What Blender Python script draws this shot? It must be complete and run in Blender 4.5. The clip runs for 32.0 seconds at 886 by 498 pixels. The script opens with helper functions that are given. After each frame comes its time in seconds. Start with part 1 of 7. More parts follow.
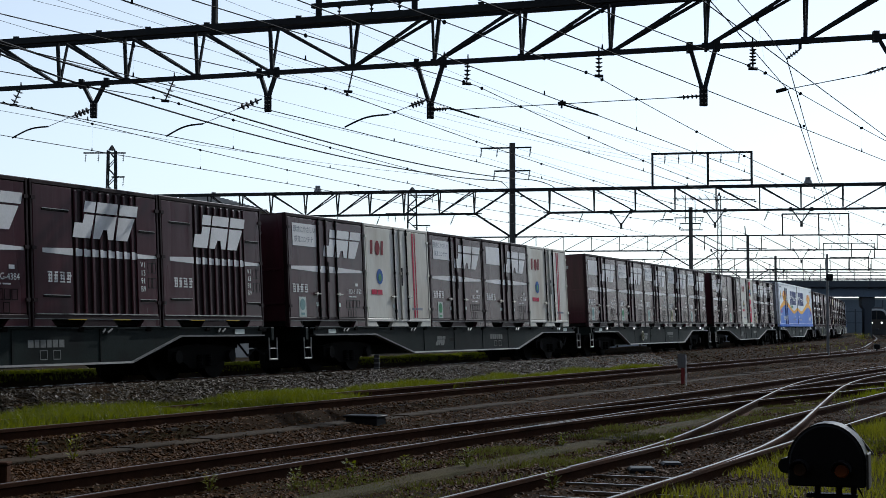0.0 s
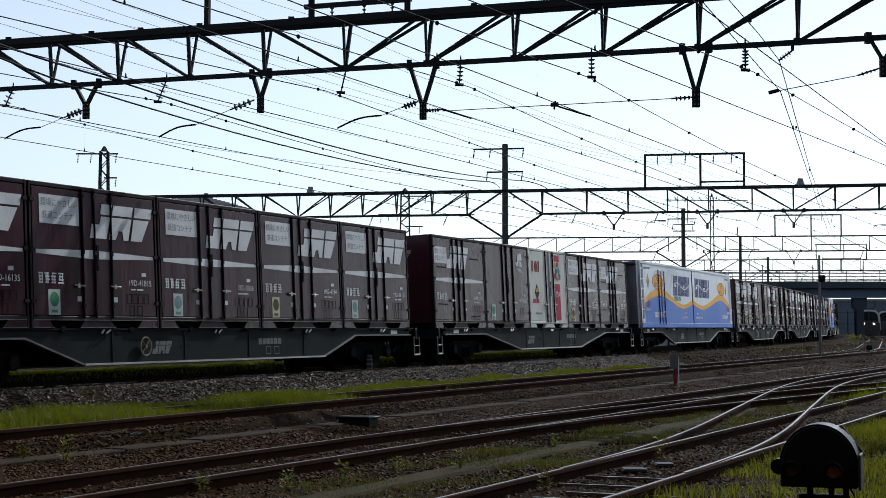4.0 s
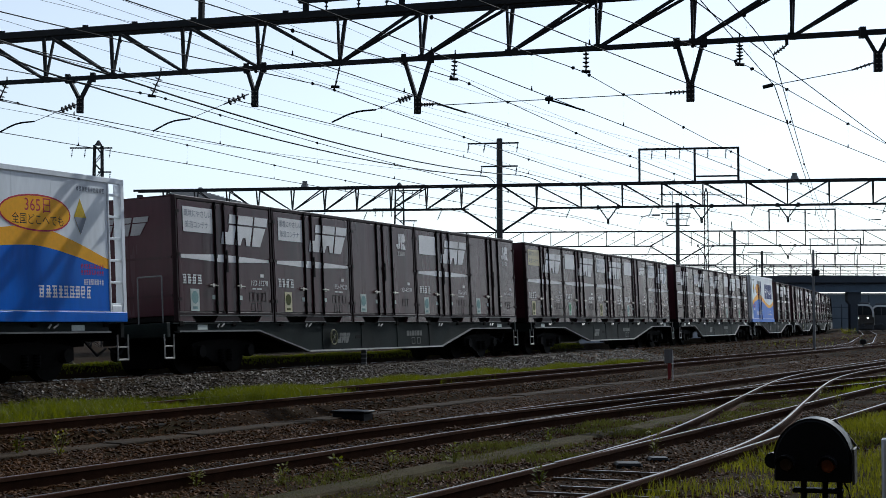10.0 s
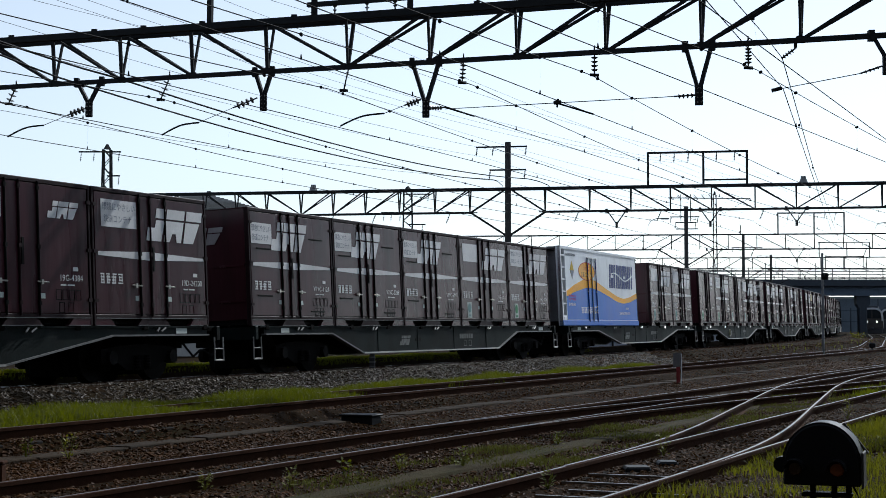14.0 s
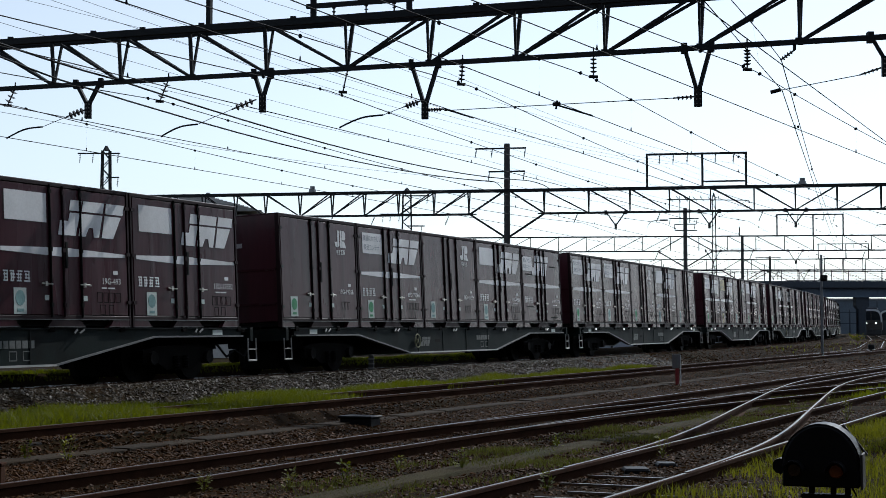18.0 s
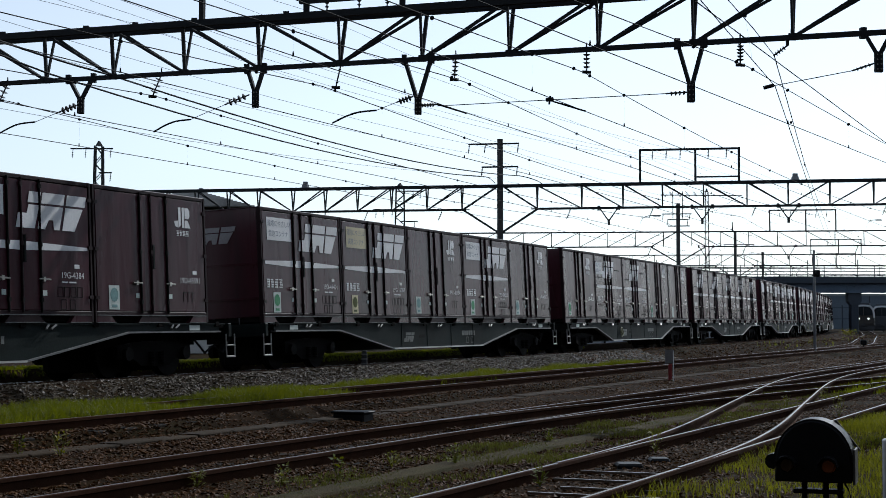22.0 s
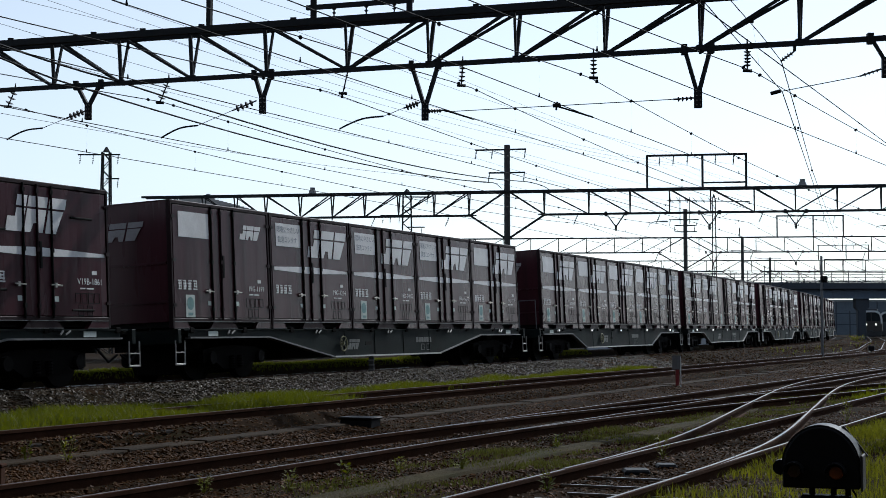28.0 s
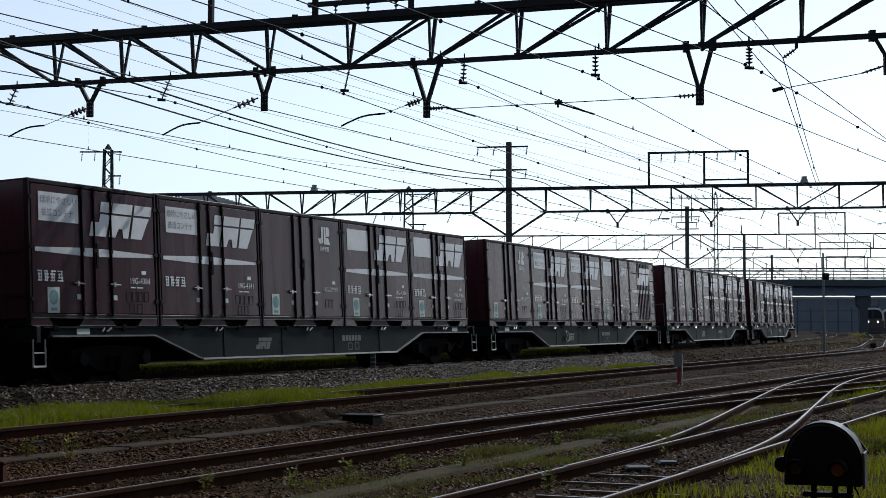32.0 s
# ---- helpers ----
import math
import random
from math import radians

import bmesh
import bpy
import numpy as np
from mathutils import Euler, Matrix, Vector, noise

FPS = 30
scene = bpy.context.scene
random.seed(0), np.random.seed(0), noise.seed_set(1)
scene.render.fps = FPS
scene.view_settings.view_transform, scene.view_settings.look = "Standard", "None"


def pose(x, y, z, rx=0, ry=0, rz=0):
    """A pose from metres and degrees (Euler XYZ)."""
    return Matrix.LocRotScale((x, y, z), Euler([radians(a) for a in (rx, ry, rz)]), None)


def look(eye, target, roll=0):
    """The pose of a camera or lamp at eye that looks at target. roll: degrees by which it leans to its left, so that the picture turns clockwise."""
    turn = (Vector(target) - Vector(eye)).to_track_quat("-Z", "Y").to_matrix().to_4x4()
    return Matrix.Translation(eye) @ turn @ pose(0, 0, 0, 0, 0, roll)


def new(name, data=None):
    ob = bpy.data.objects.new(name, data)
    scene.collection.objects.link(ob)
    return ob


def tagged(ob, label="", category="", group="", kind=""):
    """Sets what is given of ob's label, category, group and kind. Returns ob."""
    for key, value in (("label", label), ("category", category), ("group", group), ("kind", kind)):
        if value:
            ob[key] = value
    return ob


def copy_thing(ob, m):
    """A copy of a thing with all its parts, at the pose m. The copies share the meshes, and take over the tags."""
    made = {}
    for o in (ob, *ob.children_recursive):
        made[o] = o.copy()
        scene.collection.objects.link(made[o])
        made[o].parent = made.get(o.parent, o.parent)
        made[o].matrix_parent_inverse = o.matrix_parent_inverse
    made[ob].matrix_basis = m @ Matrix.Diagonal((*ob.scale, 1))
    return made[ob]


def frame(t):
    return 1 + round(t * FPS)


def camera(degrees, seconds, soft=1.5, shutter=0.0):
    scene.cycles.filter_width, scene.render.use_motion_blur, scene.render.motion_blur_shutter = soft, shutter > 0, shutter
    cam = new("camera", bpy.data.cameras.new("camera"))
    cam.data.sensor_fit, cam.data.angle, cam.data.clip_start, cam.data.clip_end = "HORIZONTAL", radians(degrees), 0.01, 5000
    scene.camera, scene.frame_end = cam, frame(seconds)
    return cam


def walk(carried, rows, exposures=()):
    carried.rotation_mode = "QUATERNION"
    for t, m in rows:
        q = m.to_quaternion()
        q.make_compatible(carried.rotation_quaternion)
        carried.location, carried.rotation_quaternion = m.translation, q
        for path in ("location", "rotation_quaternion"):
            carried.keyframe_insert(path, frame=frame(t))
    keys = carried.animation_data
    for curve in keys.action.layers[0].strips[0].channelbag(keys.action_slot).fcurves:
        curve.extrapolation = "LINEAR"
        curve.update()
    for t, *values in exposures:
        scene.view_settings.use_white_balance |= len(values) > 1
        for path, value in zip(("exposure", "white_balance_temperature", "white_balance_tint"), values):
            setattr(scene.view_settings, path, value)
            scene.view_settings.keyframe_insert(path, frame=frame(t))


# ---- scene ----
# The camera stands still on a tripod head that drifts a little.
CAMERA_Z = 1.07
cam = camera(31.8, 32.0, soft=0.75)
PAN = [
    (0.0, 0.131, 2.854), (0.5, 0.069, 2.887), (1.0, 0.004, 2.919), (1.5, -0.035, 2.953), (2.0, -0.058, 2.949),
    (2.5, -0.048, 2.941), (3.0, -0.096, 2.914), (3.5, -0.146, 2.898), (5.5, -0.091, 2.835), (6.0, -0.094, 2.79),
    (6.5, -0.129, 2.816), (7.0, -0.164, 2.803), (7.5, -0.192, 2.77), (8.0, -0.223, 2.757), (8.5, -0.248, 2.719),
    (9.0, -0.292, 2.707), (9.5, -0.32, 2.685), (10.0, -0.344, 2.684), (10.5, -0.321, 2.716), (11.0, -0.317, 2.753),
    (11.5, -0.303, 2.788), (12.0, -0.219, 2.79), (12.5, -0.16, 2.788), (13.0, -0.123, 2.791), (13.5, -0.089, 2.788),
    (14.0, -0.033, 2.816), (14.5, -0.032, 2.82), (16.5, -0.098, 2.811), (17.0, -0.093, 2.803), (17.5, -0.063, 2.821),
    (18.0, -0.067, 2.875), (18.5, -0.069, 2.849), (19.0, -0.102, 2.83), (19.5, -0.159, 2.825), (20.0, -0.189, 2.791),
    (20.5, -0.226, 2.755), (21.0, -0.28, 2.726), (21.5, -0.286, 2.698), (22.0, -0.322, 2.706), (22.5, -0.417, 2.723),
    (23.0, -0.481, 2.76), (23.5, -0.441, 2.813), (24.0, -0.357, 2.821), (24.5, -0.314, 2.815), (25.0, -0.258, 2.835),
    (25.5, -0.226, 2.874), (27.5, -0.094, 2.885), (28.0, -0.063, 2.92), (28.5, -0.065, 2.941), (29.0, -0.056, 2.916),
    (29.5, -0.067, 2.907), (30.0, -0.048, 2.886), (30.5, -0.067, 2.865), (31.0, -0.068, 2.819), (31.5, -0.033, 2.817),
    (32.0, 0.0, 2.819),
]
TRAVEL = [315.06, 307.04, 298.91, 290.59, 281.96, 273.2, 264.47, 255.69, 246.78, 237.74, 228.54, 219.24, 209.9, 200.41, 190.7, 180.88, 171.07, 161.2, 151.22, 141.09, 130.78, 120.35, 109.84, 99.24, 88.57, 77.82, 67.03, 56.13, 45.05, 33.84, 22.54, 11.24, -0.0]
walk(cam, [(t, pose(0, 0, CAMERA_Z, 90 + tilt, 0, turn)) for t, turn, tilt in PAN],
     exposures=[(0, -0.28, 5740, 7), (32, -0.28, 5740, 7)])

# World, sun and exposure.
SUN_TURN, SUN_UP = 33.0, 38.0      # degrees to the right of the view, degrees above the horizon
world = bpy.data.worlds.new("sky")
scene.world = world
world.use_nodes = True
wn = world.node_tree.nodes
sky = wn.new("ShaderNodeTexSky")
sky.sky_type = "NISHITA"
sky.sun_disc = False
sky.sun_elevation = radians(SUN_UP)
sky.sun_rotation = radians(SUN_TURN)
sky.dust_density = 0.45
sky.air_density = 1.0
sky.ozone_density = 1.2
wn["Background"].inputs["Strength"].default_value = 0.15
haze = wn.new("ShaderNodeHueSaturation")      # thin haze pales the sky's colour
haze.inputs["Saturation"].default_value = 0.38
world.node_tree.links.new(sky.outputs[0], haze.inputs["Color"])
world.node_tree.links.new(haze.outputs[0], wn["Background"].inputs["Color"])
sun_data = bpy.data.lights.new("sun", "SUN")
sun_data.energy = 4.2
sun_data.angle = radians(0.55)
sun_data.color = (1.0, 0.95, 0.87)
sun_lamp = new("sun", sun_data)
az, el = radians(SUN_TURN), radians(SUN_UP)
SUN_DIR = Vector((math.sin(az) * math.cos(el), math.cos(az) * math.cos(el), math.sin(el)))
sun_lamp.matrix_world = look(tuple(SUN_DIR * 200), (0, 0, 0))


# ---- materials ----
def material(name, colour, rough=0.6, metal=0.0, spread=0.25, scale=6.0, fine=60.0, bump=0.15, bump_scale=None,
             random_value=0.0, island=0.0, dirt=None, dirt_amount=0.35, dirt_scale=1.2, specular=0.5, stretch=(1, 1, 1)):
    """A two-scale procedural surface: colour varied by broad and fine noise, optional dirt stains and bump."""
    m = bpy.data.materials.new(name)
    m.use_nodes = True
    nt = m.node_tree
    nodes, links = nt.nodes, nt.links
    bsdf = nodes["Principled BSDF"]
    bsdf.inputs["Metallic"].default_value = metal
    bsdf.inputs["Specular IOR Level"].default_value = specular
    coord = nodes.new("ShaderNodeTexCoord")
    mapping = nodes.new("ShaderNodeMapping")
    mapping.inputs["Scale"].default_value = stretch
    links.new(coord.outputs["Object"], mapping.inputs["Vector"])
    info = nodes.new("ShaderNodeObjectInfo")
    shift = nodes.new("ShaderNodeVectorMath")
    shift.operation = "ADD"
    comb = nodes.new("ShaderNodeCombineXYZ")
    mul = nodes.new("ShaderNodeMath")
    mul.operation = "MULTIPLY"
    mul.inputs[1].default_value = 37.0
    links.new(info.outputs["Random"], mul.inputs[0])
    links.new(mul.outputs[0], comb.inputs[0])
    links.new(mul.outputs[0], comb.inputs[2])
    links.new(mapping.outputs[0], shift.inputs[0])
    links.new(comb.outputs[0], shift.inputs[1])
    vec = shift.outputs[0]

    def noise_tex(s, detail=4.0):
        n = nodes.new("ShaderNodeTexNoise")
        n.inputs["Scale"].default_value = s
        n.inputs["Detail"].default_value = detail
        links.new(vec, n.inputs["Vector"])
        return n.outputs["Fac"]

    broad, small = noise_tex(scale), noise_tex(fine, 3.0)
    add = nodes.new("ShaderNodeMath")
    add.operation = "ADD"
    links.new(broad, add.inputs[0])
    links.new(small, add.inputs[1])
    last = add.outputs[0]
    if random_value or island:
        rnd = nodes.new("ShaderNodeMath")
        rnd.operation = "MULTIPLY_ADD"
        geo = nodes.new("ShaderNodeNewGeometry")
        links.new(geo.outputs["Random Per Island"] if island else info.outputs["Random"], rnd.inputs[0])
        rnd.inputs[1].default_value = island or random_value
        links.new(last, rnd.inputs[2])
        last = rnd.outputs[0]
    rng = nodes.new("ShaderNodeMapRange")
    rng.inputs["From Min"].default_value = 0.6
    rng.inputs["From Max"].default_value = 1.4 + (island or random_value)
    rng.inputs["To Min"].default_value = 1.0 - spread
    rng.inputs["To Max"].default_value = 1.0 + spread
    links.new(last, rng.inputs["Value"])
    tint = nodes.new("ShaderNodeMix")
    tint.data_type = "RGBA"
    tint.blend_type = "MULTIPLY"
    tint.inputs["Factor"].default_value = 1.0
    tint.inputs["A"].default_value = (*colour, 1)
    links.new(rng.outputs[0], tint.inputs["B"])
    out = tint.outputs["Result"]
    if dirt:
        stain = noise_tex(dirt_scale, 6.0)
        ramp = nodes.new("ShaderNodeMapRange")
        ramp.inputs["From Min"].default_value = 0.48
        ramp.inputs["From Max"].default_value = 0.72
        ramp.inputs["To Max"].default_value = dirt_amount
        links.new(stain, ramp.inputs["Value"])
        mix = nodes.new("ShaderNodeMix")
        mix.data_type = "RGBA"
        links.new(ramp.outputs[0], mix.inputs["Factor"])
        links.new(out, mix.inputs["A"])
        mix.inputs["B"].default_value = (*dirt, 1)
        out = mix.outputs["Result"]
    links.new(out, bsdf.inputs["Base Color"])
    rr = nodes.new("ShaderNodeMapRange")
    rr.inputs["To Min"].default_value = max(0.03, rough - 0.12)
    rr.inputs["To Max"].default_value = min(1.0, rough + 0.12)
    links.new(broad, rr.inputs["Value"])
    links.new(rr.outputs[0], bsdf.inputs["Roughness"])
    if bump:
        b = nodes.new("ShaderNodeBump")
        b.inputs["Strength"].default_value = bump
        b.inputs["Distance"].default_value = 0.02
        links.new(noise_tex(bump_scale or fine), b.inputs["Height"])
        links.new(b.outputs[0], bsdf.inputs["Normal"])
    return m


def translucent(m, share=0.5):
    """Let light through thin leaves: mix the surface with a translucent one of the same colour."""
    nt = m.node_tree
    out = nt.nodes["Material Output"]
    bsdf = nt.nodes["Principled BSDF"]
    tr = nt.nodes.new("ShaderNodeBsdfTranslucent")
    mix = nt.nodes.new("ShaderNodeMixShader")
    mix.inputs["Fac"].default_value = share
    nt.links.new(bsdf.inputs["Base Color"].links[0].from_socket, tr.inputs["Color"])
    nt.links.new(bsdf.outputs[0], mix.inputs[1])
    nt.links.new(tr.outputs[0], mix.inputs[2])
    nt.links.new(mix.outputs[0], out.inputs["Surface"])
    return m


def glowing(name, colour, strength):
    m = bpy.data.materials.new(name)
    m.use_nodes = True
    b = m.node_tree.nodes["Principled BSDF"]
    b.inputs["Base Color"].default_value = (*colour, 1)
    b.inputs["Emission Color"].default_value = (*colour, 1)
    b.inputs["Emission Strength"].default_value = strength
    return m


STEEL_DARK = material("dark_painted_steel", (0.016, 0.018, 0.02), 0.7, 0.0, 0.3, 3, 40, 0.1, dirt=(0.03, 0.025, 0.022), specular=0.15)
STEEL_GREY = material("galvanised_grey_steel", (0.16, 0.165, 0.17), 0.5, 0.5, 0.3, 3, 50, 0.1)
WIRE = material("weathered_copper_wire", (0.03, 0.028, 0.027), 0.85, 0.0, 0.2, 3, 30, 0, specular=0.1)
CABLE = material("black_cable_sheath", (0.012, 0.012, 0.013), 0.8, 0.0, 0.2, 3, 30, 0, specular=0.1)
# insulator colour is darkened to give the backlit silhouette
PORCELAIN = material("dark_backlit_porcelain", (0.05, 0.048, 0.047), 0.4, 0.0, 0.2, 8, 40, 0, specular=0.25)
POLE = material("dark_concrete_pole", (0.04, 0.039, 0.038), 0.8, 0.0, 0.3, 2, 40, 0.2)
RAIL_TOP = material("polished_rail_head", (0.15, 0.136, 0.125), 0.32, 1.0, 0.25, 3, 80, 0.03)
RAIL_SIDE = material("rusty_rail_side", (0.046, 0.021, 0.0115), 0.9, 0.0, 0.4, 6, 90, 0.3, dirt=(0.02, 0.011, 0.007), specular=0.04)
SLEEPER = material("oiled_timber_sleeper", (0.011, 0.0088, 0.007), 0.9, 0.0, 0.4, 6, 60, 0.4, random_value=0.4, stretch=(1, 6, 1), specular=0.1)
OIL_SHADE_BED = material("oil_and_shade_black_bed", (0.0066, 0.0046, 0.003), 0.95, 0.0, 0.4, 3.0, 26.0, 0.8, 22.0, specular=0.02)
GRAVEL = material("ballast_ground", (0.0138, 0.0069, 0.0022), 0.95, 0.0, 0.55, 3.0, 26.0, 0.9, 22.0, dirt=(0.02, 0.0172, 0.0047), dirt_amount=0.6, dirt_scale=0.35, specular=0.02)
STONE = material("crushed_stone", (0.05, 0.0218, 0.006), 0.6, 0.0, 0.9, 3.0, 40.0, 0.3, island=1.0, specular=0.035)
STONE_GREY = material("fresh_grey_crushed_stone", (0.04, 0.029, 0.017), 0.5, 0.0, 0.95, 3.0, 40.0, 0.3, island=1.0, specular=0.06)
GRASS = material("fresh_green_grass", (0.106, 0.118, 0.0012), 0.7, 0.0, 0.35, 1.2, 20.0, 0, island=0.35)
GRASS_DRY = material("yellowing_grass", (0.15, 0.15, 0.006), 0.65, 0.0, 0.5, 2.0, 20.0, 0, island=0.8)
MOSS = material("dull_low_moss_grass", (0.11, 0.112, 0.02), 0.8, 0.0, 0.5, 2.0, 20.0, 0, island=0.8, specular=0.1)
translucent(MOSS, 0.3)
translucent(GRASS, 0.55)
translucent(GRASS_DRY, 0.5)
CONCRETE = material("weathered_concrete", (0.11, 0.1, 0.09), 0.85, 0.0, 0.3, 3, 40, 0.3, dirt=(0.05, 0.046, 0.036), random_value=0.2)
MAROON = material("maroon_container_paint", (0.053, 0.016, 0.022), 0.27, 0.0, 0.25, 0.8, 14, 0.6, 2.2, random_value=0.35, specular=0.2,
                  dirt=(0.022, 0.013, 0.014), dirt_amount=0.65, dirt_scale=2.2, stretch=(1, 1, 0.12))
MAROON_DARK = material("maroon_frame_and_recess_paint", (0.018, 0.008, 0.0095), 0.55, 0.0, 0.25, 2, 30, 0.1, specular=0.1)
GAP = material("black_seal_and_recess", (0.006, 0.0055, 0.0055), 0.8, 0.0, 0.2, 4, 30, 0, specular=0.1)
WHITE = material("white_lettering_paint", (0.8, 0.79, 0.78), 0.5, 0.0, 0.12, 2, 25, 0, dirt=(0.45, 0.42, 0.4), dirt_amount=0.4, random_value=0.2, specular=0.18)
CREAM = material("aged_cream_sticker", (0.62, 0.56, 0.38), 0.5, 0.0, 0.15, 2, 25, 0, dirt=(0.4, 0.36, 0.25), specular=0.1)
BLUEGREY_INK = material("grey_blue_ink", (0.2, 0.22, 0.26), 0.6, 0.0, 0.1, 3, 30, 0)
CHROME = material("worn_bright_steel", (0.36, 0.34, 0.31), 0.35, 1.0, 0.2, 5, 50, 0)
TEAL = material("teal_eco_sticker", (0.2, 0.32, 0.31), 0.5, 0.0, 0.3, 8, 40, 0, specular=0.1)
GREEN_MARK = material("green_eco_sticker", (0.09, 0.28, 0.14), 0.5, 0.0, 0.3, 8, 40, 0, specular=0.1)
OLIVE_MARK = material("faded_olive_emblem", (0.075, 0.085, 0.02), 0.5, 0.0, 0.4, 8, 40, 0, specular=0.1)
PALE_MARK = material("pale_sticker_border", (0.55, 0.6, 0.56), 0.5, 0.0, 0.15, 4, 30, 0, specular=0.1)
YELLOW = material("yellow_marking_paint", (0.6, 0.42, 0.03), 0.5, 0.0, 0.2, 4, 30, 0, dirt=(0.15, 0.11, 0.05), specular=0.1)
WAGON = material("grey_green_wagon_paint", (0.0105, 0.0158, 0.0148), 0.6, 0.0, 0.4, 1.5, 30, 0.1, specular=0.06, dirt=(0.006, 0.0055, 0.005), dirt_amount=0.8, dirt_scale=1.2, random_value=0.3)
FLANGE_EDGE = material("pale_flange_edge", (0.4, 0.39, 0.37), 0.4, 0.2, 0.4, 1.2, 40, 0.1)
WAGON_LIP = material("scuffed_wagon_flange", (0.13, 0.13, 0.128), 0.45, 0.2, 0.3, 3, 40, 0.1)
# grime tones here and on the wheels deepened for the shade under the wagons
UNDER = material("grimy_shaded_running_gear", (0.005, 0.0045, 0.0042), 0.9, 0.0, 0.4, 5, 40, 0.3, specular=0.05)
BRAKE_PAINT = material("dull_yellowish_brake_paint", (0.2, 0.19, 0.11), 0.5, 0.0, 0.3, 4, 30, 0, specular=0.2)
WHEEL_STEEL = material("grimy_shaded_wheel_steel", (0.007, 0.006, 0.0055), 0.8, 0.0, 0.4, 6, 40, 0.2, specular=0.08)
OFFWHITE = material("off_white_container_paint", (0.66, 0.64, 0.57), 0.45, 0.0, 0.12, 0.8, 14, 0.05, dirt=(0.36, 0.29, 0.2), dirt_amount=0.6, stretch=(1, 1, 0.25), specular=0.18)
MAROON_INK = material("dull_maroon_ink", (0.2, 0.025, 0.03), 0.5, 0.0, 0.15, 3, 30, 0, specular=0.1)
RED_INK = material("red_ink", (0.45, 0.03, 0.07), 0.5, 0.0, 0.15, 3, 30, 0, specular=0.1)
BLUE_INK = material("blue_ink", (0.05, 0.12, 0.36), 0.5, 0.0, 0.15, 3, 30, 0, specular=0.1)
REEFER_WHITE = material("white_reefer_panel", (0.86, 0.89, 0.92), 0.35, 0.0, 0.08, 0.7, 12, 0.05, 2.0, dirt=(0.5, 0.5, 0.5), dirt_amount=0.35, stretch=(1, 1, 0.25), specular=0.18)
REEFER_BLUE = material("blue_reefer_paint", (0.001, 0.12, 0.58), 0.35, 0.0, 0.12, 0.9, 14, 0.05, 2.0, dirt=(0.006, 0.15, 0.58), dirt_amount=0.4, stretch=(1, 1, 0.2), specular=0.18)
REEFER_ORANGE = material("orange_reefer_paint", (0.88, 0.42, 0.006), 0.4, 0.0, 0.1, 0.9, 14, 0.05, 2.0, specular=0.18)
REEFER_NAVY = material("navy_reefer_paint", (0.025, 0.04, 0.17), 0.4, 0.0, 0.1, 0.9, 14, 0.02, specular=0.1)
ALUMINIUM = material("dull_aluminium", (0.5, 0.51, 0.52), 0.4, 0.8, 0.15, 4, 40, 0.05)
SIGNAL_BLACK = material("matt_black_signal_paint", (0.006, 0.006, 0.007), 0.55, 0.0, 0.2, 6, 50, 0.05, specular=0.15)
UNIT_GREY = material("grey_cooling_unit_paint", (0.15, 0.155, 0.165), 0.5, 0.0, 0.25, 3, 30, 0.05, specular=0.2)
PATH = material("pale_trodden_grit", (0.044, 0.0345, 0.017), 0.95, 0.0, 0.5, 2.5, 50, 0.9, dirt=(0.03, 0.034, 0.012), dirt_amount=0.7, dirt_scale=1.6, specular=0.05)
SILL_INK = material("faded_sill_stencil", (0.17, 0.175, 0.165), 0.7, 0.0, 0.3, 5, 40, 0, specular=0.1)
# the blue of distant haze is mixed into the far buildings' colour
HAZE_BLUE = material("hazy_blue_grey_cladding", (0.065, 0.085, 0.11), 0.7, 0.0, 0.25, 0.4, 4, 0)
PIER_DARK = material("dark_blue_pier_paint", (0.02, 0.028, 0.042), 0.7, 0.0, 0.25, 0.5, 5, 0)
END_INK = material("faded_grey_end_mark", (0.3, 0.29, 0.29), 0.6, 0.0, 0.2, 3, 30, 0)
WALL_DARK = material("unseen_dark_wall", (0.035, 0.032, 0.03), 0.9, 0.0, 0.3, 1, 20, 0.2, specular=0.2)
WALL_GREY = material("unseen_grey_wall", (0.09, 0.086, 0.082), 0.8, 0.0, 0.2, 1, 20, 0.2, specular=0.2)
LOCO_WHITE = material("white_cab_roof_paint", (0.6, 0.62, 0.64), 0.4, 0.0, 0.1, 2, 20, 0)
AMBER = material("unlit_amber_lens", (0.4, 0.11, 0.035), 0.25, 0.0, 0.2, 10, 60, 0)
RED_PAINT = material("red_marker_paint", (0.2, 0.018, 0.018), 0.5, 0.0, 0.2, 4, 30, 0)
MARKER_GREY = material("faded_marker_grey", (0.15, 0.145, 0.14), 0.7, 0.0, 0.2, 4, 30, 0)
BRIDGE_STEEL = material("blue_grey_girder_paint", (0.06, 0.09, 0.14), 0.6, 0.0, 0.2, 0.5, 5, 0)
LOCO_BODY = material("dark_grey_locomotive_paint", (0.05, 0.046, 0.043), 0.4, 0.0, 0.1, 1, 10, 0)
LOCO_DARK = material("dark_locomotive_paint", (0.045, 0.05, 0.06), 0.5, 0.0, 0.2, 1, 10, 0)
GLASS_DARK = material("dark_cab_glass", (0.02, 0.025, 0.03), 0.08, 0.0, 0.1, 2, 10, 0)
LAMP_GLOW = glowing("lit_headlamp", (1.0, 0.93, 0.75), 3.0)
TROUGH = material("soiled_trough_concrete", (0.028, 0.018, 0.009), 0.95, 0.0, 0.45, 2, 40, 0.6, dirt=(0.012, 0.0085, 0.005), dirt_amount=0.8, dirt_scale=0.8, random_value=0.3, specular=0.1)
ROOF_TILE = material("grey_roof_tiles", (0.3, 0.295, 0.285), 0.7, 0.0, 0.25, 4, 20, 0.2)
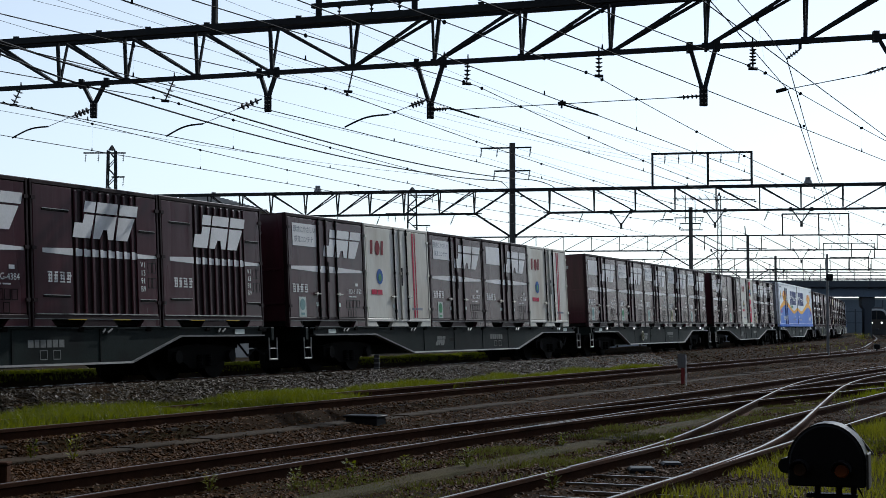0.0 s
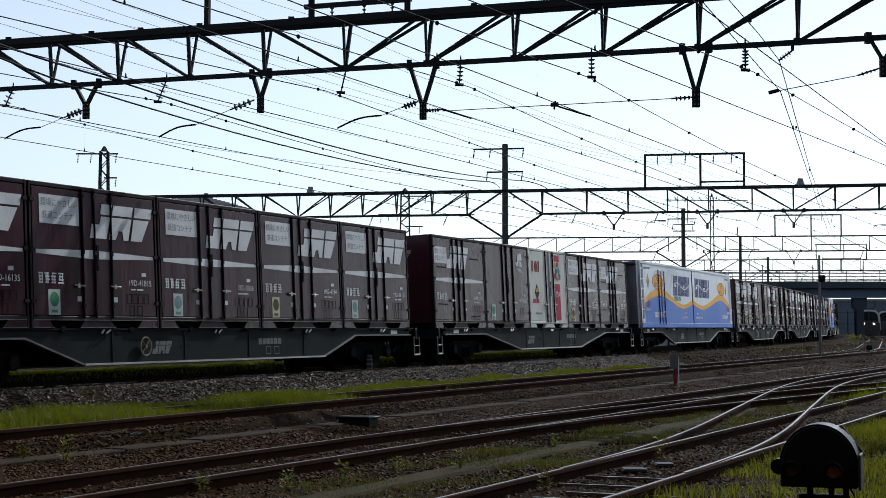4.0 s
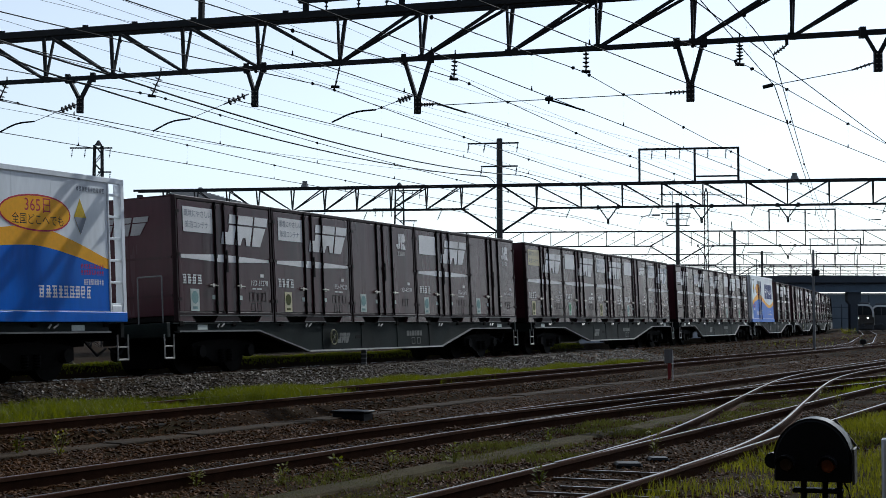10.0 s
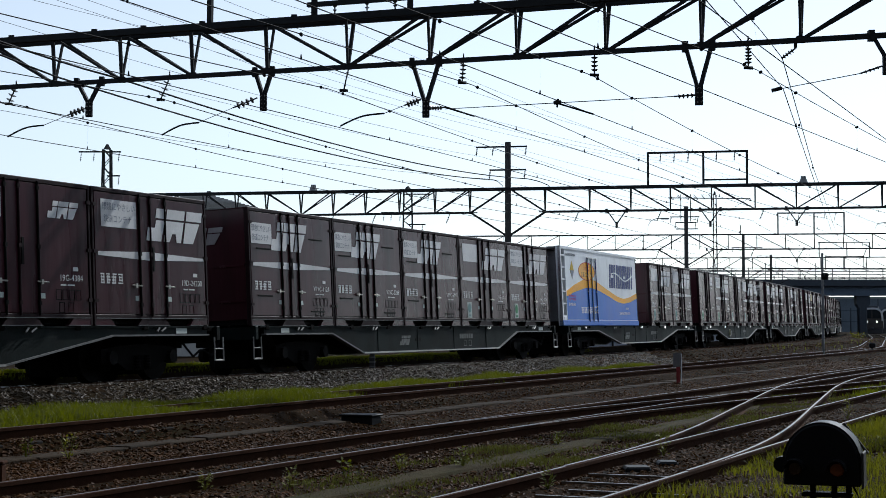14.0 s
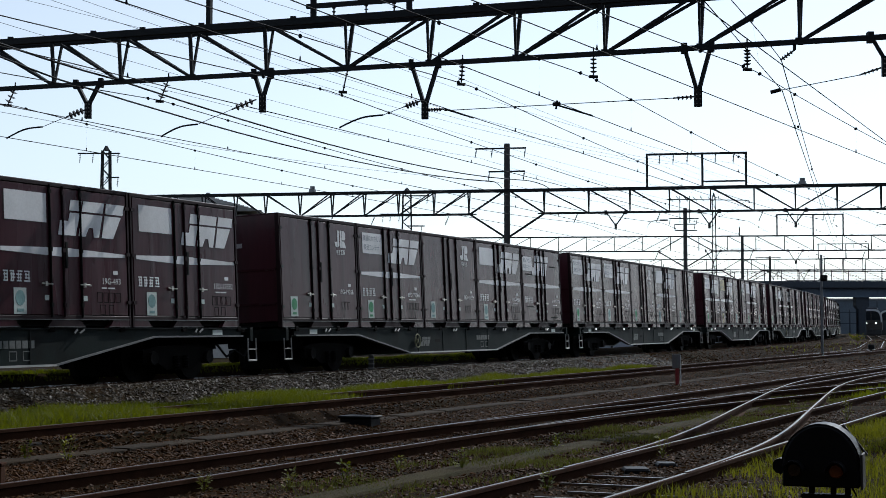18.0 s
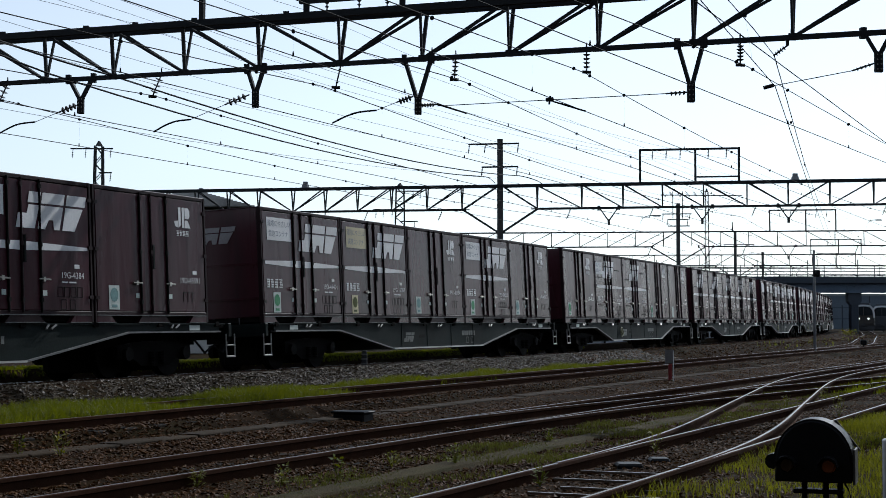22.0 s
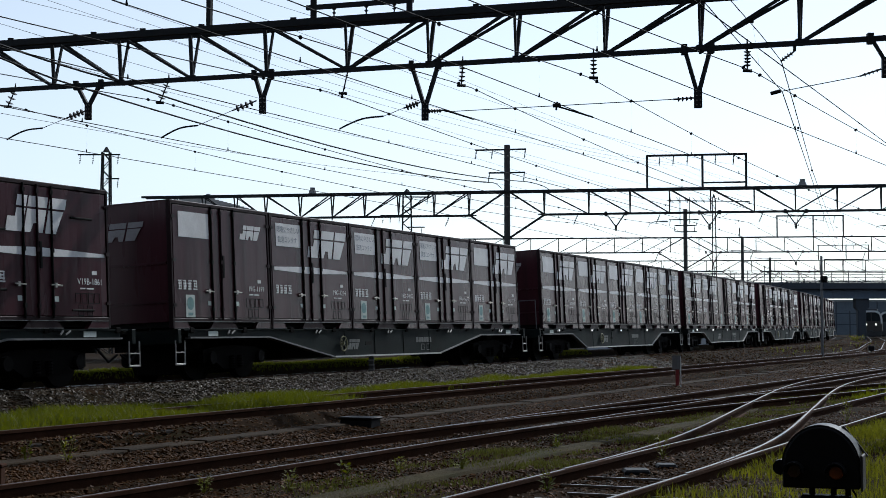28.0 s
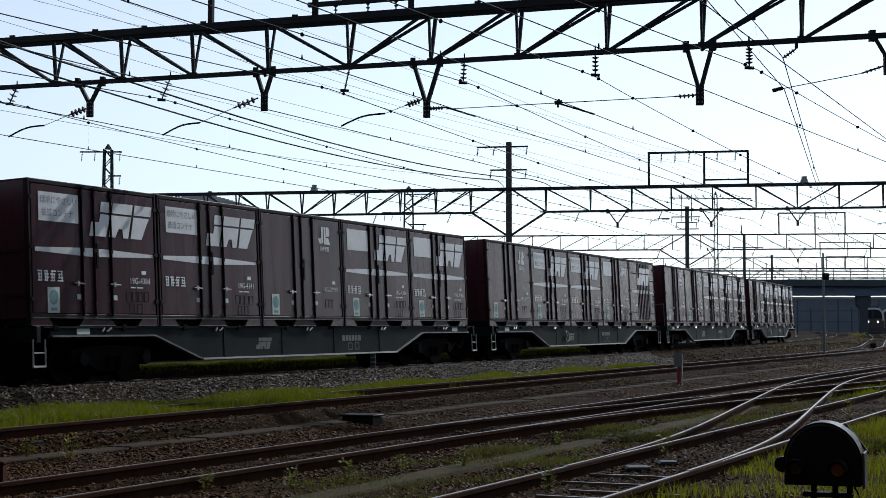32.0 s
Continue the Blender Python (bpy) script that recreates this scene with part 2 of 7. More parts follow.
PLASTER = material("grey_plaster", (0.4, 0.39, 0.37), 0.8, 0.0, 0.15, 1, 10, 0.1)


# ---- mesh helpers ----
def mesh_object(name, bm, mat, parent=None, label="", smooth=False):
    me = bpy.data.meshes.new(name)
    bm.normal_update()
    bm.to_mesh(me)
    bm.free()
    for mm in (mat if isinstance(mat, (list, tuple)) else [mat]):
        me.materials.append(mm)
    if smooth:
        me.polygons.foreach_set("use_smooth", [True] * len(me.polygons))
    ob = new(name, me)
    ob.parent = parent
    if label:
        ob["label"] = label
    return ob


def part(name, bm, mat, parent, label=""):
    return mesh_object(name, bm, mat, parent, label)


def shared(name, me, parent, loc=(0, 0, 0), m=None):
    ob = new(name, me)
    ob.parent = parent
    ob.matrix_basis = m if m is not None else Matrix.Translation(loc)
    return ob


def thing(name, label, category, m=None, group="", kind=""):
    ob = new(name)
    ob.empty_display_size = 0.1
    if m is not None:
        ob.matrix_basis = m
    return tagged(ob, label, category, group, kind)


def box(bm, lo, hi, bevel=0.0, mi=0):
    c = [(a + b) / 2 for a, b in zip(lo, hi)]
    s = [abs(b - a) for a, b in zip(lo, hi)]
    g = bmesh.ops.create_cube(bm, size=1, matrix=Matrix.Translation(c) @ Matrix.Diagonal((*s, 1)))
    vs = g["verts"]
    if bevel:
        es = list({e for v in vs for e in v.link_edges})
        bmesh.ops.bevel(bm, geom=es, offset=bevel, segments=1, affect="EDGES")
    if mi:
        for v in vs:
            if v.is_valid:
                for f in v.link_faces:
                    f.material_index = mi
    return bm


def rod(bm, a, b, r, n=6, r2=None):
    a, b = Vector(a), Vector(b)
    d = b - a
    q = d.to_track_quat("Z", "Y").to_matrix().to_4x4()
    bmesh.ops.create_cone(bm, cap_ends=True, segments=n, radius1=r, radius2=r if r2 is None else r2, depth=d.length,
                          matrix=Matrix.Translation((a + b) / 2) @ q)
    return bm


def beam(bm, a, b, w, h):
    """A rectangular bar from a to b, w wide and h high."""
    a, b = Vector(a), Vector(b)
    d = b - a
    q = d.to_track_quat("Z", "Y").to_matrix().to_4x4()
    bmesh.ops.create_cube(bm, size=1, matrix=Matrix.Translation((a + b) / 2) @ q @ Matrix.Diagonal((w, h, d.length, 1)))
    return bm


def prism(bm, pts, to3, d0, d1, mi=0):
    """A flat polygon pts of (u, v), placed by to3(u, v, depth), with a thickness from d0 to d1."""
    lo = [bm.verts.new(to3(u, v, d0)) for u, v in pts]
    hi = [bm.verts.new(to3(u, v, d1)) for u, v in pts]
    n = len(pts)
    fs = [bm.faces.new(hi), bm.faces.new(lo[::-1])]
    for i in range(n):
        fs.append(bm.faces.new((lo[i], lo[(i + 1) % n], hi[(i + 1) % n], hi[i])))
    for f in fs:
        f.material_index = mi
    bmesh.ops.recalc_face_normals(bm, faces=fs)
    return bm


def B():
    return bmesh.new()


def sweep(bm, pts, profile, normals=None, mi=0, top=None):
    """Carry a closed profile of (side, up) along pts; side is to the right of the way."""
    rings = []
    n = len(pts)
    for i, p in enumerate(pts):
        d = (Vector(pts[min(i + 1, n - 1)]) - Vector(pts[max(i - 1, 0)])).normalized()
        side = Vector((d.y, -d.x, 0)).normalized()
        rings.append([bm.verts.new(Vector(p) + side * s + Vector((0, 0, u))) for s, u in profile])
    k = len(profile)
    for a, b in zip(rings, rings[1:]):
        for j in range(k):
            f = bm.faces.new((a[j], a[(j + 1) % k], b[(j + 1) % k], b[j]))
            f.material_index = 1 if top and j in top else mi
    bm.faces.new(rings[0])
    bm.faces.new(rings[-1][::-1])
    bmesh.ops.recalc_face_normals(bm, faces=bm.faces)
    return bm


def wire_mesh(bm, pts, r, n=4):
    sweep(bm, pts, [(r * math.cos(2 * math.pi * i / n), r * math.sin(2 * math.pi * i / n)) for i in range(n)])
    return bm


text_cache = {}


def text_mesh(body, size):
    """Flat lettering in the built-in font, centred on its origin, in its own x-y plane."""
    key = (body, size)
    if key not in text_cache:
        cu = bpy.data.curves.new("lettering", "FONT")
        cu.body, cu.size, cu.align_x, cu.align_y = body, size, "CENTER", "CENTER"
        cu.resolution_u = 2
        tmp = new("lettering", cu)
        bpy.context.view_layer.update()
        me = bpy.data.meshes.new_from_object(tmp)
        bpy.data.objects.remove(tmp)
        bpy.data.curves.remove(cu)
        text_cache[key] = me
    return text_cache[key]


# ---- the line of the train's track ----
STEP = 0.5
S_GRID = np.arange(-90, 520, STEP)
BEND = np.interp(S_GRID, [-10, 20, 50, 80], [-0.0006, -0.00132, -0.00121, -0.00107])
TH = np.concatenate([[0], np.cumsum((BEND[1:] + BEND[:-1]) / 2 * STEP)])
I0 = int(90 / STEP)
TH += 0.4248 - TH[I0]
MID = (TH[1:] + TH[:-1]) / 2
PX = np.concatenate([[0], np.cumsum(np.sin(MID) * STEP)])
PY = np.concatenate([[0], np.cumsum(np.cos(MID) * STEP)])
PX += -6.8205 - PX[I0]
PY += 26.0046 - PY[I0]
FACE = 1.225                      # half a container's width
CX, CY = PX - FACE * np.cos(TH), PY + FACE * np.sin(TH)
CANT = 0.0484


def on_line(s, lateral=0.0):
    """A place beside the train's track: s metres along it, lateral metres towards the camera. Also its heading."""
    x, y, th = np.interp(s, S_GRID, CX), np.interp(s, S_GRID, CY), np.interp(s, S_GRID, TH)
    return x + lateral * math.cos(th), y - lateral * math.sin(th), th


def train_pose(s, lift=0.0):
    x, y, th = on_line(s)
    turn = math.atan2(-math.cos(th), -math.sin(th))
    return Matrix.Translation((x, y, 0)) @ Matrix.Rotation(turn, 4, "Z") @ Matrix.Rotation(CANT, 4, "X") @ Matrix.Translation((0, 0, lift))


# Straight tracks beside it, as x = slope * y + start.
TRACK_2 = (0.4515, -12.62, 0.0)
TRACK_3 = (0.4705, -8.93, -0.2)
TRACK_4 = (0.4595, -4.76, -0.2)


def straight(track, y0, y1, step=4.0):
    k, c, z = track
    n = max(2, int(abs(y1 - y0) / step))
    return [(k * y + c, y, z) for y in np.linspace(y0, y1, n + 1)]


def bezier(p0, p1, p2, p3, n=28):
    p0, p1, p2, p3 = map(Vector, (p0, p1, p2, p3))
    return [tuple(p0 * (1 - t) ** 3 + p1 * 3 * t * (1 - t) ** 2 + p2 * 3 * t * t * (1 - t) + p3 * t ** 3) for t in np.linspace(0, 1, n)]


def offset(pts, d):
    """The same way, d metres to its right."""
    res = []
    n = len(pts)
    for i, p in enumerate(pts):
        v = Vector(pts[min(i + 1, n - 1)]) - Vector(pts[max(i - 1, 0)])
        side = Vector((v.y, -v.x, 0)).normalized()
        res.append(tuple(Vector(p) + side * d))
    return res


# ---- ground ----
PROFILE = [(-60, -0.4), (-14, -0.4), (-9, -0.38), (-6.2, -0.22), (-3.3, -0.26), (-2.3, 0.16), (-1.8, 0.15), (-1.5, -0.14), (1.5, -0.09), (1.8, 0.05), (2.15, 0.06), (3.1, -0.29), (3.8, -0.36),
           (4.8, -0.26), (5.3, -0.13), (7.5, -0.13), (7.72, -0.25), (8.35, -0.28), (8.7, -0.32), (9.0, -0.325), (11.7, -0.325), (12.3, -0.35), (12.6, -0.325), (15.3, -0.325),
           (16.0, -0.36), (19, -0.38), (26, -0.4), (40, -0.42)]
PW = np.array([p[0] for p in PROFILE])
PZ = np.array([p[1] for p in PROFILE])


def lateral_of(x, y):
    i = np.argmin((CX - x) ** 2 + (CY - y) ** 2)
    return S_GRID[i], (x - CX[i]) * math.cos(TH[i]) - (y - CY[i]) * math.sin(TH[i])


def ground_z(x, y):
    s, w = lateral_of(x, y)
    return float(np.interp(w - shift_w(s) * (w > 3.2), PW, PZ))


def shift_w(s):
    """The straight tracks part from the bend: how far they lie further out at s."""
    return 0.00055 * max(0.0, s) ** 2 if s < 60 else 1.98 + 0.05 * (s - 60)


def build_ground():
    bm = B()
    rows = []
    ss = list(np.arange(-60, 60, 1.5)) + list(np.arange(60, 300, 8.0))
    for s in ss:
        row = []
        for i, (w, z) in enumerate(PROFILE):
            ww = w + (shift_w(s) if w > 3.2 else 0)
            x, y, _ = on_line(s, ww)
            j = 0.035 * noise.noise(Vector((x * 0.6, y * 0.6, 0.3))) if abs(w) > 1.8 else 0
            row.append(bm.verts.new((x, y, z + j)))
        rows.append(row)
    for a, b in zip(rows, rows[1:]):
        for j in range(len(a) - 1):
            bm.faces.new((a[j], b[j], b[j + 1], a[j + 1]))
    border = rows[0][:] + [r[-1] for r in rows[1:]] + rows[-1][-2::-1] + [r[0] for r in rows[-2:0:-1]]
    centre = Vector((15, 60, 0))
    outer = []
    for v in border:
        d = v.co - centre
        d.z = 0
        outer.append(bm.verts.new(centre + d.normalized() * 3500 + Vector((0, 0, -0.45))))
    n = len(border)
    for i in range(n):
        bm.faces.new((border[i], border[(i + 1) % n], outer[(i + 1) % n], outer[i]))
    bmesh.ops.recalc_face_normals(bm, faces=bm.faces)
    return tagged(mesh_object("ground", bm, GRAVEL), "dark gravel yard ground with dirt and moss between the tracks", "ground", kind="structure")


build_ground()
# black sheet whose colour holds the shade beneath the train
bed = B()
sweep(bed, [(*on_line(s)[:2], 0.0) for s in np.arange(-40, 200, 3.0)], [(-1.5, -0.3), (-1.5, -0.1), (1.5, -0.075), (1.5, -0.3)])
tagged(mesh_object("track_bed", bed, OIL_SHADE_BED), "freight track bed, black with oil and the train's painted shade", "track bed", kind="structure")

RAIL_PROFILE = [(-0.0325, -0.004), (-0.0325, -0.035), (-0.009, -0.048), (-0.009, -0.122), (-0.06, -0.138), (-0.06, -0.15), (0.06, -0.15), (0.06, -0.138),
                (0.009, -0.122), (0.009, -0.048), (0.0325, -0.035), (0.0325, -0.004), (0.015, 0), (-0.015, 0)]
HALF_GAUGE = 0.566


def rail(pts, parent, worn=True):
    return part("rail", sweep(B(), pts, RAIL_PROFILE, top=(12,)), [RAIL_SIDE, RAIL_TOP], parent)


def track(name, label, pts):
    root = thing(name, label, "railway track", kind="structure")
    rail(offset(pts, -HALF_GAUGE), root)
    rail(offset(pts, HALF_GAUGE), root)
    return root


def sleepers(root, pts, spacing, drop, length=2.0, lo=-1e9, hi=1e9):
    """Sleepers under a track, each its own piece, from lo to hi in y."""
    bm = box(B(), (-length / 2, -0.11, -0.14), (length / 2, 0.11, 0.0), 0.012)
    me = bpy.data.meshes.new("sleeper")
    bm.to_mesh(me)
    bm.free()
    me.materials.append(SLEEPER)
    run, last = 0.0, Vector(pts[0])
    rng = random.Random(5)
    for a, b in zip(pts, pts[1:]):
        a, b = Vector(a), Vector(b)
        d = b - a
        length_ab = d.length
        while run < length_ab:
            p = a + d * (run / length_ab)
            if lo < p.y < hi:
                ang = math.atan2(d.y, d.x) - math.pi / 2 + rng.uniform(-0.015, 0.015)
                shared("sleeper", me, root, m=Matrix.Translation((p.x, p.y, p.z + drop)) @ Matrix.Rotation(ang, 4, "Z"))
            run += spacing
        run -= length_ab


line_1 = [(*on_line(s)[:2], 0.0) for s in np.arange(-60, 330, 3.0)]
track_1 = thing("train_track", "canted main line track curving away under the freight train", "railway track", kind="structure")
part("rail", sweep(B(), [(x, y, z - 0.026) for x, y, z in offset(line_1, -HALF_GAUGE)], RAIL_PROFILE, top=(12,)), [RAIL_SIDE, RAIL_TOP], track_1)
part("rail", sweep(B(), [(x, y, z + 0.026) for x, y, z in offset(line_1, HALF_GAUGE)], RAIL_PROFILE, top=(12,)), [RAIL_SIDE, RAIL_TOP], track_1)
line_2 = straight(TRACK_2, -20, 320)
track_2 = track("siding_track", "rusty siding track half sunk in ballast and grass", line_2)
line_3 = straight(TRACK_3, -15, 320)
tagged(mesh_object("yard_track_bed", sweep(B(), straight(TRACK_3, 4, 70), [(-0.56, -0.22), (-0.56, -0.137), (0.56, -0.137), (0.56, -0.22)]), OIL_SHADE_BED), "oil-blackened bed between the yard track's rails", "track bed", kind="structure")
track_3 = track("yard_track", "worn yard track with shiny rail heads", line_3)
line_4 = straight(TRACK_4, -10, 120)
track_4 = track("near_track", "near yard track with a turnout leading off it", line_4)

# The turnout leading off the yard track, and the crossover that cuts through both.
branch_3 = bezier((-0.6, 17.7, -0.197), (2.2, 23.6, -0.197), (4.2, 26.2, -0.197), (8.3, 32.4, -0.197)) + [(13.0, 39.3, -0.197), (22, 52.6, -0.197), (48, 91, -0.197)]
track("diverging_track", "track diverging from the yard track at a turnout", branch_3)
cross = (bezier((1.62, 13.9, -0.194), (3.3, 17.55, -0.194), (4.0, 20.4, -0.194), (5.55, 25.6, -0.194), 16)
         + bezier((5.55, 25.6, -0.194), (7.6, 32.5, -0.194), (8.6, 36.2, -0.194), (11.2, 41.8, -0.194), 16)[1:] + [(14.2, 48.2, -0.194), (26, 73.5, -0.194), (50, 125, -0.194)])
track("crossover_track", "bright crossover track cutting across two tracks", cross)

# ---- overhead line gantries ----
def gantry_frame(a, b):
    """Along-beam unit and across unit of a gantry from plan point a to b."""
    d = Vector((b[0] - a[0], b[1] - a[1], 0)).normalized()
    return Vector((a[0], a[1], 0)), d, Vector((-d.y, d.x, 0))


def truss_gantry(name, label, a, b, z0, z1, nodes, half, size, turn_at, lo, hi, lift=0.03, fall=0.0047):
    """A beam of triangular section: one lower chord, two upper chords, V posts and diagonals at the nodes."""
    root = thing(name, label, "overhead gantry")
    o, d, c = gantry_frame(a, b)
    P = lambda u, z, k=0.0: o + d * u + c * k + Vector((0, 0, z + lift - fall * u))
    part("bottom_chord", beam(B(), P(lo, z0), P(hi, z0), size, size), STEEL_DARK, root)
    near, far = -0.35 * half, half * 0.97
    for k in (near, far):
        part("top_chord", beam(B(), P(lo, z1, k), P(hi, z1, k), size * 1.3, size * 1.5), STEEL_DARK, root)
    for i, u in enumerate(nodes):
        for k in (near, far):
            heavy = (k < 0) == (u < turn_at - 1.0)
            part("post", beam(B(), P(u, z0), P(u, z1, k), size * (0.78 if heavy else 0.5), size * 0.5), STEEL_DARK, root)
            j = i + 1 if i + 1 < len(nodes) else None
            if j is None:
                continue
            if u < turn_at:
                part("diagonal", beam(B(), P(u, z1, k), P(nodes[j], z0), size * 0.6, size * 0.6), STEEL_DARK, root)
            else:
                part("diagonal", beam(B(), P(u, z0), P(nodes[j], z1, k), size * 0.6, size * 0.6), STEEL_DARK, root)
        part("gusset", box(B(), tuple(P(u, z0) - Vector((0.07, 0.03, 0.05))), tuple(P(u, z0) + Vector((0.07, 0.03, 0.075)))), STEEL_DARK, root)
    return root, P


def insulator(root, a, b, discs=5, r=0.055):
    a, b = Vector(a), Vector(b)
    bm = rod(B(), a, b, 0.016, 6)
    for i in range(discs):
        p = a.lerp(b, 0.25 + 0.55 * i / max(1, discs - 1))
        q = (b - a).normalized() * 0.012
        rod(bm, p - q, p + q, r, 8, r * 0.55)
    part("insulator", bm, PORCELAIN, root)


def drop_bracket(root, P, u, z0, z1, w=0.27, k2=1.0):
    """A V of two angle bars with a bolted plate at its foot."""
    for k in (-w, w):
        part("bracket_leg", beam(B(), P(u + k, z0 + 0.05), P(u + 0.1 * k, z1 + 0.32 * k2), 0.07 * k2, 0.07 * k2), STEEL_DARK, root)
        part("clamp", box(B(), tuple(P(u + k, z0) - Vector((0.05, 0.07, 0.09))), tuple(P(u + k, z0) + Vector((0.05, 0.07, 0.1)))), STEEL_DARK, root)
    part("foot_plate", box(B(), tuple(P(u, z1) - Vector((0.07 * k2, 0.05, 0.0))), tuple(P(u, z1) + Vector((0.07 * k2, 0.05, 0.36 * k2))), 0.008), STEEL_DARK, root)
    bm = B()
    for i in range(4):
        for k in (-0.035, 0.035):
            p = P(u + k, z1 + 0.05 + 0.085 * i)
            rod(bm, p - Vector((0, 0.065, 0)), p - Vector((0, 0.045, 0)), 0.014, 6)
    part("bolts", bm, CHROME, root)["kind"] = "stuff"


def steady_arm(root, P, tip, elbow, base, top):
    """The curved arm that holds a contact wire off, its insulator and its stay."""
    bm = B()
    p0, p3 = P(*tip), P(*elbow)
    pts = bezier(p0, p0.lerp(p3, 0.5) + Vector((0, 0, 0.1)), p3 + (p0 - p3) * 0.45 + Vector((0, 0, 0.08)), p3, 9)
    wire_mesh(bm, pts, 0.019, 6)
    part("steady_arm", bm, CABLE, root)
    part("stay_wire", wire_mesh(B(), [p3, P(*base)], 0.007), WIRE, root)
    insulator(root, P(*base), P(*top), 4, 0.075)


G1_NODES = [-2.05, -0.31, 1.43, 3.09, 4.79, 6.51, 8.29, 10.03, 11.81, 13.55, 15.34, 17.12, 18.86, 20.6]
gantry_1, P1 = truss_gantry("overhead_gantry", "black steel lattice gantry spanning all the tracks close by", (-9.62, 33.57), (7.75, 26.99), 6.2, 7.19,
                            G1_NODES, 0.3, 0.09, 8.0, -3.8, 21.6)
for u, z, w in ((2.29, 5.46, 0.31), (6.42, 5.41, 0.2), (9.95, 5.12, 0.29), (15.29, 5.12, 0.25), (18.6, 5.5, 0.26)):
    drop_bracket(gantry_1, P1, u, 6.2, z, w)
for u0, u1, z1, discs, r in ((0.44, 0.25, 5.84, 3, 0.085), (4.24, 4.03, 5.75, 3, 0.085), (8.31, 8.2, 5.74, 2, 0.03), (10.73, 10.7, 5.77, 4, 0.062), (13.33, 13.33, 5.78, 4, 0.062), (16.19, 16.19, 5.76, 5, 0.062)):
    insulator(gantry_1, P1(u0, 6.2), P1(u1, z1), discs, r * 1.15)
    part("wire_clamp", rod(B(), P1(u1 - 0.08, z1, -0.02), P1(u1 + 0.08, z1 - 0.01, 0.02), 0.03, 6), CABLE, gantry_1)
    part("hook_bolt", rod(B(), P1(u0, 6.16), P1(u0, 6.33), 0.022, 6, 0.012), CABLE, gantry_1)
for tip, elbow, base, top in (((0.24, 5.12), (1.15, 5.33), (1.75, 5.52), (2.24, 5.66)), ((4.07, 5.01), (4.93, 5.23), (5.72, 5.5), (6.28, 5.68)), ((8.13, 5.03), (9.07, 5.24), (9.5, 5.38), (9.85, 5.48))):
    steady_arm(gantry_1, P1, tip, elbow, base, top)
insulator(gantry_1, P1(9.95, 5.3), P1(10.35, 5.3), 5, 0.05)
part("pull_off_wire", wire_mesh(B(), [P1(10.35, 5.27), P1(14.83, 5.3)], 0.008), WIRE, gantry_1)
insulator(gantry_1, P1(14.83, 5.3), P1(15.25, 5.31), 4, 0.055)
part("wire_clamp", rod(B(), P1(12.54, 5.29), P1(12.68, 5.3), 0.04, 6), CABLE, gantry_1)
part("clamp_pin", rod(B(), P1(12.6, 5.2), P1(12.62, 5.36), 0.02, 6), CABLE, gantry_1)
part("steady_arm", wire_mesh(B(), [P1(12.6, 5.28), P1(13.31, 5.04)], 0.02, 6), CABLE, gantry_1)
part("steady_arm", wire_mesh(B(), [P1(10.35, 5.3), P1(10.95, 5.1)], 0.016, 6), CABLE, gantry_1)
part("pull_off_wire", wire_mesh(B(), [P1(16.71, 5.34), P1(18.15, 5.55)], 0.008), WIRE, gantry_1)
insulator(gantry_1, P1(18.15, 5.55), P1(18.52, 5.66), 4, 0.045)
part("clamp", rod(B(), P1(16.6, 5.32), P1(16.78, 5.36), 0.035, 6), CABLE, gantry_1)
part("stay_bar", beam(B(), P1(17.03, 6.2), P1(17.03, 6.06), 0.05, 0.05), STEEL_DARK, gantry_1)
insulator(gantry_1, P1(17.03, 6.06), P1(16.78, 5.89), 4, 0.05)
# the mast stub and the raised frame above the beam
part("mast_stub", beam(B(), P1(5.18, 7.2), P1(5.2, 9.6), 0.1, 0.1), STEEL_DARK, gantry_1)
for u in (7.55, 9.62):
    part("mast_stub", beam(B(), P1(u, 7.2), P1(u, 9.4), 0.12, 0.12), STEEL_DARK, gantry_1)
part("frame_bar", beam(B(), P1(7.4, 7.5), P1(9.7, 7.5), 0.09, 0.09), STEEL_DARK, gantry_1)
for u in (8.0, 8.7, 9.3):
    insulator(gantry_1, P1(u, 7.5), P1(u, 7.22), 3, 0.045)
for u in (0.3, 2.4, 3.6, 5.0, 7.1, 11.0, 12.7):
    part("bracket_tab", box(B(), tuple(P1(u, 7.26) - Vector((0.06, 0.02, 0))), tuple(P1(u, 7.26) + Vector((0.06, 0.02, 0.07)))), STEEL_DARK, gantry_1)
# its columns stand outside the view on both sides
for u in (-3.6, 21.4):
    p = P1(u, -0.42)
    part("column", rod(B(), p, P1(u, 8.6), 0.19, 12, 0.15), POLE, gantry_1)

G2_NODES = [-8.05, -6.5, -4.93, -3.46, -1.79, -0.24, 1.3, 2.91, 4.58, 6.21, 9.67, 11.69, 13.54, 15.3, 17.11, 19.01, 20.79, 22.58, 24.44, 26.3, 28.1]


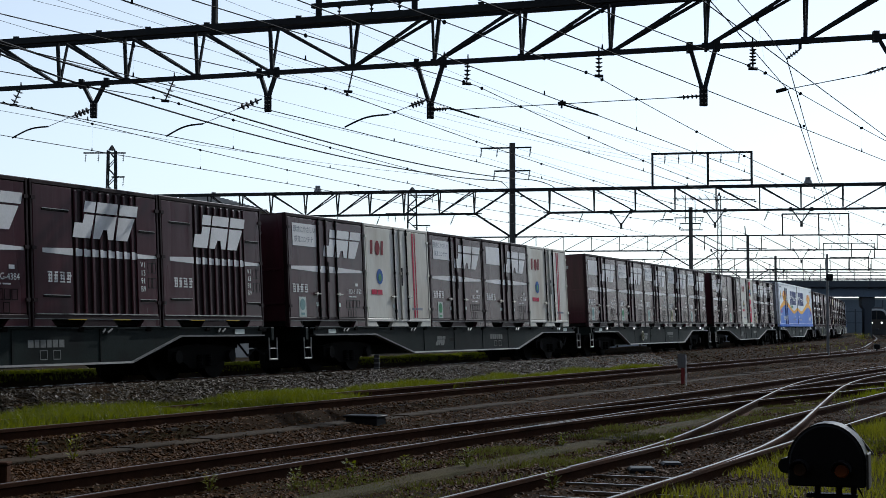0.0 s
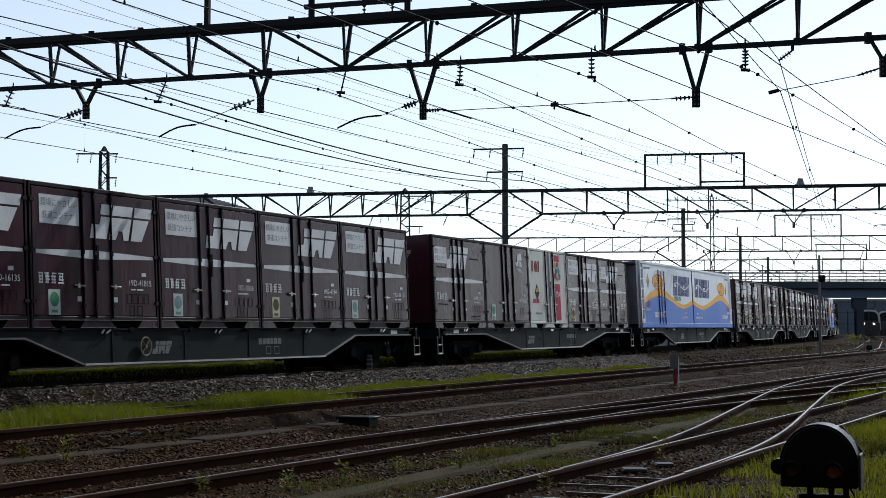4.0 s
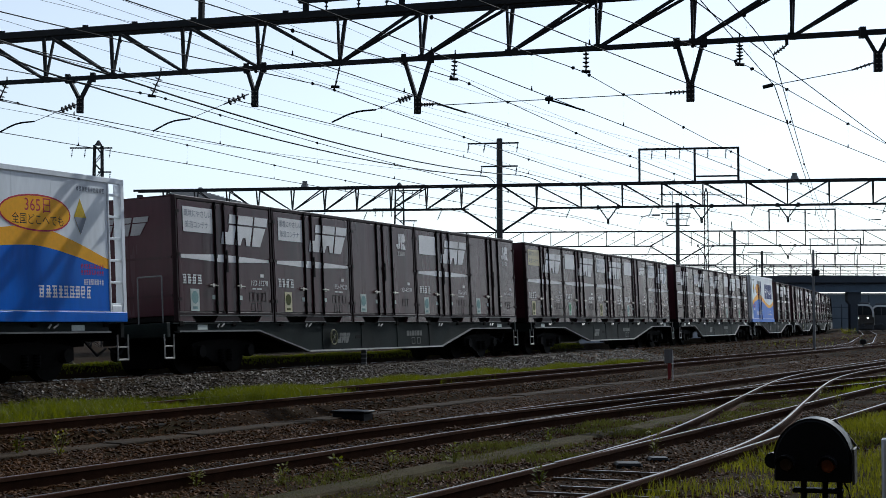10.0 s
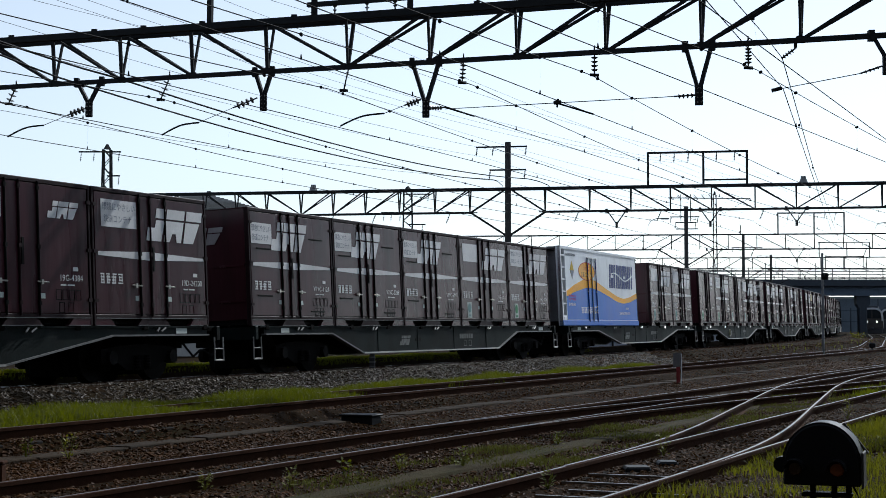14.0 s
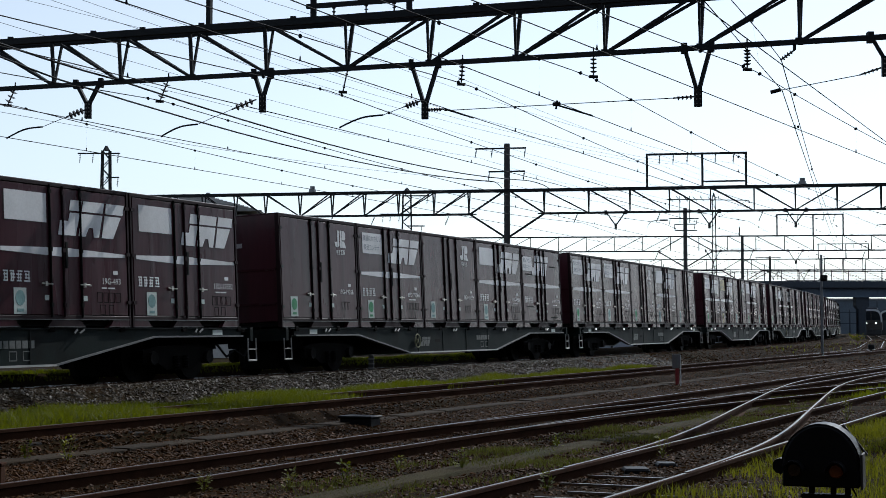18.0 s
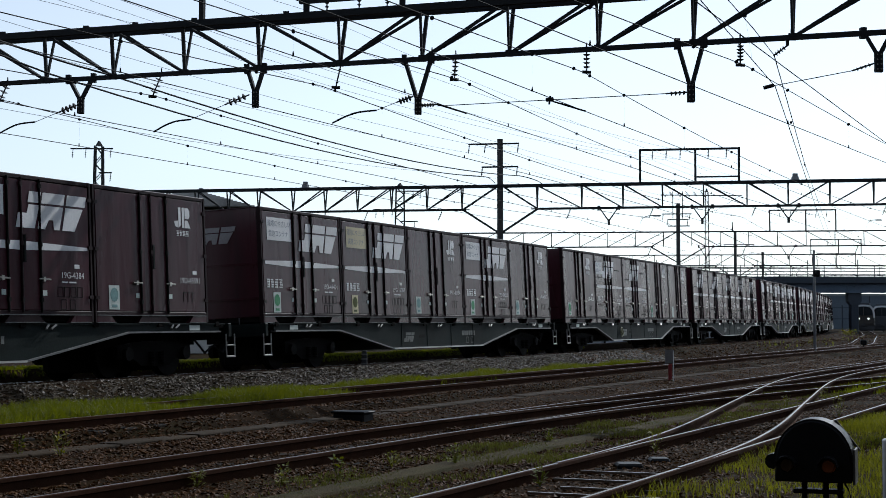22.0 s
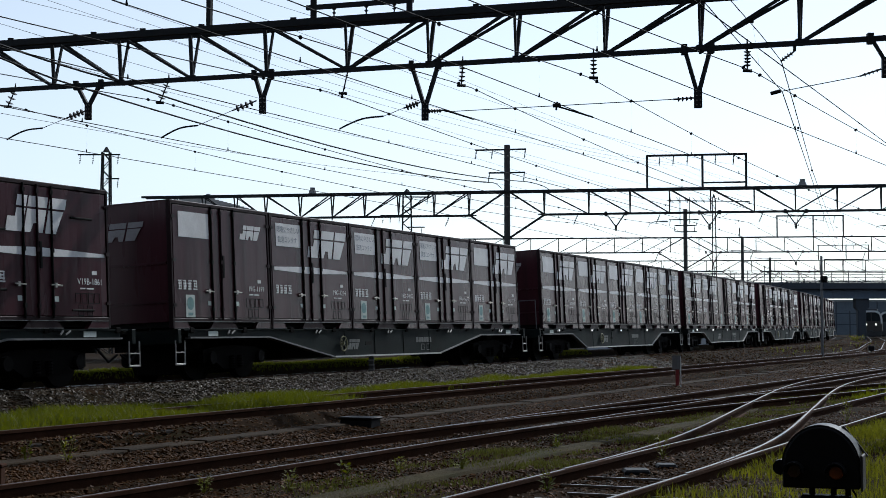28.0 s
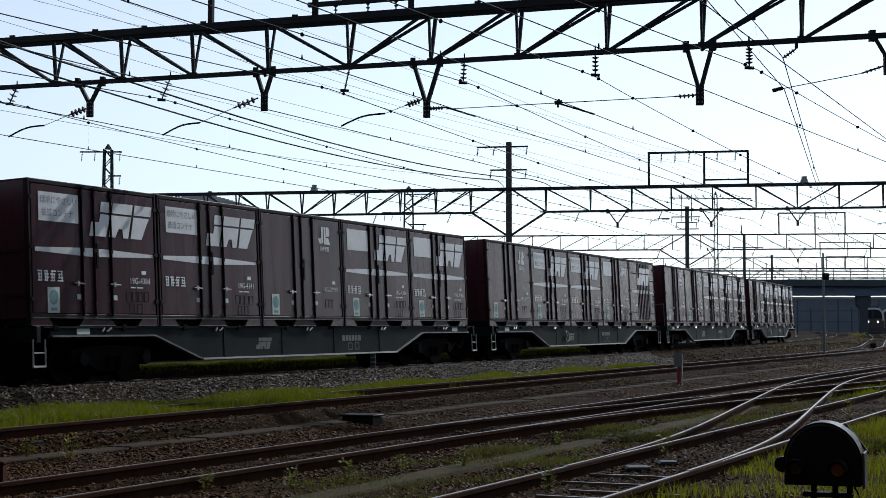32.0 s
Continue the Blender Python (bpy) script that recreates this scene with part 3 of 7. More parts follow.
def pole_gantry(name, label, a, b, z0, z1, nodes, pole_u, pole_z, half, size, lo, hi, brace):
    """A gantry carried by a tall pole, with knee braces and the beam's diagonals fanning out from it."""
    root = thing(name, label, "overhead gantry")
    o, d, c = gantry_frame(a, b)
    P = lambda u, z, k=0.0: o + d * u + c * k + Vector((0, 0, z))
    part("bottom_chord", beam(B(), P(lo, z0), P(pole_u - brace, z0), size, size), STEEL_DARK, root)
    part("bottom_chord", beam(B(), P(pole_u + brace, z0), P(hi, z0), size, size), STEEL_DARK, root)
    for k in (-half, half):
        part("top_chord", beam(B(), P(lo, z1, k), P(hi, z1, k), size, size), STEEL_DARK, root)
    for i, u in enumerate(nodes):
        for k in (-half, half):
            part("post", beam(B(), P(u, z0), P(u, z1, k), size * 0.6, size * 0.5), STEEL_DARK, root)
            if i + 1 < len(nodes):
                v = nodes[i + 1]
                if u < pole_u < v:
                    continue
                right_half = u > pole_u
                if right_half and u > nodes[-6]:
                    right_half = False
                if right_half:
                    part("diagonal", beam(B(), P(u, z1, k), P(v, z0), size * 0.5, size * 0.5), STEEL_DARK, root)
                elif u < nodes[4]:
                    part("diagonal", beam(B(), P(u, z1, k), P(v, z0), size * 0.5, size * 0.5), STEEL_DARK, root)
                else:
                    part("diagonal", beam(B(), P(u, z0), P(v, z1, k), size * 0.5, size * 0.5), STEEL_DARK, root)
    for k in (-1, 1):
        part("knee_brace", beam(B(), P(pole_u + k * brace, z0), P(pole_u + k * 0.1, z0 - 1.05), size * 0.9, size * 0.9), STEEL_DARK, root)
        part("diagonal", beam(B(), P(pole_u + k * brace, z0), P(pole_u + k * 0.1, z1), size * 0.8, size * 0.8), STEEL_DARK, root)
        part("gusset", beam(B(), P(pole_u + k * (brace - 0.3), z0), P(pole_u + k * (brace + 0.35), z0), size * 2.0, 0.04), STEEL_DARK, root)
    part("pole", rod(B(), P(pole_u, -0.45), P(pole_u, pole_z), 0.15, 12, 0.135), POLE, root)
    return root, P


def crossarm(root, P, pole_u, u0, u1, z, hang):
    part("crossarm", beam(B(), P(u0, z), P(u1, z), 0.07, 0.07), STEEL_DARK, root)
    for u in hang:
        insulator(root, P(u, z), P(u - 0.06, z - 0.42), 5, 0.05)


gantry_2, P2 = pole_gantry("overhead_gantry", "black lattice gantry carried by a tall pole beyond the train", (-4.83, 72.14), (19.11, 67.63), 6.22, 7.28, G2_NODES, 7.97, 9.43, 0.3, 0.1, -9.5, 30.0, 1.72)
crossarm(gantry_2, P2, 7.97, 6.5, 8.85, 9.22, (6.56, 7.3, 8.82))
crossarm(gantry_2, P2, 7.97, 7.12, 8.8, 8.16, (7.16, 8.77))
for u, h in ((14.31, 8.8), (16.76, 8.8), (18.67, 8.8)):
    part("frame_post", beam(B(), P2(u, 7.28), P2(u, h), 0.09, 0.09), STEEL_DARK, gantry_2)
part("frame_bar", beam(B(), P2(14.26, 8.8), P2(18.72, 8.8), 0.09, 0.09), STEEL_DARK, gantry_2)
part("frame_bar", beam(B(), P2(16.76, 7.55), P2(18.72, 7.55), 0.07, 0.07), STEEL_DARK, gantry_2)
for u in (14.88, 15.49, 16.11, 17.35, 18.14):
    insulator(gantry_2, P2(u, 8.8), P2(u - 0.03, 8.35), 5, 0.045)
for u in (12.9, 17.05, 20.8):
    drop_bracket(gantry_2, P2, u, 6.22, 5.45, 0.45, 0.75)
for u in (-0.2, 1.8, 5.3, 11.2, 14.9, 19.4, 25.0):
    insulator(gantry_2, P2(u, 6.22), P2(u - 0.2, 5.75), 4, 0.05)
for u in (-1.2, 21.1):
    bm = rod(B(), P2(u, 7.33), P2(u, 7.5), 0.2, 10, 0.15)
    rod(bm, P2(u, 7.5), P2(u, 7.63), 0.12, 10)
    part("loudspeaker", bm, STEEL_GREY, gantry_2)
for u in (-9.3, 29.8):
    part("column", rod(B(), P2(u, -0.45), P2(u, 7.1), 0.17, 10, 0.14), POLE, gantry_2)


def simple_gantry(name, label, a, b, z0, z1, count, pole_u, pole_z, lo, hi, size, brace):
    nodes = [lo + (hi - lo) * (i + 0.5) / count for i in range(count)]
    return pole_gantry(name, label, a, b, z0, z1, nodes, pole_u, pole_z, 0.0, size, lo, hi, brace)


gantry_3, P3 = simple_gantry("overhead_gantry", "slim black gantry on a pole farther down the yard", (-8, 108.0), (30, 103.5), 6.2, 7.2, 29, 24.7, 9.14, 0, 55, 0.09, 1.85)
for u in (30.8, 33.18, 35.15):
    part("frame_post", beam(B(), P3(u, 7.2), P3(u, 8.62), 0.08, 0.08), STEEL_DARK, gantry_3)
part("frame_bar", beam(B(), P3(30.75, 8.62), P3(35.2, 8.62), 0.09, 0.09), STEEL_DARK, gantry_3)
for u in (31.5, 32.2, 33.9, 34.6):
    insulator(gantry_3, P3(u, 8.62), P3(u - 0.08, 8.1), 4, 0.05)
crossarm(gantry_3, P3, 24.7, 23.6, 25.6, 8.42, (23.7, 25.5))
crossarm(gantry_3, P3, 24.7, 23.98, 25.4, 8.03, (24.0, 25.35))
crossarm(gantry_3, P3, 24.7, 24.0, 25.5, 7.6, ())
for u in (24.35, 25.0):
    part("mast_rod", rod(B(), P3(u, 8.1), P3(u, 9.95), 0.03, 6), STEEL_DARK, gantry_3)
# the strung bar above the pole, with its row of insulators
part("crossarm", beam(B(), P3(23.5, 9.72), P3(29.0, 9.62), 0.06, 0.06), STEEL_DARK, gantry_3)
for u in (23.6, 24.1, 24.6, 25.2, 25.7, 26.2):
    insulator(gantry_3, P3(u, 9.95), P3(u + 0.3, 9.55), 4, 0.1)
part("guy_wire", wire_mesh(B(), [P3(26.3, 9.7), P3(27.2, 8.6), P3(28.9, 9.65)], 0.015), WIRE, gantry_3)
for u in (26.55, 32.0):
    drop_bracket(gantry_3, P3, u, 6.2, 5.3, 0.5, 0.7)
for u in (22.9, 29.2, 36.6):
    part("drop_arm", beam(B(), P3(u, 6.2), P3(u - 0.25, 5.6), 0.05, 0.05), STEEL_DARK, gantry_3)
    insulator(gantry_3, P3(u - 0.25, 5.6), P3(u - 0.75, 5.45), 4, 0.06)
for u in (12.6, 39.6):
    bm = rod(B(), P3(u, 7.25), P3(u, 7.5), 0.26, 10, 0.18)
    part("loudspeaker", bm, STEEL_GREY, gantry_3)
gantry_4, P4 = simple_gantry("overhead_gantry", "distant black gantry on a pole", (5, 142.0), (60, 136.0), 6.15, 7.15, 31, 22.2, 9.24, 0, 62, 0.09, 1.8)
crossarm(gantry_4, P4, 22.2, 21.2, 23.9, 8.08, (21.3, 23.8))
part("mast_rod", rod(B(), P4(22.0, 9.2), P4(21.95, 10.1), 0.05, 6), STEEL_DARK, gantry_4)
for u in (28.88, 31.31, 33.28):
    part("frame_post", beam(B(), P4(u, 7.1), P4(u, 8.49), 0.08, 0.08), STEEL_DARK, gantry_4)
part("frame_bar", beam(B(), P4(28.8, 8.49), P4(33.35, 8.49), 0.08, 0.08), STEEL_DARK, gantry_4)
for u in (29.6, 30.4, 32.0, 32.7):
    insulator(gantry_4, P4(u, 8.49), P4(u - 0.08, 7.95), 4, 0.05)
for u in (24.9, 27.6):
    drop_bracket(gantry_4, P4, u, 6.15, 5.25, 0.5, 0.7)
gantry_5, P5 = simple_gantry("overhead_gantry", "far gantry before the road bridge", (10, 172.0), (75, 166.0), 6.15, 7.1, 30, 26.0, 8.8, 0, 70, 0.09, 1.9)
crossarm(gantry_5, P5, 26.0, 24.4, 27.2, 8.65, (24.6, 27.0))
for u in (31.84, 33.9, 35.94):
    part("frame_post", beam(B(), P5(u, 7.1), P5(u, 8.56), 0.08, 0.08), STEEL_DARK, gantry_5)
part("frame_bar", beam(B(), P5(31.8, 8.56), P5(36.0, 8.56), 0.08, 0.08), STEEL_DARK, gantry_5)


# ---- overhead wires ----
def contact_line(name, label, pts, held, z, top, sag=0.4, span=38.0):
    """A contact wire at height z, its messenger wire hung at y = held and every span beyond, and the droppers between them."""
    root = thing(name, label, "overhead wire")
    part("contact_wire", wire_mesh(B(), [(x, y, z) for x, y in pts], 0.0085), WIRE, root)

    def hung(y):
        u = (y - held) / span
        u -= math.floor(u)
        return top - sag * 4 * u * (1 - u)

    part("messenger_wire", wire_mesh(B(), [(x, y, hung(y)) for x, y in pts], 0.009), WIRE, root)
    xs, ys = [p[0] for p in pts], [p[1] for p in pts]
    at = lambda y: float(np.interp(y, ys, xs))
    for n in (-1, 0, 1):
        for off in (2.4, 6.6, 10.8, 15.0, 19.2, 23.4, 27.6, 31.8, 35.6):
            y = held + n * span + off
            if not max(8, ys[0]) < y < min(100, ys[-1]):
                continue
            h = hung(y)
            part("dropper", wire_mesh(B(), [(at(y), y, z), (at(y) + 0.01, y, h)], 0.004, 3), WIRE, root)
            part("dropper_clip", rod(B(), (at(y), y - 0.035, h - 0.005), (at(y), y + 0.035, h - 0.005), 0.03, 8), CABLE, root)
            part("wire_clip", rod(B(), (at(y), y, z - 0.01), (at(y), y, z + 0.07), 0.02, 6, 0.008), CABLE, root)
    for off in (-0.42, 0.42):
        y = held + off
        part("end_clip", rod(B(), (at(y), y - 0.035, hung(y)), (at(y), y + 0.035, hung(y)), 0.03, 8), CABLE, root)
    return root


def beside(lat, y0=-12, y1=175):
    res, s = [], -60.0
    while s < 250:
        x, y, _ = on_line(s, lat)
        if y0 < y < y1:
            res.append((x, y))
        s += 1.0
    return res


def plan_line(x1, y1, slope, y_lo=-12, y_hi=150):
    return [(x1 + slope * (y - y1), y) for y in np.arange(y_lo, y_hi, 1.0)]


contact_line("overhead_line", "thin overhead contact line above the track behind the train", beside(-4.1), 33.5, 5.15, 5.87)
contact_line("overhead_line", "thin overhead contact line above the freight track", beside(-0.36), 32.1, 5.03, 5.77)
contact_line("overhead_line", "thin overhead contact line over the grassy strip", beside(3.53), 30.7, 5.03, 5.75)
contact_line("overhead_line", "thin overhead contact line above the siding", plan_line(0.51, 29.8, 0.43), 29.8, 5.14, 5.74)
contact_line("overhead_line", "thin overhead contact line crossing above the yard", plan_line(2.77, 28.88, 0.45), 28.85, 5.03, 5.76)
contact_line("overhead_line", "thin overhead contact line above the yard track", plan_line(5.59, 27.8, 0.55, -12, 100), 27.8, 4.95, 5.71)


def feeder(label, p, q, r=0.012, back=1.05, sag=0.25, on=0.0, mat=WIRE, veer=(0, 0, 0)):
    """A wire through p (at the near gantry) to q (at the next), carried on behind and beyond; veer bends its near end aside."""
    p, q = Vector(p), Vector(q)
    a = p - (q - p) * back + Vector(veer)
    pts = []
    for s0, s1 in ((a, p), (p, q)) + (((q, q + (q - p) * on),) if on else ()):
        for i in range(12):
            u = i / 12
            pts.append(s0.lerp(s1, u) - Vector((0, 0, sag * 4 * u * (1 - u))))
    pts.append(q + (q - p) * on)
    bm = wire_mesh(B(), pts, r)
    tagged(mesh_object("feeder_wire", bm, mat), label, "overhead wire")


feeder("thick black feeder cable running to the pole", P1(3.0, 6.25), P2(8.68, 7.75), 0.021, 0.75, 0.4, mat=CABLE, veer=(6, 0, 0.2))
feeder("thick black feeder cable running to the pole", P1(1.5, 6.35), P2(7.17, 7.72), 0.021, 0.75, 0.4, mat=CABLE, veer=(7, 0, 0.9))
for a, b in (((8.68, 7.75), (9.9, 7.35)), ((7.17, 7.72), (7.75, 7.4))):
    part("jumper_cable", wire_mesh(B(), bezier(P2(*a), P2(a[0] + 0.3, a[1]), P2(b[0] - 0.2, b[1] + 0.2), P2(*b), 8), 0.02), CABLE, gantry_2)


def parallel_wire(label, u, z, slope=0.4515, r=0.0075, drop=0.0, mat=WIRE):
    """A wire over the near gantry at u along its beam, running beside the tracks."""
    p = P1(u, z)
    q = p + Vector((slope * 40, 40, -drop))
    feeder(label, p, q, r, 0.9, 0.35, on=1.6, mat=mat)


for u in (14.88, 15.49, 16.11, 18.14):
    q = P2(u, 8.33)
    feeder("thin overhead feeder wire on insulators", q - Vector((0.47 * 40, 40, 0.5)), q, 0.0045, 0.5, 0.5, on=1.3)
for u, z in ((3.6, 7.3), (7.6, 7.3)):
    parallel_wire("thin overhead feeder wire on insulators", u, z, r=0.004)
feeder("black overhead cable slanting across the yard", (5.8, 28.26, 6.2), (18.0, 55.6, 6.2), 0.013, 0.8, 0.0, on=1.5, mat=CABLE)
# the crossover's own contact line, held off by the near gantry's right arm
cross_line = thing("overhead_line", "thin overhead contact line bending above the crossover", "overhead wire")
part("contact_wire", wire_mesh(B(), [(-1.4, 5.6, 5.03), (3.21, 18.76, 5.03), (5.72, 25.91, 5.03), (7.02, 30.71, 5.03), (10.27, 42.73, 5.03), (13.11, 53.23, 5.03), (22.0, 86.0, 5.05), (33, 126, 5.05)], 0.0085), WIRE, cross_line)
part("messenger_wire", wire_mesh(B(), [(-1.0, 8.4, 5.9), (4.22, 22.17, 5.72), (5.03, 24.3, 5.7), (5.93, 26.92, 5.73), (6.98, 30.61, 5.5), (10.19, 42.56, 5.42), (14.61, 58.87, 5.6), (17.6, 70, 5.75), (33, 126, 5.75)], 0.009), WIRE, cross_line)
for a, b in (((7.9, 34.1, 5.03), (7.87, 34.1, 5.48)), ((10.27, 42.7, 5.03), (10.22, 42.7, 5.42)), ((4.8, 23.3, 5.03), (4.7, 23.3, 5.71))):
    part("dropper", wire_mesh(B(), [a, b], 0.004, 3), WIRE, cross_line)
    part("dropper_clip", rod(B(), Vector(b) - Vector((0.01, 0.05, 0)), Vector(b) + Vector((0.01, 0.05, 0)), 0.028, 6), CABLE, cross_line)
for u in (6.7, 7.2, 8.7):
    feeder("thin wire hung from the pole's crossarm", P2(u, 8.8 if u != 7.2 else 7.75) , P2(u, 8.8) + Vector((17, 36, 0)), 0.006, 0.9, 0.3, on=1.0)


# ---- containers ----
CL, CW, CH = 3.715, 2.45, 2.5
ON_SIDE = Matrix(((-1, 0, 0, 0), (0, 0, 1, 0), (0, 1, 0, 0), (0, 0, 0, 1)))


def side(length=CL, width=CW):
    """Places (u, v, depth) of the camera-side wall: u from its left end, v up from the floor."""
    return lambda u, v, d: Vector((length / 2 - u, width / 2 + d, v))


def front(length=CL, width=CW):
    """Places of the leading end wall: u from its left end."""
    return lambda u, v, d: Vector((length / 2 + d, u - width / 2, v))


def rect(u0, v0, u1, v1):
    return [(u0, v0), (u1, v0), (u1, v1), (u0, v1)]


def slanted(u, v, w, h, lean=0.22):
    return [(u, v), (u + w, v), (u + w + lean * h, v + h), (u + lean * h, v + h)]


def freight_mark(bm, to3, u, v, w, h, d):
    """The white slanted company mark as plain blocks: three leaning blocks, cut by a thin line."""
    k = 0.25 * h
    S = lambda a, b: (u + a * (w - k) + k * b, v + b * h)
    for pts in ([S(-0.03, 0.0), S(0.27, 0.0), S(0.29, 0.64), S(0.12, 0.64), S(0.11, 0.4), S(-0.03, 0.4)], [S(0.1, 0.7), S(0.29, 0.7), S(0.29, 1.0), S(0.1, 1.0)],
                [S(0.32, 0.0), S(0.44, 0.0), S(0.48, 0.26), S(0.55, 0.26), S(0.59, 0.0), S(0.68, 0.0), S(0.69, 0.64), S(0.32, 0.64)], [S(0.32, 0.7), S(0.69, 0.7), S(0.69, 1.0), S(0.32, 1.0)],
                [S(0.73, 0.0), S(0.94, 0.0), S(1.03, 0.64), S(0.73, 0.64)], [S(0.73, 0.7), S(1.06, 0.7), S(1.06, 1.0), S(0.73, 1.0)]):
        prism(bm, pts, to3, d, d + 0.004)
    return bm


def round_mark(bm, to3, u, v, w, h, d):
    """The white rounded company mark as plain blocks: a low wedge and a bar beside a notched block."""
    S = lambda a, b: (u + a * w, v + b * h)
    for pts in ([S(0.0, 0.3), S(0.08, 0.05), S(0.24, 0.0), S(0.24, 0.34)], [S(0.27, 0.0), S(0.42, 0.1), S(0.42, 1.0), S(0.27, 1.0)],
                [S(0.5, 0.0), S(0.64, 0.0), S(0.64, 1.0), S(0.5, 1.0)], [S(0.68, 0.45), S(0.9, 0.45), S(0.98, 0.6), S(0.98, 0.85), S(0.88, 1.0), S(0.68, 1.0)],
                [S(0.68, 0.0), S(1.02, 0.0), S(0.86, 0.38), S(0.68, 0.38)]):
        prism(bm, pts, to3, d, d + 0.004)
    return bm


def marks(root, bm, mat, label=""):
    ob = part("stencil_lettering", bm, mat, root, label)
    ob["kind"] = "stuff"
    return ob


def bars(bm, to3, u, v, widths, h, d, gap=0.03):
    """Lettering too small to read: plain bars."""
    for w in widths:
        prism(bm, rect(u, v, u + w, v + h), to3, d, d + 0.004)
        u += w + gap
    return bm


def blocks(bm, to3, u, v, widths, h, d, gap=0.03, seed=1):
    """A line of lettering as plain bars: each sign an upright and a few level bars."""
    rng = random.Random(seed)
    for w in widths:
        t = h * 0.13
        for k in range(4):
            y = v + (h - t) * k / 3
            a, b = rng.uniform(0, 0.22) * w, rng.uniform(0.78, 1.0) * w
            prism(bm, rect(u + a, y, u + b, y + t), to3, d, d + 0.004)
        for a in (rng.uniform(0.15, 0.3), rng.uniform(0.55, 0.75)):
            prism(bm, rect(u + a * w, v + h * rng.uniform(0, 0.3), u + a * w + t, v + h * rng.uniform(0.75, 1)), to3, d, d + 0.0035)
        u += w + gap
    return bm


def side_text(root, name, body, size, u, v, mat, d=0.03, length=CL, width=CW, sx=1.0):
    me = text_mesh(body, size)
    key = (body, size, mat.name)
    if key not in text_cache:
        me = me.copy()
        me.materials.clear()
        me.materials.append(mat)
        text_cache[key] = me
    me = text_cache[key]
    p = side(length, width)(u, v, d)
    return shared(name, me, root, m=Matrix.Translation(p) @ ON_SIDE @ Matrix.Diagonal((sx, 1, 1, 1)))


def eco_sticker(root, S, u, v, mat, d):
    st = part("eco_sticker", prism(B(), rect(u, v, u + 0.32, v + 0.44), S, d, d + 0.004), CREAM if mat is OLIVE_MARK else PALE_MARK, root, "pale sticker with a green tree emblem")
    bm = B()
    prism(bm, [(u + 0.16 + 0.12 * math.cos(a), v + 0.27 + 0.13 * math.sin(a)) for a in np.linspace(0, 2 * math.pi, 12, endpoint=False)], S, d + 0.004, d + 0.008)
    prism(bm, rect(u + 0.08, v + 0.04, u + 0.24, v + 0.09), S, d + 0.004, d + 0.008)
    part("emblem", bm, mat, st)


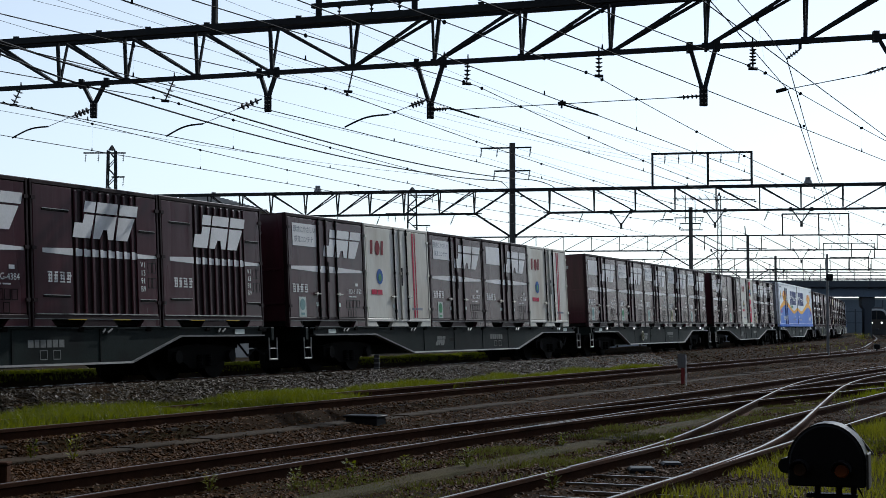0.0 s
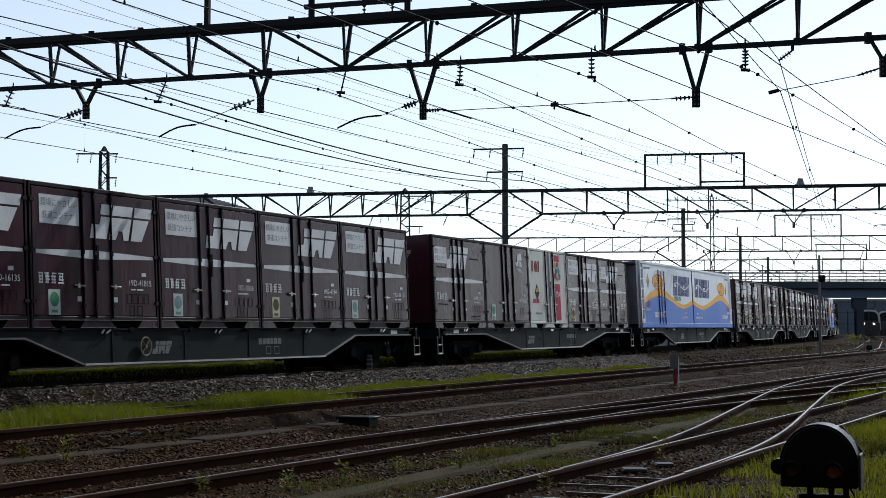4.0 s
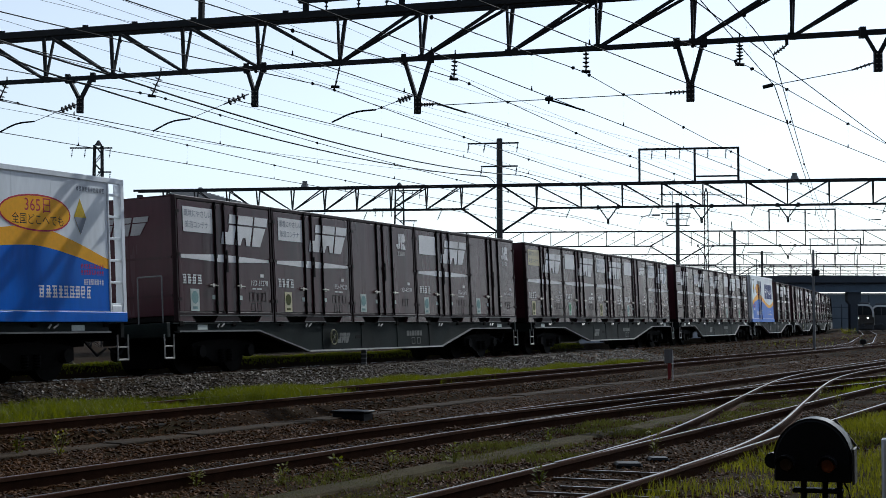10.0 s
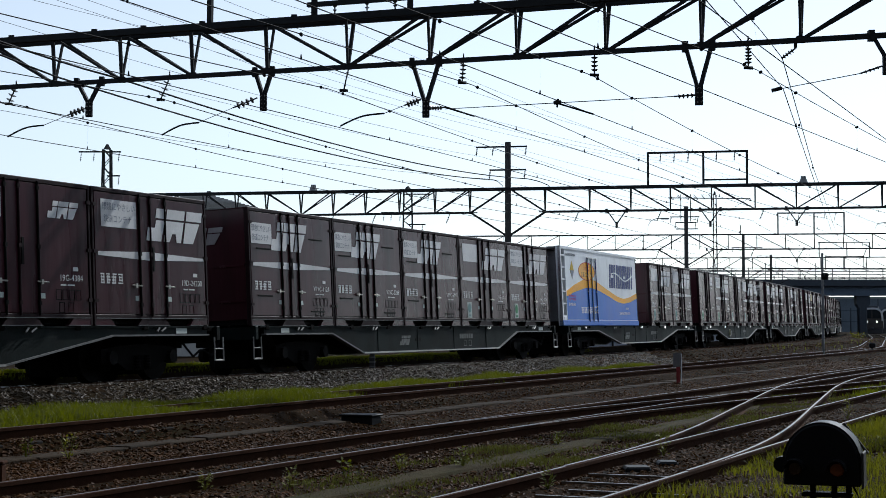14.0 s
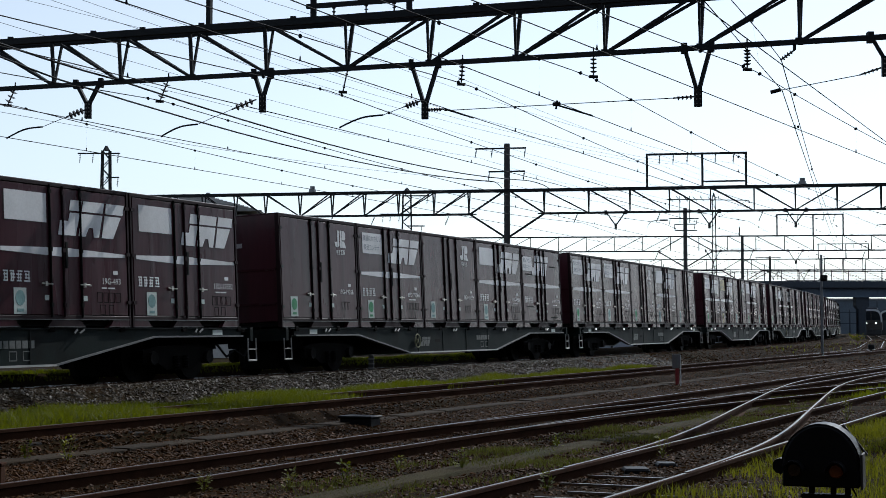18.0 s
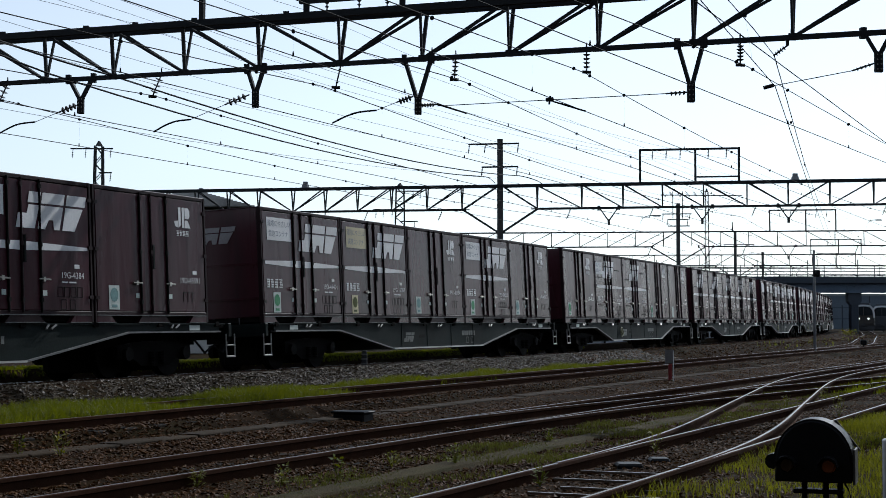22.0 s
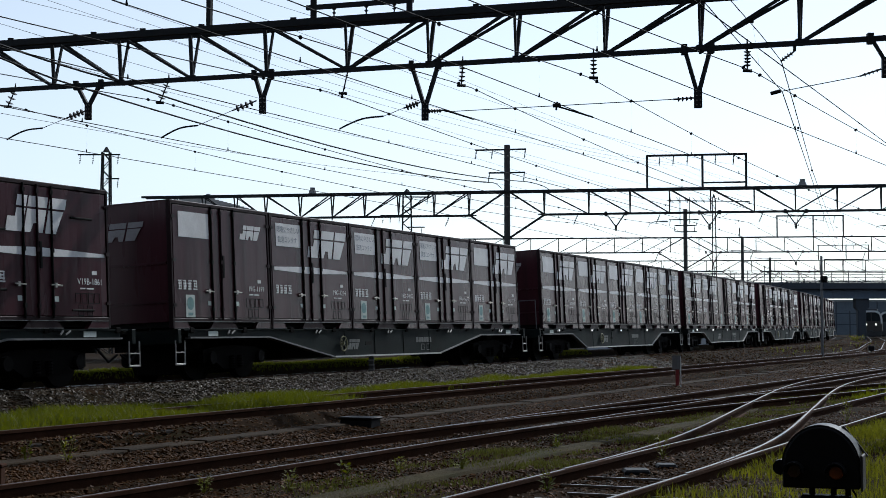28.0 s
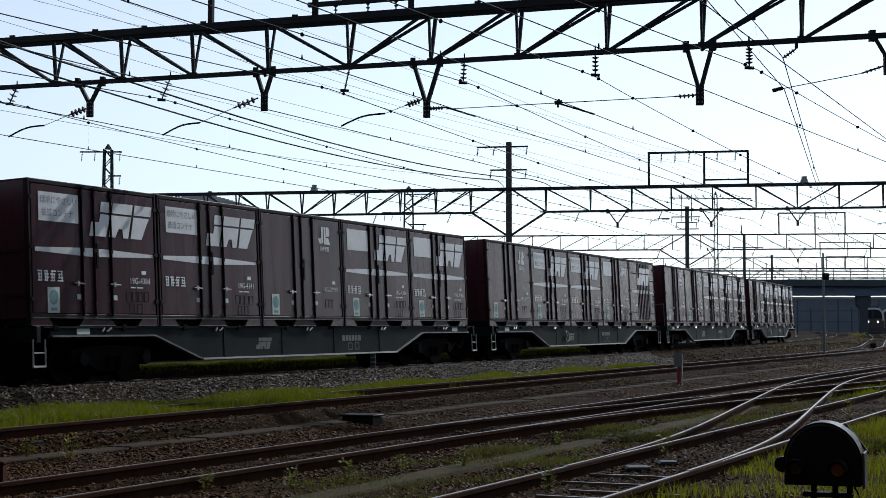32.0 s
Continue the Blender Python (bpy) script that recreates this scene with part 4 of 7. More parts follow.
def container_shell(root, paint, frame_paint, seams, doors=True):
    """The body, frame and side doors that all twelve-foot containers share."""
    S = side()
    part("body", box(B(), (-CL / 2 + 0.02, -CW / 2 + 0.02, 0.13), (CL / 2 - 0.02, CW / 2 - 0.035, CH - 0.02), 0.01), paint, root)
    part("roof", box(B(), (-CL / 2 + 0.01, -CW / 2 + 0.01, CH - 0.02), (CL / 2 - 0.01, CW / 2 - 0.01, CH), 0.006), paint, root)
    for sx in (-1, 1):
        for sy in (-1, 1):
            bm = box(B(), (sx * CL / 2, sy * CW / 2, 0.0), (sx * (CL / 2 - 0.055), sy * (CW / 2 - 0.1), CH - 0.004), 0.006)
            for v in (0.42, 1.3, 2.15) if sy > 0 else ():
                box(bm, (sx * (CL / 2 - 0.01), CW / 2 - 0.03, v), (sx * (CL / 2 - 0.12), CW / 2 + 0.022, v + 0.06))
            part("corner_post", bm, frame_paint, root)
    part("top_rail", box(B(), (-CL / 2 + 0.055, CW / 2 - 0.05, CH - 0.075), (CL / 2 - 0.055, CW / 2 - 0.004, CH - 0.006), 0.006), frame_paint, root)
    part("bottom_rail", box(B(), (-CL / 2 + 0.055, CW / 2 - 0.06, 0.13), (CL / 2 - 0.055, CW / 2 - 0.002, 0.2), 0.006), frame_paint, root)
    # feet and dark fork pockets between them
    for a, b in ((0.05, 0.62), (1.32, 2.36), (3.05, 3.66)):
        bm = prism(B(), [(a, 0.0), (b, 0.0), (b - (0.14 if b < 3.5 else 0), 0.13), (a + (0.14 if a > 0.1 else 0), 0.13)], S, -0.1, -0.006)
        part("foot", bm, frame_paint if 1.0 < a < 2 else paint, root)
    # lighter strips stand in for sunlight on the ledge and foot edges
    bm = box(B(), tuple(S(CL - 0.06, 0.128, -0.012)), tuple(S(0.06, 0.14, 0.004)))
    for a, b in ((0.05, 0.62), (1.32, 2.36), (3.05, 3.66)):
        box(bm, tuple(S(b, 0.0, -0.012)), tuple(S(a, 0.012, 0.002)))
    part("worn_edge", bm, WAGON_LIP, root, "pale strips painted as sunlit ledge and foot edges")
    # one black box fills the pockets in place of their shade
    part("fork_pocket", box(B(), (-CL / 2 + 0.06, -CW / 2 + 0.1, 0.03), (CL / 2 - 0.06, CW / 2 - 0.14, 0.129)), GAP, root, "black filler painted as the shade in the fork pockets")
    if not doors:
        return S
    # door leaves between the seams
    edges = [0.075] + seams + [CL - 0.075]
    for a, b in zip(edges, edges[1:]):
        part("door_leaf", box(B(), tuple(S(b - 0.012, 0.215, -0.04)), tuple(S(a + 0.012, CH - 0.09, -0.008)), 0.005), paint, root)
    part("seam", box(B(), tuple(S(CL - 0.06, 0.21, -0.036)), tuple(S(0.06, CH - 0.08, -0.026))), GAP, root, "dark rubber door seals")
    for i, u in enumerate(seams):
        bm = rod(B(), S(u, 0.17, 0.012), S(u, CH - 0.05, 0.012), 0.02, 6)
        for v in (0.35, 1.3, 2.3):
            box(bm, tuple(S(u + 0.035, v, -0.006)), tuple(S(u - 0.035, v + 0.07, 0.03)))
        part("lock_rod", bm, GAP if i % 2 == 0 else frame_paint, root)
    part("lock_box", box(B(), tuple(S(seams[1] + 0.1, 1.02, -0.006)), tuple(S(seams[1] + 0.03, 1.48, 0.03)), 0.008), GAP, root)
    for u in (seams[0] - 0.12, seams[-1] + 0.1):
        bm = rod(B(), S(u - 0.17, 0.745, 0.03), S(u + 0.13, 0.735, 0.03), 0.015, 6)
        box(bm, tuple(S(u - 0.02, 0.7, 0.0)), tuple(S(u - 0.08, 0.78, 0.045)))
        part("door_handle", bm, CHROME, root, "bright steel door handle")
        part("tag", prism(B(), rect(u - 0.05, 0.46, u + 0.06, 0.55), S, -0.004, 0.0), PALE_MARK, root)
    # end wall: two shallow stiffeners
    F = front()
    bm = B()
    for v in (0.5, 1.25):
        box(bm, tuple(F(0.12, v, -0.02)), tuple(F(CW - 0.12, v + 0.05, 0.0)))
    part("end_stiffener", bm, paint, root)
    return S


def data_marks(root, S, serial, d=-0.004):
    bm = B()
    blocks(bm, S, 0.2, 0.76, (0.14, 0.14), 0.185, d, 0.03, 11)
    blocks(bm, S, 0.54, 0.76, (0.16, 0.16), 0.185, d, 0.03, 4)
    marks(root, bm, WHITE, "small white company lettering in plain bars")
    ob = side_text(root, "serial_number", serial, 0.16, 3.14, 0.82, WHITE, d + 0.005) if serial else None
    marks(root, bars(B(), S, 2.85, 0.69, (0.15, 0.2), 0.025, d, 0.04), WHITE)
    part("tag", prism(B(), rect(3.2, 0.95, 3.34, 1.02), S, d, d + 0.004), WHITE, root)
    bm = B()
    for u, v in ((2.72, 0.44), (2.9, 0.44), (3.08, 0.44), (3.26, 0.44), (2.8, 0.22), (3.05, 0.22)):
        for a in (rect(u, v, u + 0.15, v + 0.012), rect(u, v + 0.17, u + 0.15, v + 0.182), rect(u, v, u + 0.012, v + 0.182), rect(u + 0.138, v, u + 0.15, v + 0.182)):
            prism(bm, a, S, d, d + 0.003)
    part("stencil_outline", bm, GAP, root)["kind"] = "stuff"
    return ob


SLOGAN = ("環境にやさしい", "鉄道コンテナ")


def slogan_panel(root, S, u, v, w, h, kind, d=-0.004):
    """A white panel: lettered, blank, or aged to cream."""
    p = part("slogan_panel", prism(B(), rect(u, v, u + w, v + h), S, d, d + 0.005), CREAM if kind == "cream" else WHITE, root,
             "blank white panel" if kind == "blank" else "white panel with blue-grey lettering")
    if kind == "blank":
        return
    for i, line in enumerate(SLOGAN):
        side_text(p, "lettering", line, 0.155, u + w / 2 - (0.0 if i == 0 else 0.04), v + h * (0.72 if i == 0 else 0.28), BLUEGREY_INK, d + 0.009, sx=w / 1.16)


def stripe(root, S, breaks, v=1.3, d=-0.004):
    m = CL * 0.47
    for a, b in breaks:
        bm = B()
        t0 = 0.03 + 0.05 * (1 - abs(a - m) / m)
        t1 = 0.03 + 0.05 * (1 - abs(b - m) / m)
        prism(bm, [(a, v - t0), (b, v - t1), (b, v + t1), (a, v + t0)], S, d, d + 0.004)
        part("stripe", bm, WHITE, root, "tapering white stripe")


def end_mark(root, big=True):
    F = front()
    if big:
        part("end_mark", freight_mark(B(), F, 0.62, 1.75, 1.15, 0.36, 0.0), END_INK, root, "faded company mark on the end wall")
    else:
        part("end_mark", bars(B(), F, 0.9, 1.78, (0.12, 0.1, 0.16, 0.14), 0.1, -0.018), END_INK, root)


def plain_container(panel, eco, small=False):
    root = thing("freight_container", "", "container")
    S = container_shell(root, MAROON, MAROON_DARK, [1.43, 1.78, 2.27])
    if panel:
        slogan_panel(root, S, 0.27, 1.79, 1.08, 0.5, panel)
    bm = freight_mark(B(), S, 2.55, 1.85, 0.8, 0.3, -0.004) if small else freight_mark(B(), S, 1.7, 1.6, 1.78, 0.63, 0.0)
    part("company_mark", bm, WHITE, root, "white slanted company mark in plain blocks")
    if not small:
        stripe(root, S, ((0.16, 1.38), (1.47, 1.74), (1.84, 2.22), (2.32, 3.58)))
    data_marks(root, S, "19G-4384")
    if eco:
        eco_sticker(root, S, 0.46, 0.22, eco, -0.004)
    end_mark(root)
    return root


def newer_container(eco):
    root = thing("freight_container", "", "container")
    S = container_shell(root, MAROON, MAROON_DARK, [1.43, 1.78, 2.3])
    part("company_mark", round_mark(B(), S, 2.6, 1.86, 0.56, 0.4, -0.004), WHITE, root, "white rounded company mark in plain blocks")
    marks(root, blocks(B(), S, 2.68, 1.7, (0.08, 0.09, 0.11, 0.1), 0.1, -0.004, 0.015, 3), WHITE)
    ob = side_text(root, "serial_number", "19D-46099", 0.16, 3.1, 0.82, WHITE, 0.001)
    part("tag", prism(B(), rect(3.2, 0.95, 3.34, 1.02), S, -0.004, 0.0), WHITE, root)
    bm = B()
    for u in (2.85, 3.0, 3.15):
        prism(bm, rect(u, 0.4, u + 0.02, 0.58), S, -0.004, -0.001)
        prism(bm, rect(u, 0.58, u + 0.12, 0.595), S, -0.004, -0.001)
    part("stencil_outline", bm, GAP, root)["kind"] = "stuff"
    eco_sticker(root, S, 0.42, 0.24, eco, -0.004)
    end_mark(root, False)
    return root


def vented_container(panel):
    root = thing("freight_container", "", "container")
    S = container_shell(root, MAROON, MAROON_DARK, [1.36, 1.72, 2.1])
    if panel:
        slogan_panel(root, S, 0.1, 1.74, 0.86, 0.44, panel)
    part("company_mark", freight_mark(B(), S, 0.95, 1.62, 1.5, 0.62, 0.0), WHITE, root, "white slanted company mark in plain blocks")
    stripe(root, S, ((0.16, 1.31), (1.4, 1.68), (1.76, 2.06), (2.15, 3.58)))
    for u, v in ((2.62, 1.92), (0.3, 1.62), (2.62, 0.3), (0.3, 0.62)):
        part("vent_slot", box(B(), tuple(S(u + 0.62, v, -0.006)), tuple(S(u, v + 0.035, 0.012)), 0.006), GAP, root)
    data_marks(root, S, "V19C-1124")
    end_mark(root)
    return root


def ribbed_container():
    root = thing("freight_container", "", "container")
    S = container_shell(root, MAROON, MAROON_DARK, [], False)
    for a, b in ((0.075, 1.12), (3.02, CL - 0.075)):
        part("side_panel", box(B(), tuple(S(b, 0.215, -0.04)), tuple(S(a, CH - 0.09, -0.008)), 0.005), MAROON, root)
    # darker maroon puts the shade between the ribs into the backing's colour
    part("rib_backing", box(B(), tuple(S(3.01, 0.215, -0.045)), tuple(S(1.13, CH - 0.09, -0.028)), 0.004), MAROON_DARK, root, "recessed panel behind the ribs, painted darker for its shade")
    for i in range(8):
        u = 1.18 + 0.235 * i
        part("rib", box(B(), tuple(S(u + 0.1, 0.22, -0.03)), tuple(S(u, CH - 0.1, 0.004)), 0.02), MAROON, root)
    part("company_mark", freight_mark(B(), S, 1.16, 1.56, 1.8, 0.66, 0.005), WHITE, root, "white slanted company mark across the ribs")
    stripe(root, S, ((0.3, 1.12), (3.02, 3.62)))
    bm = B()
    for i in range(8):
        u = 1.18 + 0.235 * i
        prism(bm, rect(u + 0.01, 1.23, u + 0.09, 1.37), S, 0.004, 0.008)
        prism(bm, rect(u + 0.105, 1.24, u + 0.23, 1.36), S, -0.028, -0.024)
    part("stripe", bm, WHITE, root)["kind"] = "stuff"
    for u, v in ((0.3, 1.98), (3.08, 1.74), (0.3, 0.5), (3.08, 0.46)):
        part("vent_slot", box(B(), tuple(S(u + (0.72 if u < 1 else 0.5), v, -0.01)), tuple(S(u, v + 0.035, 0.008)), 0.006), GAP, root)
        part("slot_lip", box(B(), tuple(S(u + (0.72 if u < 1 else 0.5), v + 0.036, -0.01)), tuple(S(u, v + 0.046, 0.012))), FLANGE_EDGE, root)
    part("sill_edge", box(B(), tuple(S(CL - 0.1, 0.21, -0.008)), tuple(S(0.1, 0.226, 0.008))), FLANGE_EDGE, root, "bright sill edge")
    for a in (0.95, 2.25):
        part("pocket_edge", box(B(), tuple(S(a + 0.5, 0.118, -0.02)), tuple(S(a, 0.13, 0.006))), YELLOW, root, "yellow fork pocket edge")
    side_text(root, "serial_number", "V1\n13\n91\nB9", 0.15, 3.18, 0.92, WHITE, 0.0)
    bm = B()
    for v in (0.72, 1.0):
        for u in (3.34, 3.48):
            for q in (rect(u, v, u + 0.12, v + 0.012), rect(u, v + 0.18, u + 0.12, v + 0.192), rect(u, v, u + 0.012, v + 0.19), rect(u + 0.108, v, u + 0.12, v + 0.19)):
                prism(bm, q, S, -0.008, -0.005)
    part("stencil_outline", bm, GAP, root)["kind"] = "stuff"
    bm = B()
    blocks(bm, S, 0.42, 0.76, (0.14,), 0.185, -0.008, 0.03, 11)
    blocks(bm, S, 0.59, 0.76, (0.12, 0.15, 0.15), 0.185, -0.008, 0.03, 4)
    marks(root, bm, WHITE, "small white company lettering in plain bars")
    return root


def white_container(kind):
    root = thing("freight_container", "", "container")
    S = container_shell(root, OFFWHITE, OFFWHITE, [1.62, 1.95, 2.35])
    bm = B()
    for i, (w, h) in enumerate(((0.2, 0.36), (0.27, 0.36), (0.24, 0.36))):
        u = 0.28 + 0.29 * i
        if i == 1:
            ring = [(u + 0.13 + 0.13 * math.cos(a), 1.92 + 0.18 * math.sin(a)) for a in np.linspace(0, 2 * math.pi, 12, endpoint=False)]
            prism(bm, ring, S, -0.004, 0.0)
        else:
            prism(bm, slanted(u + 0.02, 1.76, 0.12, 0.34, 0.1), S, -0.004, 0.0)
    part("company_mark", bm, MAROON_INK, root, "dull maroon company mark in plain blocks")
    if kind == "pink":
        bm = prism(B(), [(0.5, 1.1), (0.72, 0.85), (0.94, 1.1), (0.72, 1.38)], S, -0.004, 0.0)
        part("hazard_diamond", bm, SIGNAL_BLACK, root)
        part("hazard_corner", prism(B(), [(0.58, 1.12), (0.86, 1.12), (0.72, 1.3)], S, 0.0, 0.004), YELLOW, root)
        part("colour_panel", prism(B(), rect(2.55, 0.25, 3.05, 1.42), S, -0.004, 0.0), RED_INK, root, "red vertical panel")
        part("colour_panel", prism(B(), rect(2.55, 2.16, 3.05, 2.36), S, -0.004, 0.0), RED_INK, root)
        for i, (a, b, m) in enumerate(((2.62, 2.02, YELLOW), (2.86, 2.06, RED_INK), (2.72, 1.84, BLUE_INK), (2.98, 1.86, GREEN_MARK), (2.6, 1.68, RED_INK), (2.84, 1.64, YELLOW), (3.04, 1.68, BLUE_INK))):
            part("colour_dot", prism(B(), [(a + 0.1 * math.cos(k), b + 0.1 * math.sin(k)) for k in np.linspace(0, 2 * math.pi, 12, endpoint=False)], S, -0.004, 0.0005 * i), m, root)
        side_text(root, "lettering", "19A", 0.26, 2.8, 1.08, WHITE, 0.004)
    else:
        ring = [(0.78 + 0.17 * math.cos(a), 1.22 + 0.19 * math.sin(a)) for a in np.linspace(0, 2 * math.pi, 14, endpoint=False)]
        part("round_emblem", prism(B(), ring, S, -0.004, 0.0), BLUE_INK, root, "round blue emblem")
        part("round_emblem", prism(B(), [(0.78 + (a - 0.78) * 0.5, 1.2 + (b - 1.22) * 0.5) for a, b in ring], S, 0.0, 0.004), GREEN_MARK, root)
        part("stripe", prism(B(), rect(2.72, 0.22, 2.8, 2.38), S, -0.004, 0.0), RED_INK, root, "thin red stripe")
        part("stripe", prism(B(), rect(2.88, 0.22, 2.92, 2.38), S, -0.004, 0.0), RED_INK, root)
    marks(root, bars(B(), S, 0.3, 0.78, (0.3, 0.26), 0.12, -0.004), RED_INK)
    marks(root, bars(B(), S, 2.6 if kind != "pink" else 0.5, 0.42, (0.2, 0.16, 0.2), 0.06, -0.004), BLUEGREY_INK)
    return root


RL, RW, RH = 9.41, 2.49, 2.62
BAY = 0.5                         # depth of the end bay that holds the ladder


def reefer_container(unit_front, slogan=False):
    """A thirty-one-foot refrigerated container: white over a wavy orange band over blue."""
    root = thing("refrigerated_container", "", "container")
    level = side(RL, RW)
    ends = ([0, 5.0, RL], [BAY, 5.0 + 0.5 * BAY, RL]) if unit_front else ([0, 7.4, RL], [0, 7.4, RL - BAY])
    S = lambda u, v, d: level(float(np.interp(u, *ends)), v, d)      # the painted side stops short of the ladder bay
    part("body", box(B(), (-RL / 2 + (0.06 if unit_front else BAY), -RW / 2, 0.16), (RL / 2 - (BAY if unit_front else 0.06), RW / 2 - 0.012, RH), 0.015), REEFER_WHITE, root)
    n = 60
    us = np.linspace(0.02 if unit_front else 0.1, RL - (0.1 if unit_front else 0.02), n)
    if unit_front:
        wave = np.interp(us, [0, 0.9, 2.63, 3.8, 5.2, 6.3, 7.3, 8.4, 9.4], [0.94, 1.12, 1.32, 1.25, 1.06, 0.88, 0.8, 0.88, 1.05])
        thick = np.interp(us, [0, 2.6, 5, 7.3, 9.4], [0.18, 0.34, 0.22, 0.18, 0.2])
    else:
        wave = np.interp(us, [0, 1.0, 2.2, 3.2, 4.4, 5.7, 6.85, 8.4, 9.4], [1.05, 0.88, 0.8, 0.88, 1.06, 1.25, 1.32, 1.12, 0.94])
        thick = np.interp(us, [0, 2.2, 4.4, 6.8, 9.4], [0.2, 0.18, 0.22, 0.34, 0.18])
    ker = np.hanning(9) / np.hanning(9).sum()
    wave = np.convolve(np.pad(wave, 4, mode="edge"), ker, "valid")
    low, high = B(), B()
    prism(low, [(us[0], 0.2), (us[-1], 0.2)] + [(u, w) for u, w in zip(us[::-1], wave[::-1])], S, -0.012, -0.006)
    prism(high, [(u, w) for u, w in zip(us, wave)] + [(u, w + t) for u, w, t in zip(us[::-1], wave[::-1], thick[::-1])], S, -0.012, -0.006)
    part("blue_field", low, REEFER_BLUE, root, "blue lower side")
    part("orange_wave", high, REEFER_ORANGE, root, "orange wavy band")
    part("bottom_rail", box(B(), (-RL / 2, RW / 2 - 0.12, 0.0), (RL / 2, RW / 2 + 0.012, 0.18), 0.008), REEFER_BLUE, root)
    part("bottom_rail", box(B(), (-RL / 2, -RW / 2, 0.0), (RL / 2, -RW / 2 + 0.12, 0.18), 0.008), REEFER_BLUE, root)
    part("top_rail", box(B(), (-RL / 2, RW / 2 - 0.06, RH - 0.09), (RL / 2, RW / 2 + 0.01, RH + 0.01), 0.008), REEFER_WHITE, root)
    part("underframe", box(B(), (-RL / 2 + 0.1, -RW / 2 + 0.14, 0.02), (RL / 2 - 0.1, RW / 2 - 0.14, 0.15)), UNDER, root)
    # posts away from the ladder are black, painting the dark gap between containers
    for sx in (-1, 1):
        for sy in (-1, 1):
            part("corner_post", box(B(), (sx * RL / 2, sy * RW / 2, 0.0), (sx * (RL / 2 - 0.06), sy * (RW / 2 - 0.1), RH + 0.005), 0.008), ALUMINIUM if (sx > 0) == unit_front else GAP, root)
    for i in range(1, 9):
        u = RL * i / 9
        part("panel_joint", box(B(), tuple(S(u + 0.012, 0.2, -0.013)), tuple(S(u - 0.012, RH - 0.1, -0.0105))), REEFER_WHITE, root)
    # name in slanted navy blocks with a white swoosh
    u0, v0, h = (5.42, 1.36, 0.88) if unit_front else (0.5, 1.36, 0.88)
    bm = B()
    k = 0.16
    x = u0
    for w, slot in ((0.56, 0), (0.5, 1), (0.53, 2), (0.48, 0), (0.43, 2), (0.48, 1)):
        S2 = lambda a, b: (x + a * w + k * h * b, v0 + h * b)
        Q = lambda a, b, c, d: [S2(a, b), S2(c, b), S2(c, d), S2(a, d)]
        if slot == 0:
            ps = [Q(0, 0, 0.34, 0.97), Q(0.44, 0, 1, 0.42), Q(0.44, 0.54, 1, 0.97)]
        elif slot == 1:
            ps = [Q(0, 0, 0.36, 0.97), Q(0.64, 0, 1, 0.97)]
        else:
            ps = [[S2(0, 0), S2(0.62, 0), S2(0.3, 0.97), S2(0, 0.97)], [S2(0.74, 0), S2(1, 0), S2(1, 0.97), S2(0.44, 0.97)]]
        bm = B()
        for pp in ps:
            prism(bm, pp, S, -0.012, -0.0055)
        part("name_block", bm, REEFER_NAVY, root, "big slanted navy block")
        x += w + 0.06
    bm = B()
    sw = [(u0 + 0.3 + 3.0 * a, v0 + 0.42 + 0.13 * math.sin(2 * math.pi * a + 0.6)) for a in np.linspace(0, 1, 14)]
    prism(bm, [(a, b - 0.02) for a, b in sw] + [(a, b + 0.025) for a, b in sw[::-1]], S, -0.012, -0.004)
    part("swoosh", bm, REEFER_WHITE, root)
    # oval badge
    cu, cv = (2.55, 1.86) if unit_front else (6.95, 1.86)
    ring = [(cu + 0.98 * math.cos(a), cv + 0.29 * math.sin(a)) for a in np.linspace(0, 2 * math.pi, 24, endpoint=False)]
    rim = [(cu + (a - cu) * 1.04, cv + (b - cv) * 1.1) for a, b in ring]
    part("badge_rim", prism(B(), rim, S, -0.0055, -0.0045), RED_INK, root, "thin red badge rim")
    oval = part("oval_badge", prism(B(), ring, S, -0.0055, -0.0035), REEFER_ORANGE, root, "orange oval badge with red rim")
    tu = float(np.interp(cu, *ends))
    side_text(oval, "lettering", "365日", 0.3, tu, cv + 0.12, RED_INK, -0.003, RL, RW)
    side_text(oval, "lettering", "全国どこへでも", 0.2, tu, cv - 0.13, SIGNAL_BLACK, -0.003, RL, RW)
    # hazard diamond
    du = 0.55 if unit_front else RL - 1.3
    d1 = part("hazard_diamond", prism(B(), [(du, 1.85), (du + 0.23, 1.55), (du + 0.46, 1.85), (du + 0.23, 2.18)], S, -0.012, -0.007), YELLOW, root, "yellow and grey hazard diamond")
    part("diamond_half", prism(B(), [(du, 1.85), (du + 0.23, 1.55), (du + 0.46, 1.85)], S, -0.007, -0.004), BLUEGREY_INK, d1)
    # lettering too small to copy
    t0 = (1.7, 0.42) if unit_front else (RL - 2.5, 0.42)
    marks(root, blocks(B(), S, t0[0], t0[1], (0.16, 0.16, 0.16, 0.16, 0.2, 0.2, 0.18, 0.2, 0.18), 0.21, -0.008, 0.02, 7), WHITE)
    marks(root, blocks(B(), S, 7.6 if unit_front else 0.75, 0.58, (0.09, 0.09, 0.09, 0.09), 0.09, -0.008, 0.015, 2), WHITE)
    marks(root, blocks(B(), S, 6.7 if unit_front else 0.5, 0.4, (0.08, 0.08, 0.08, 0.08, 0.08, 0.02, 0.1, 0.1, 0.1, 0.1, 0.1, 0.1, 0.1, 0.1), 0.09, -0.008, 0.02, 5), WHITE)
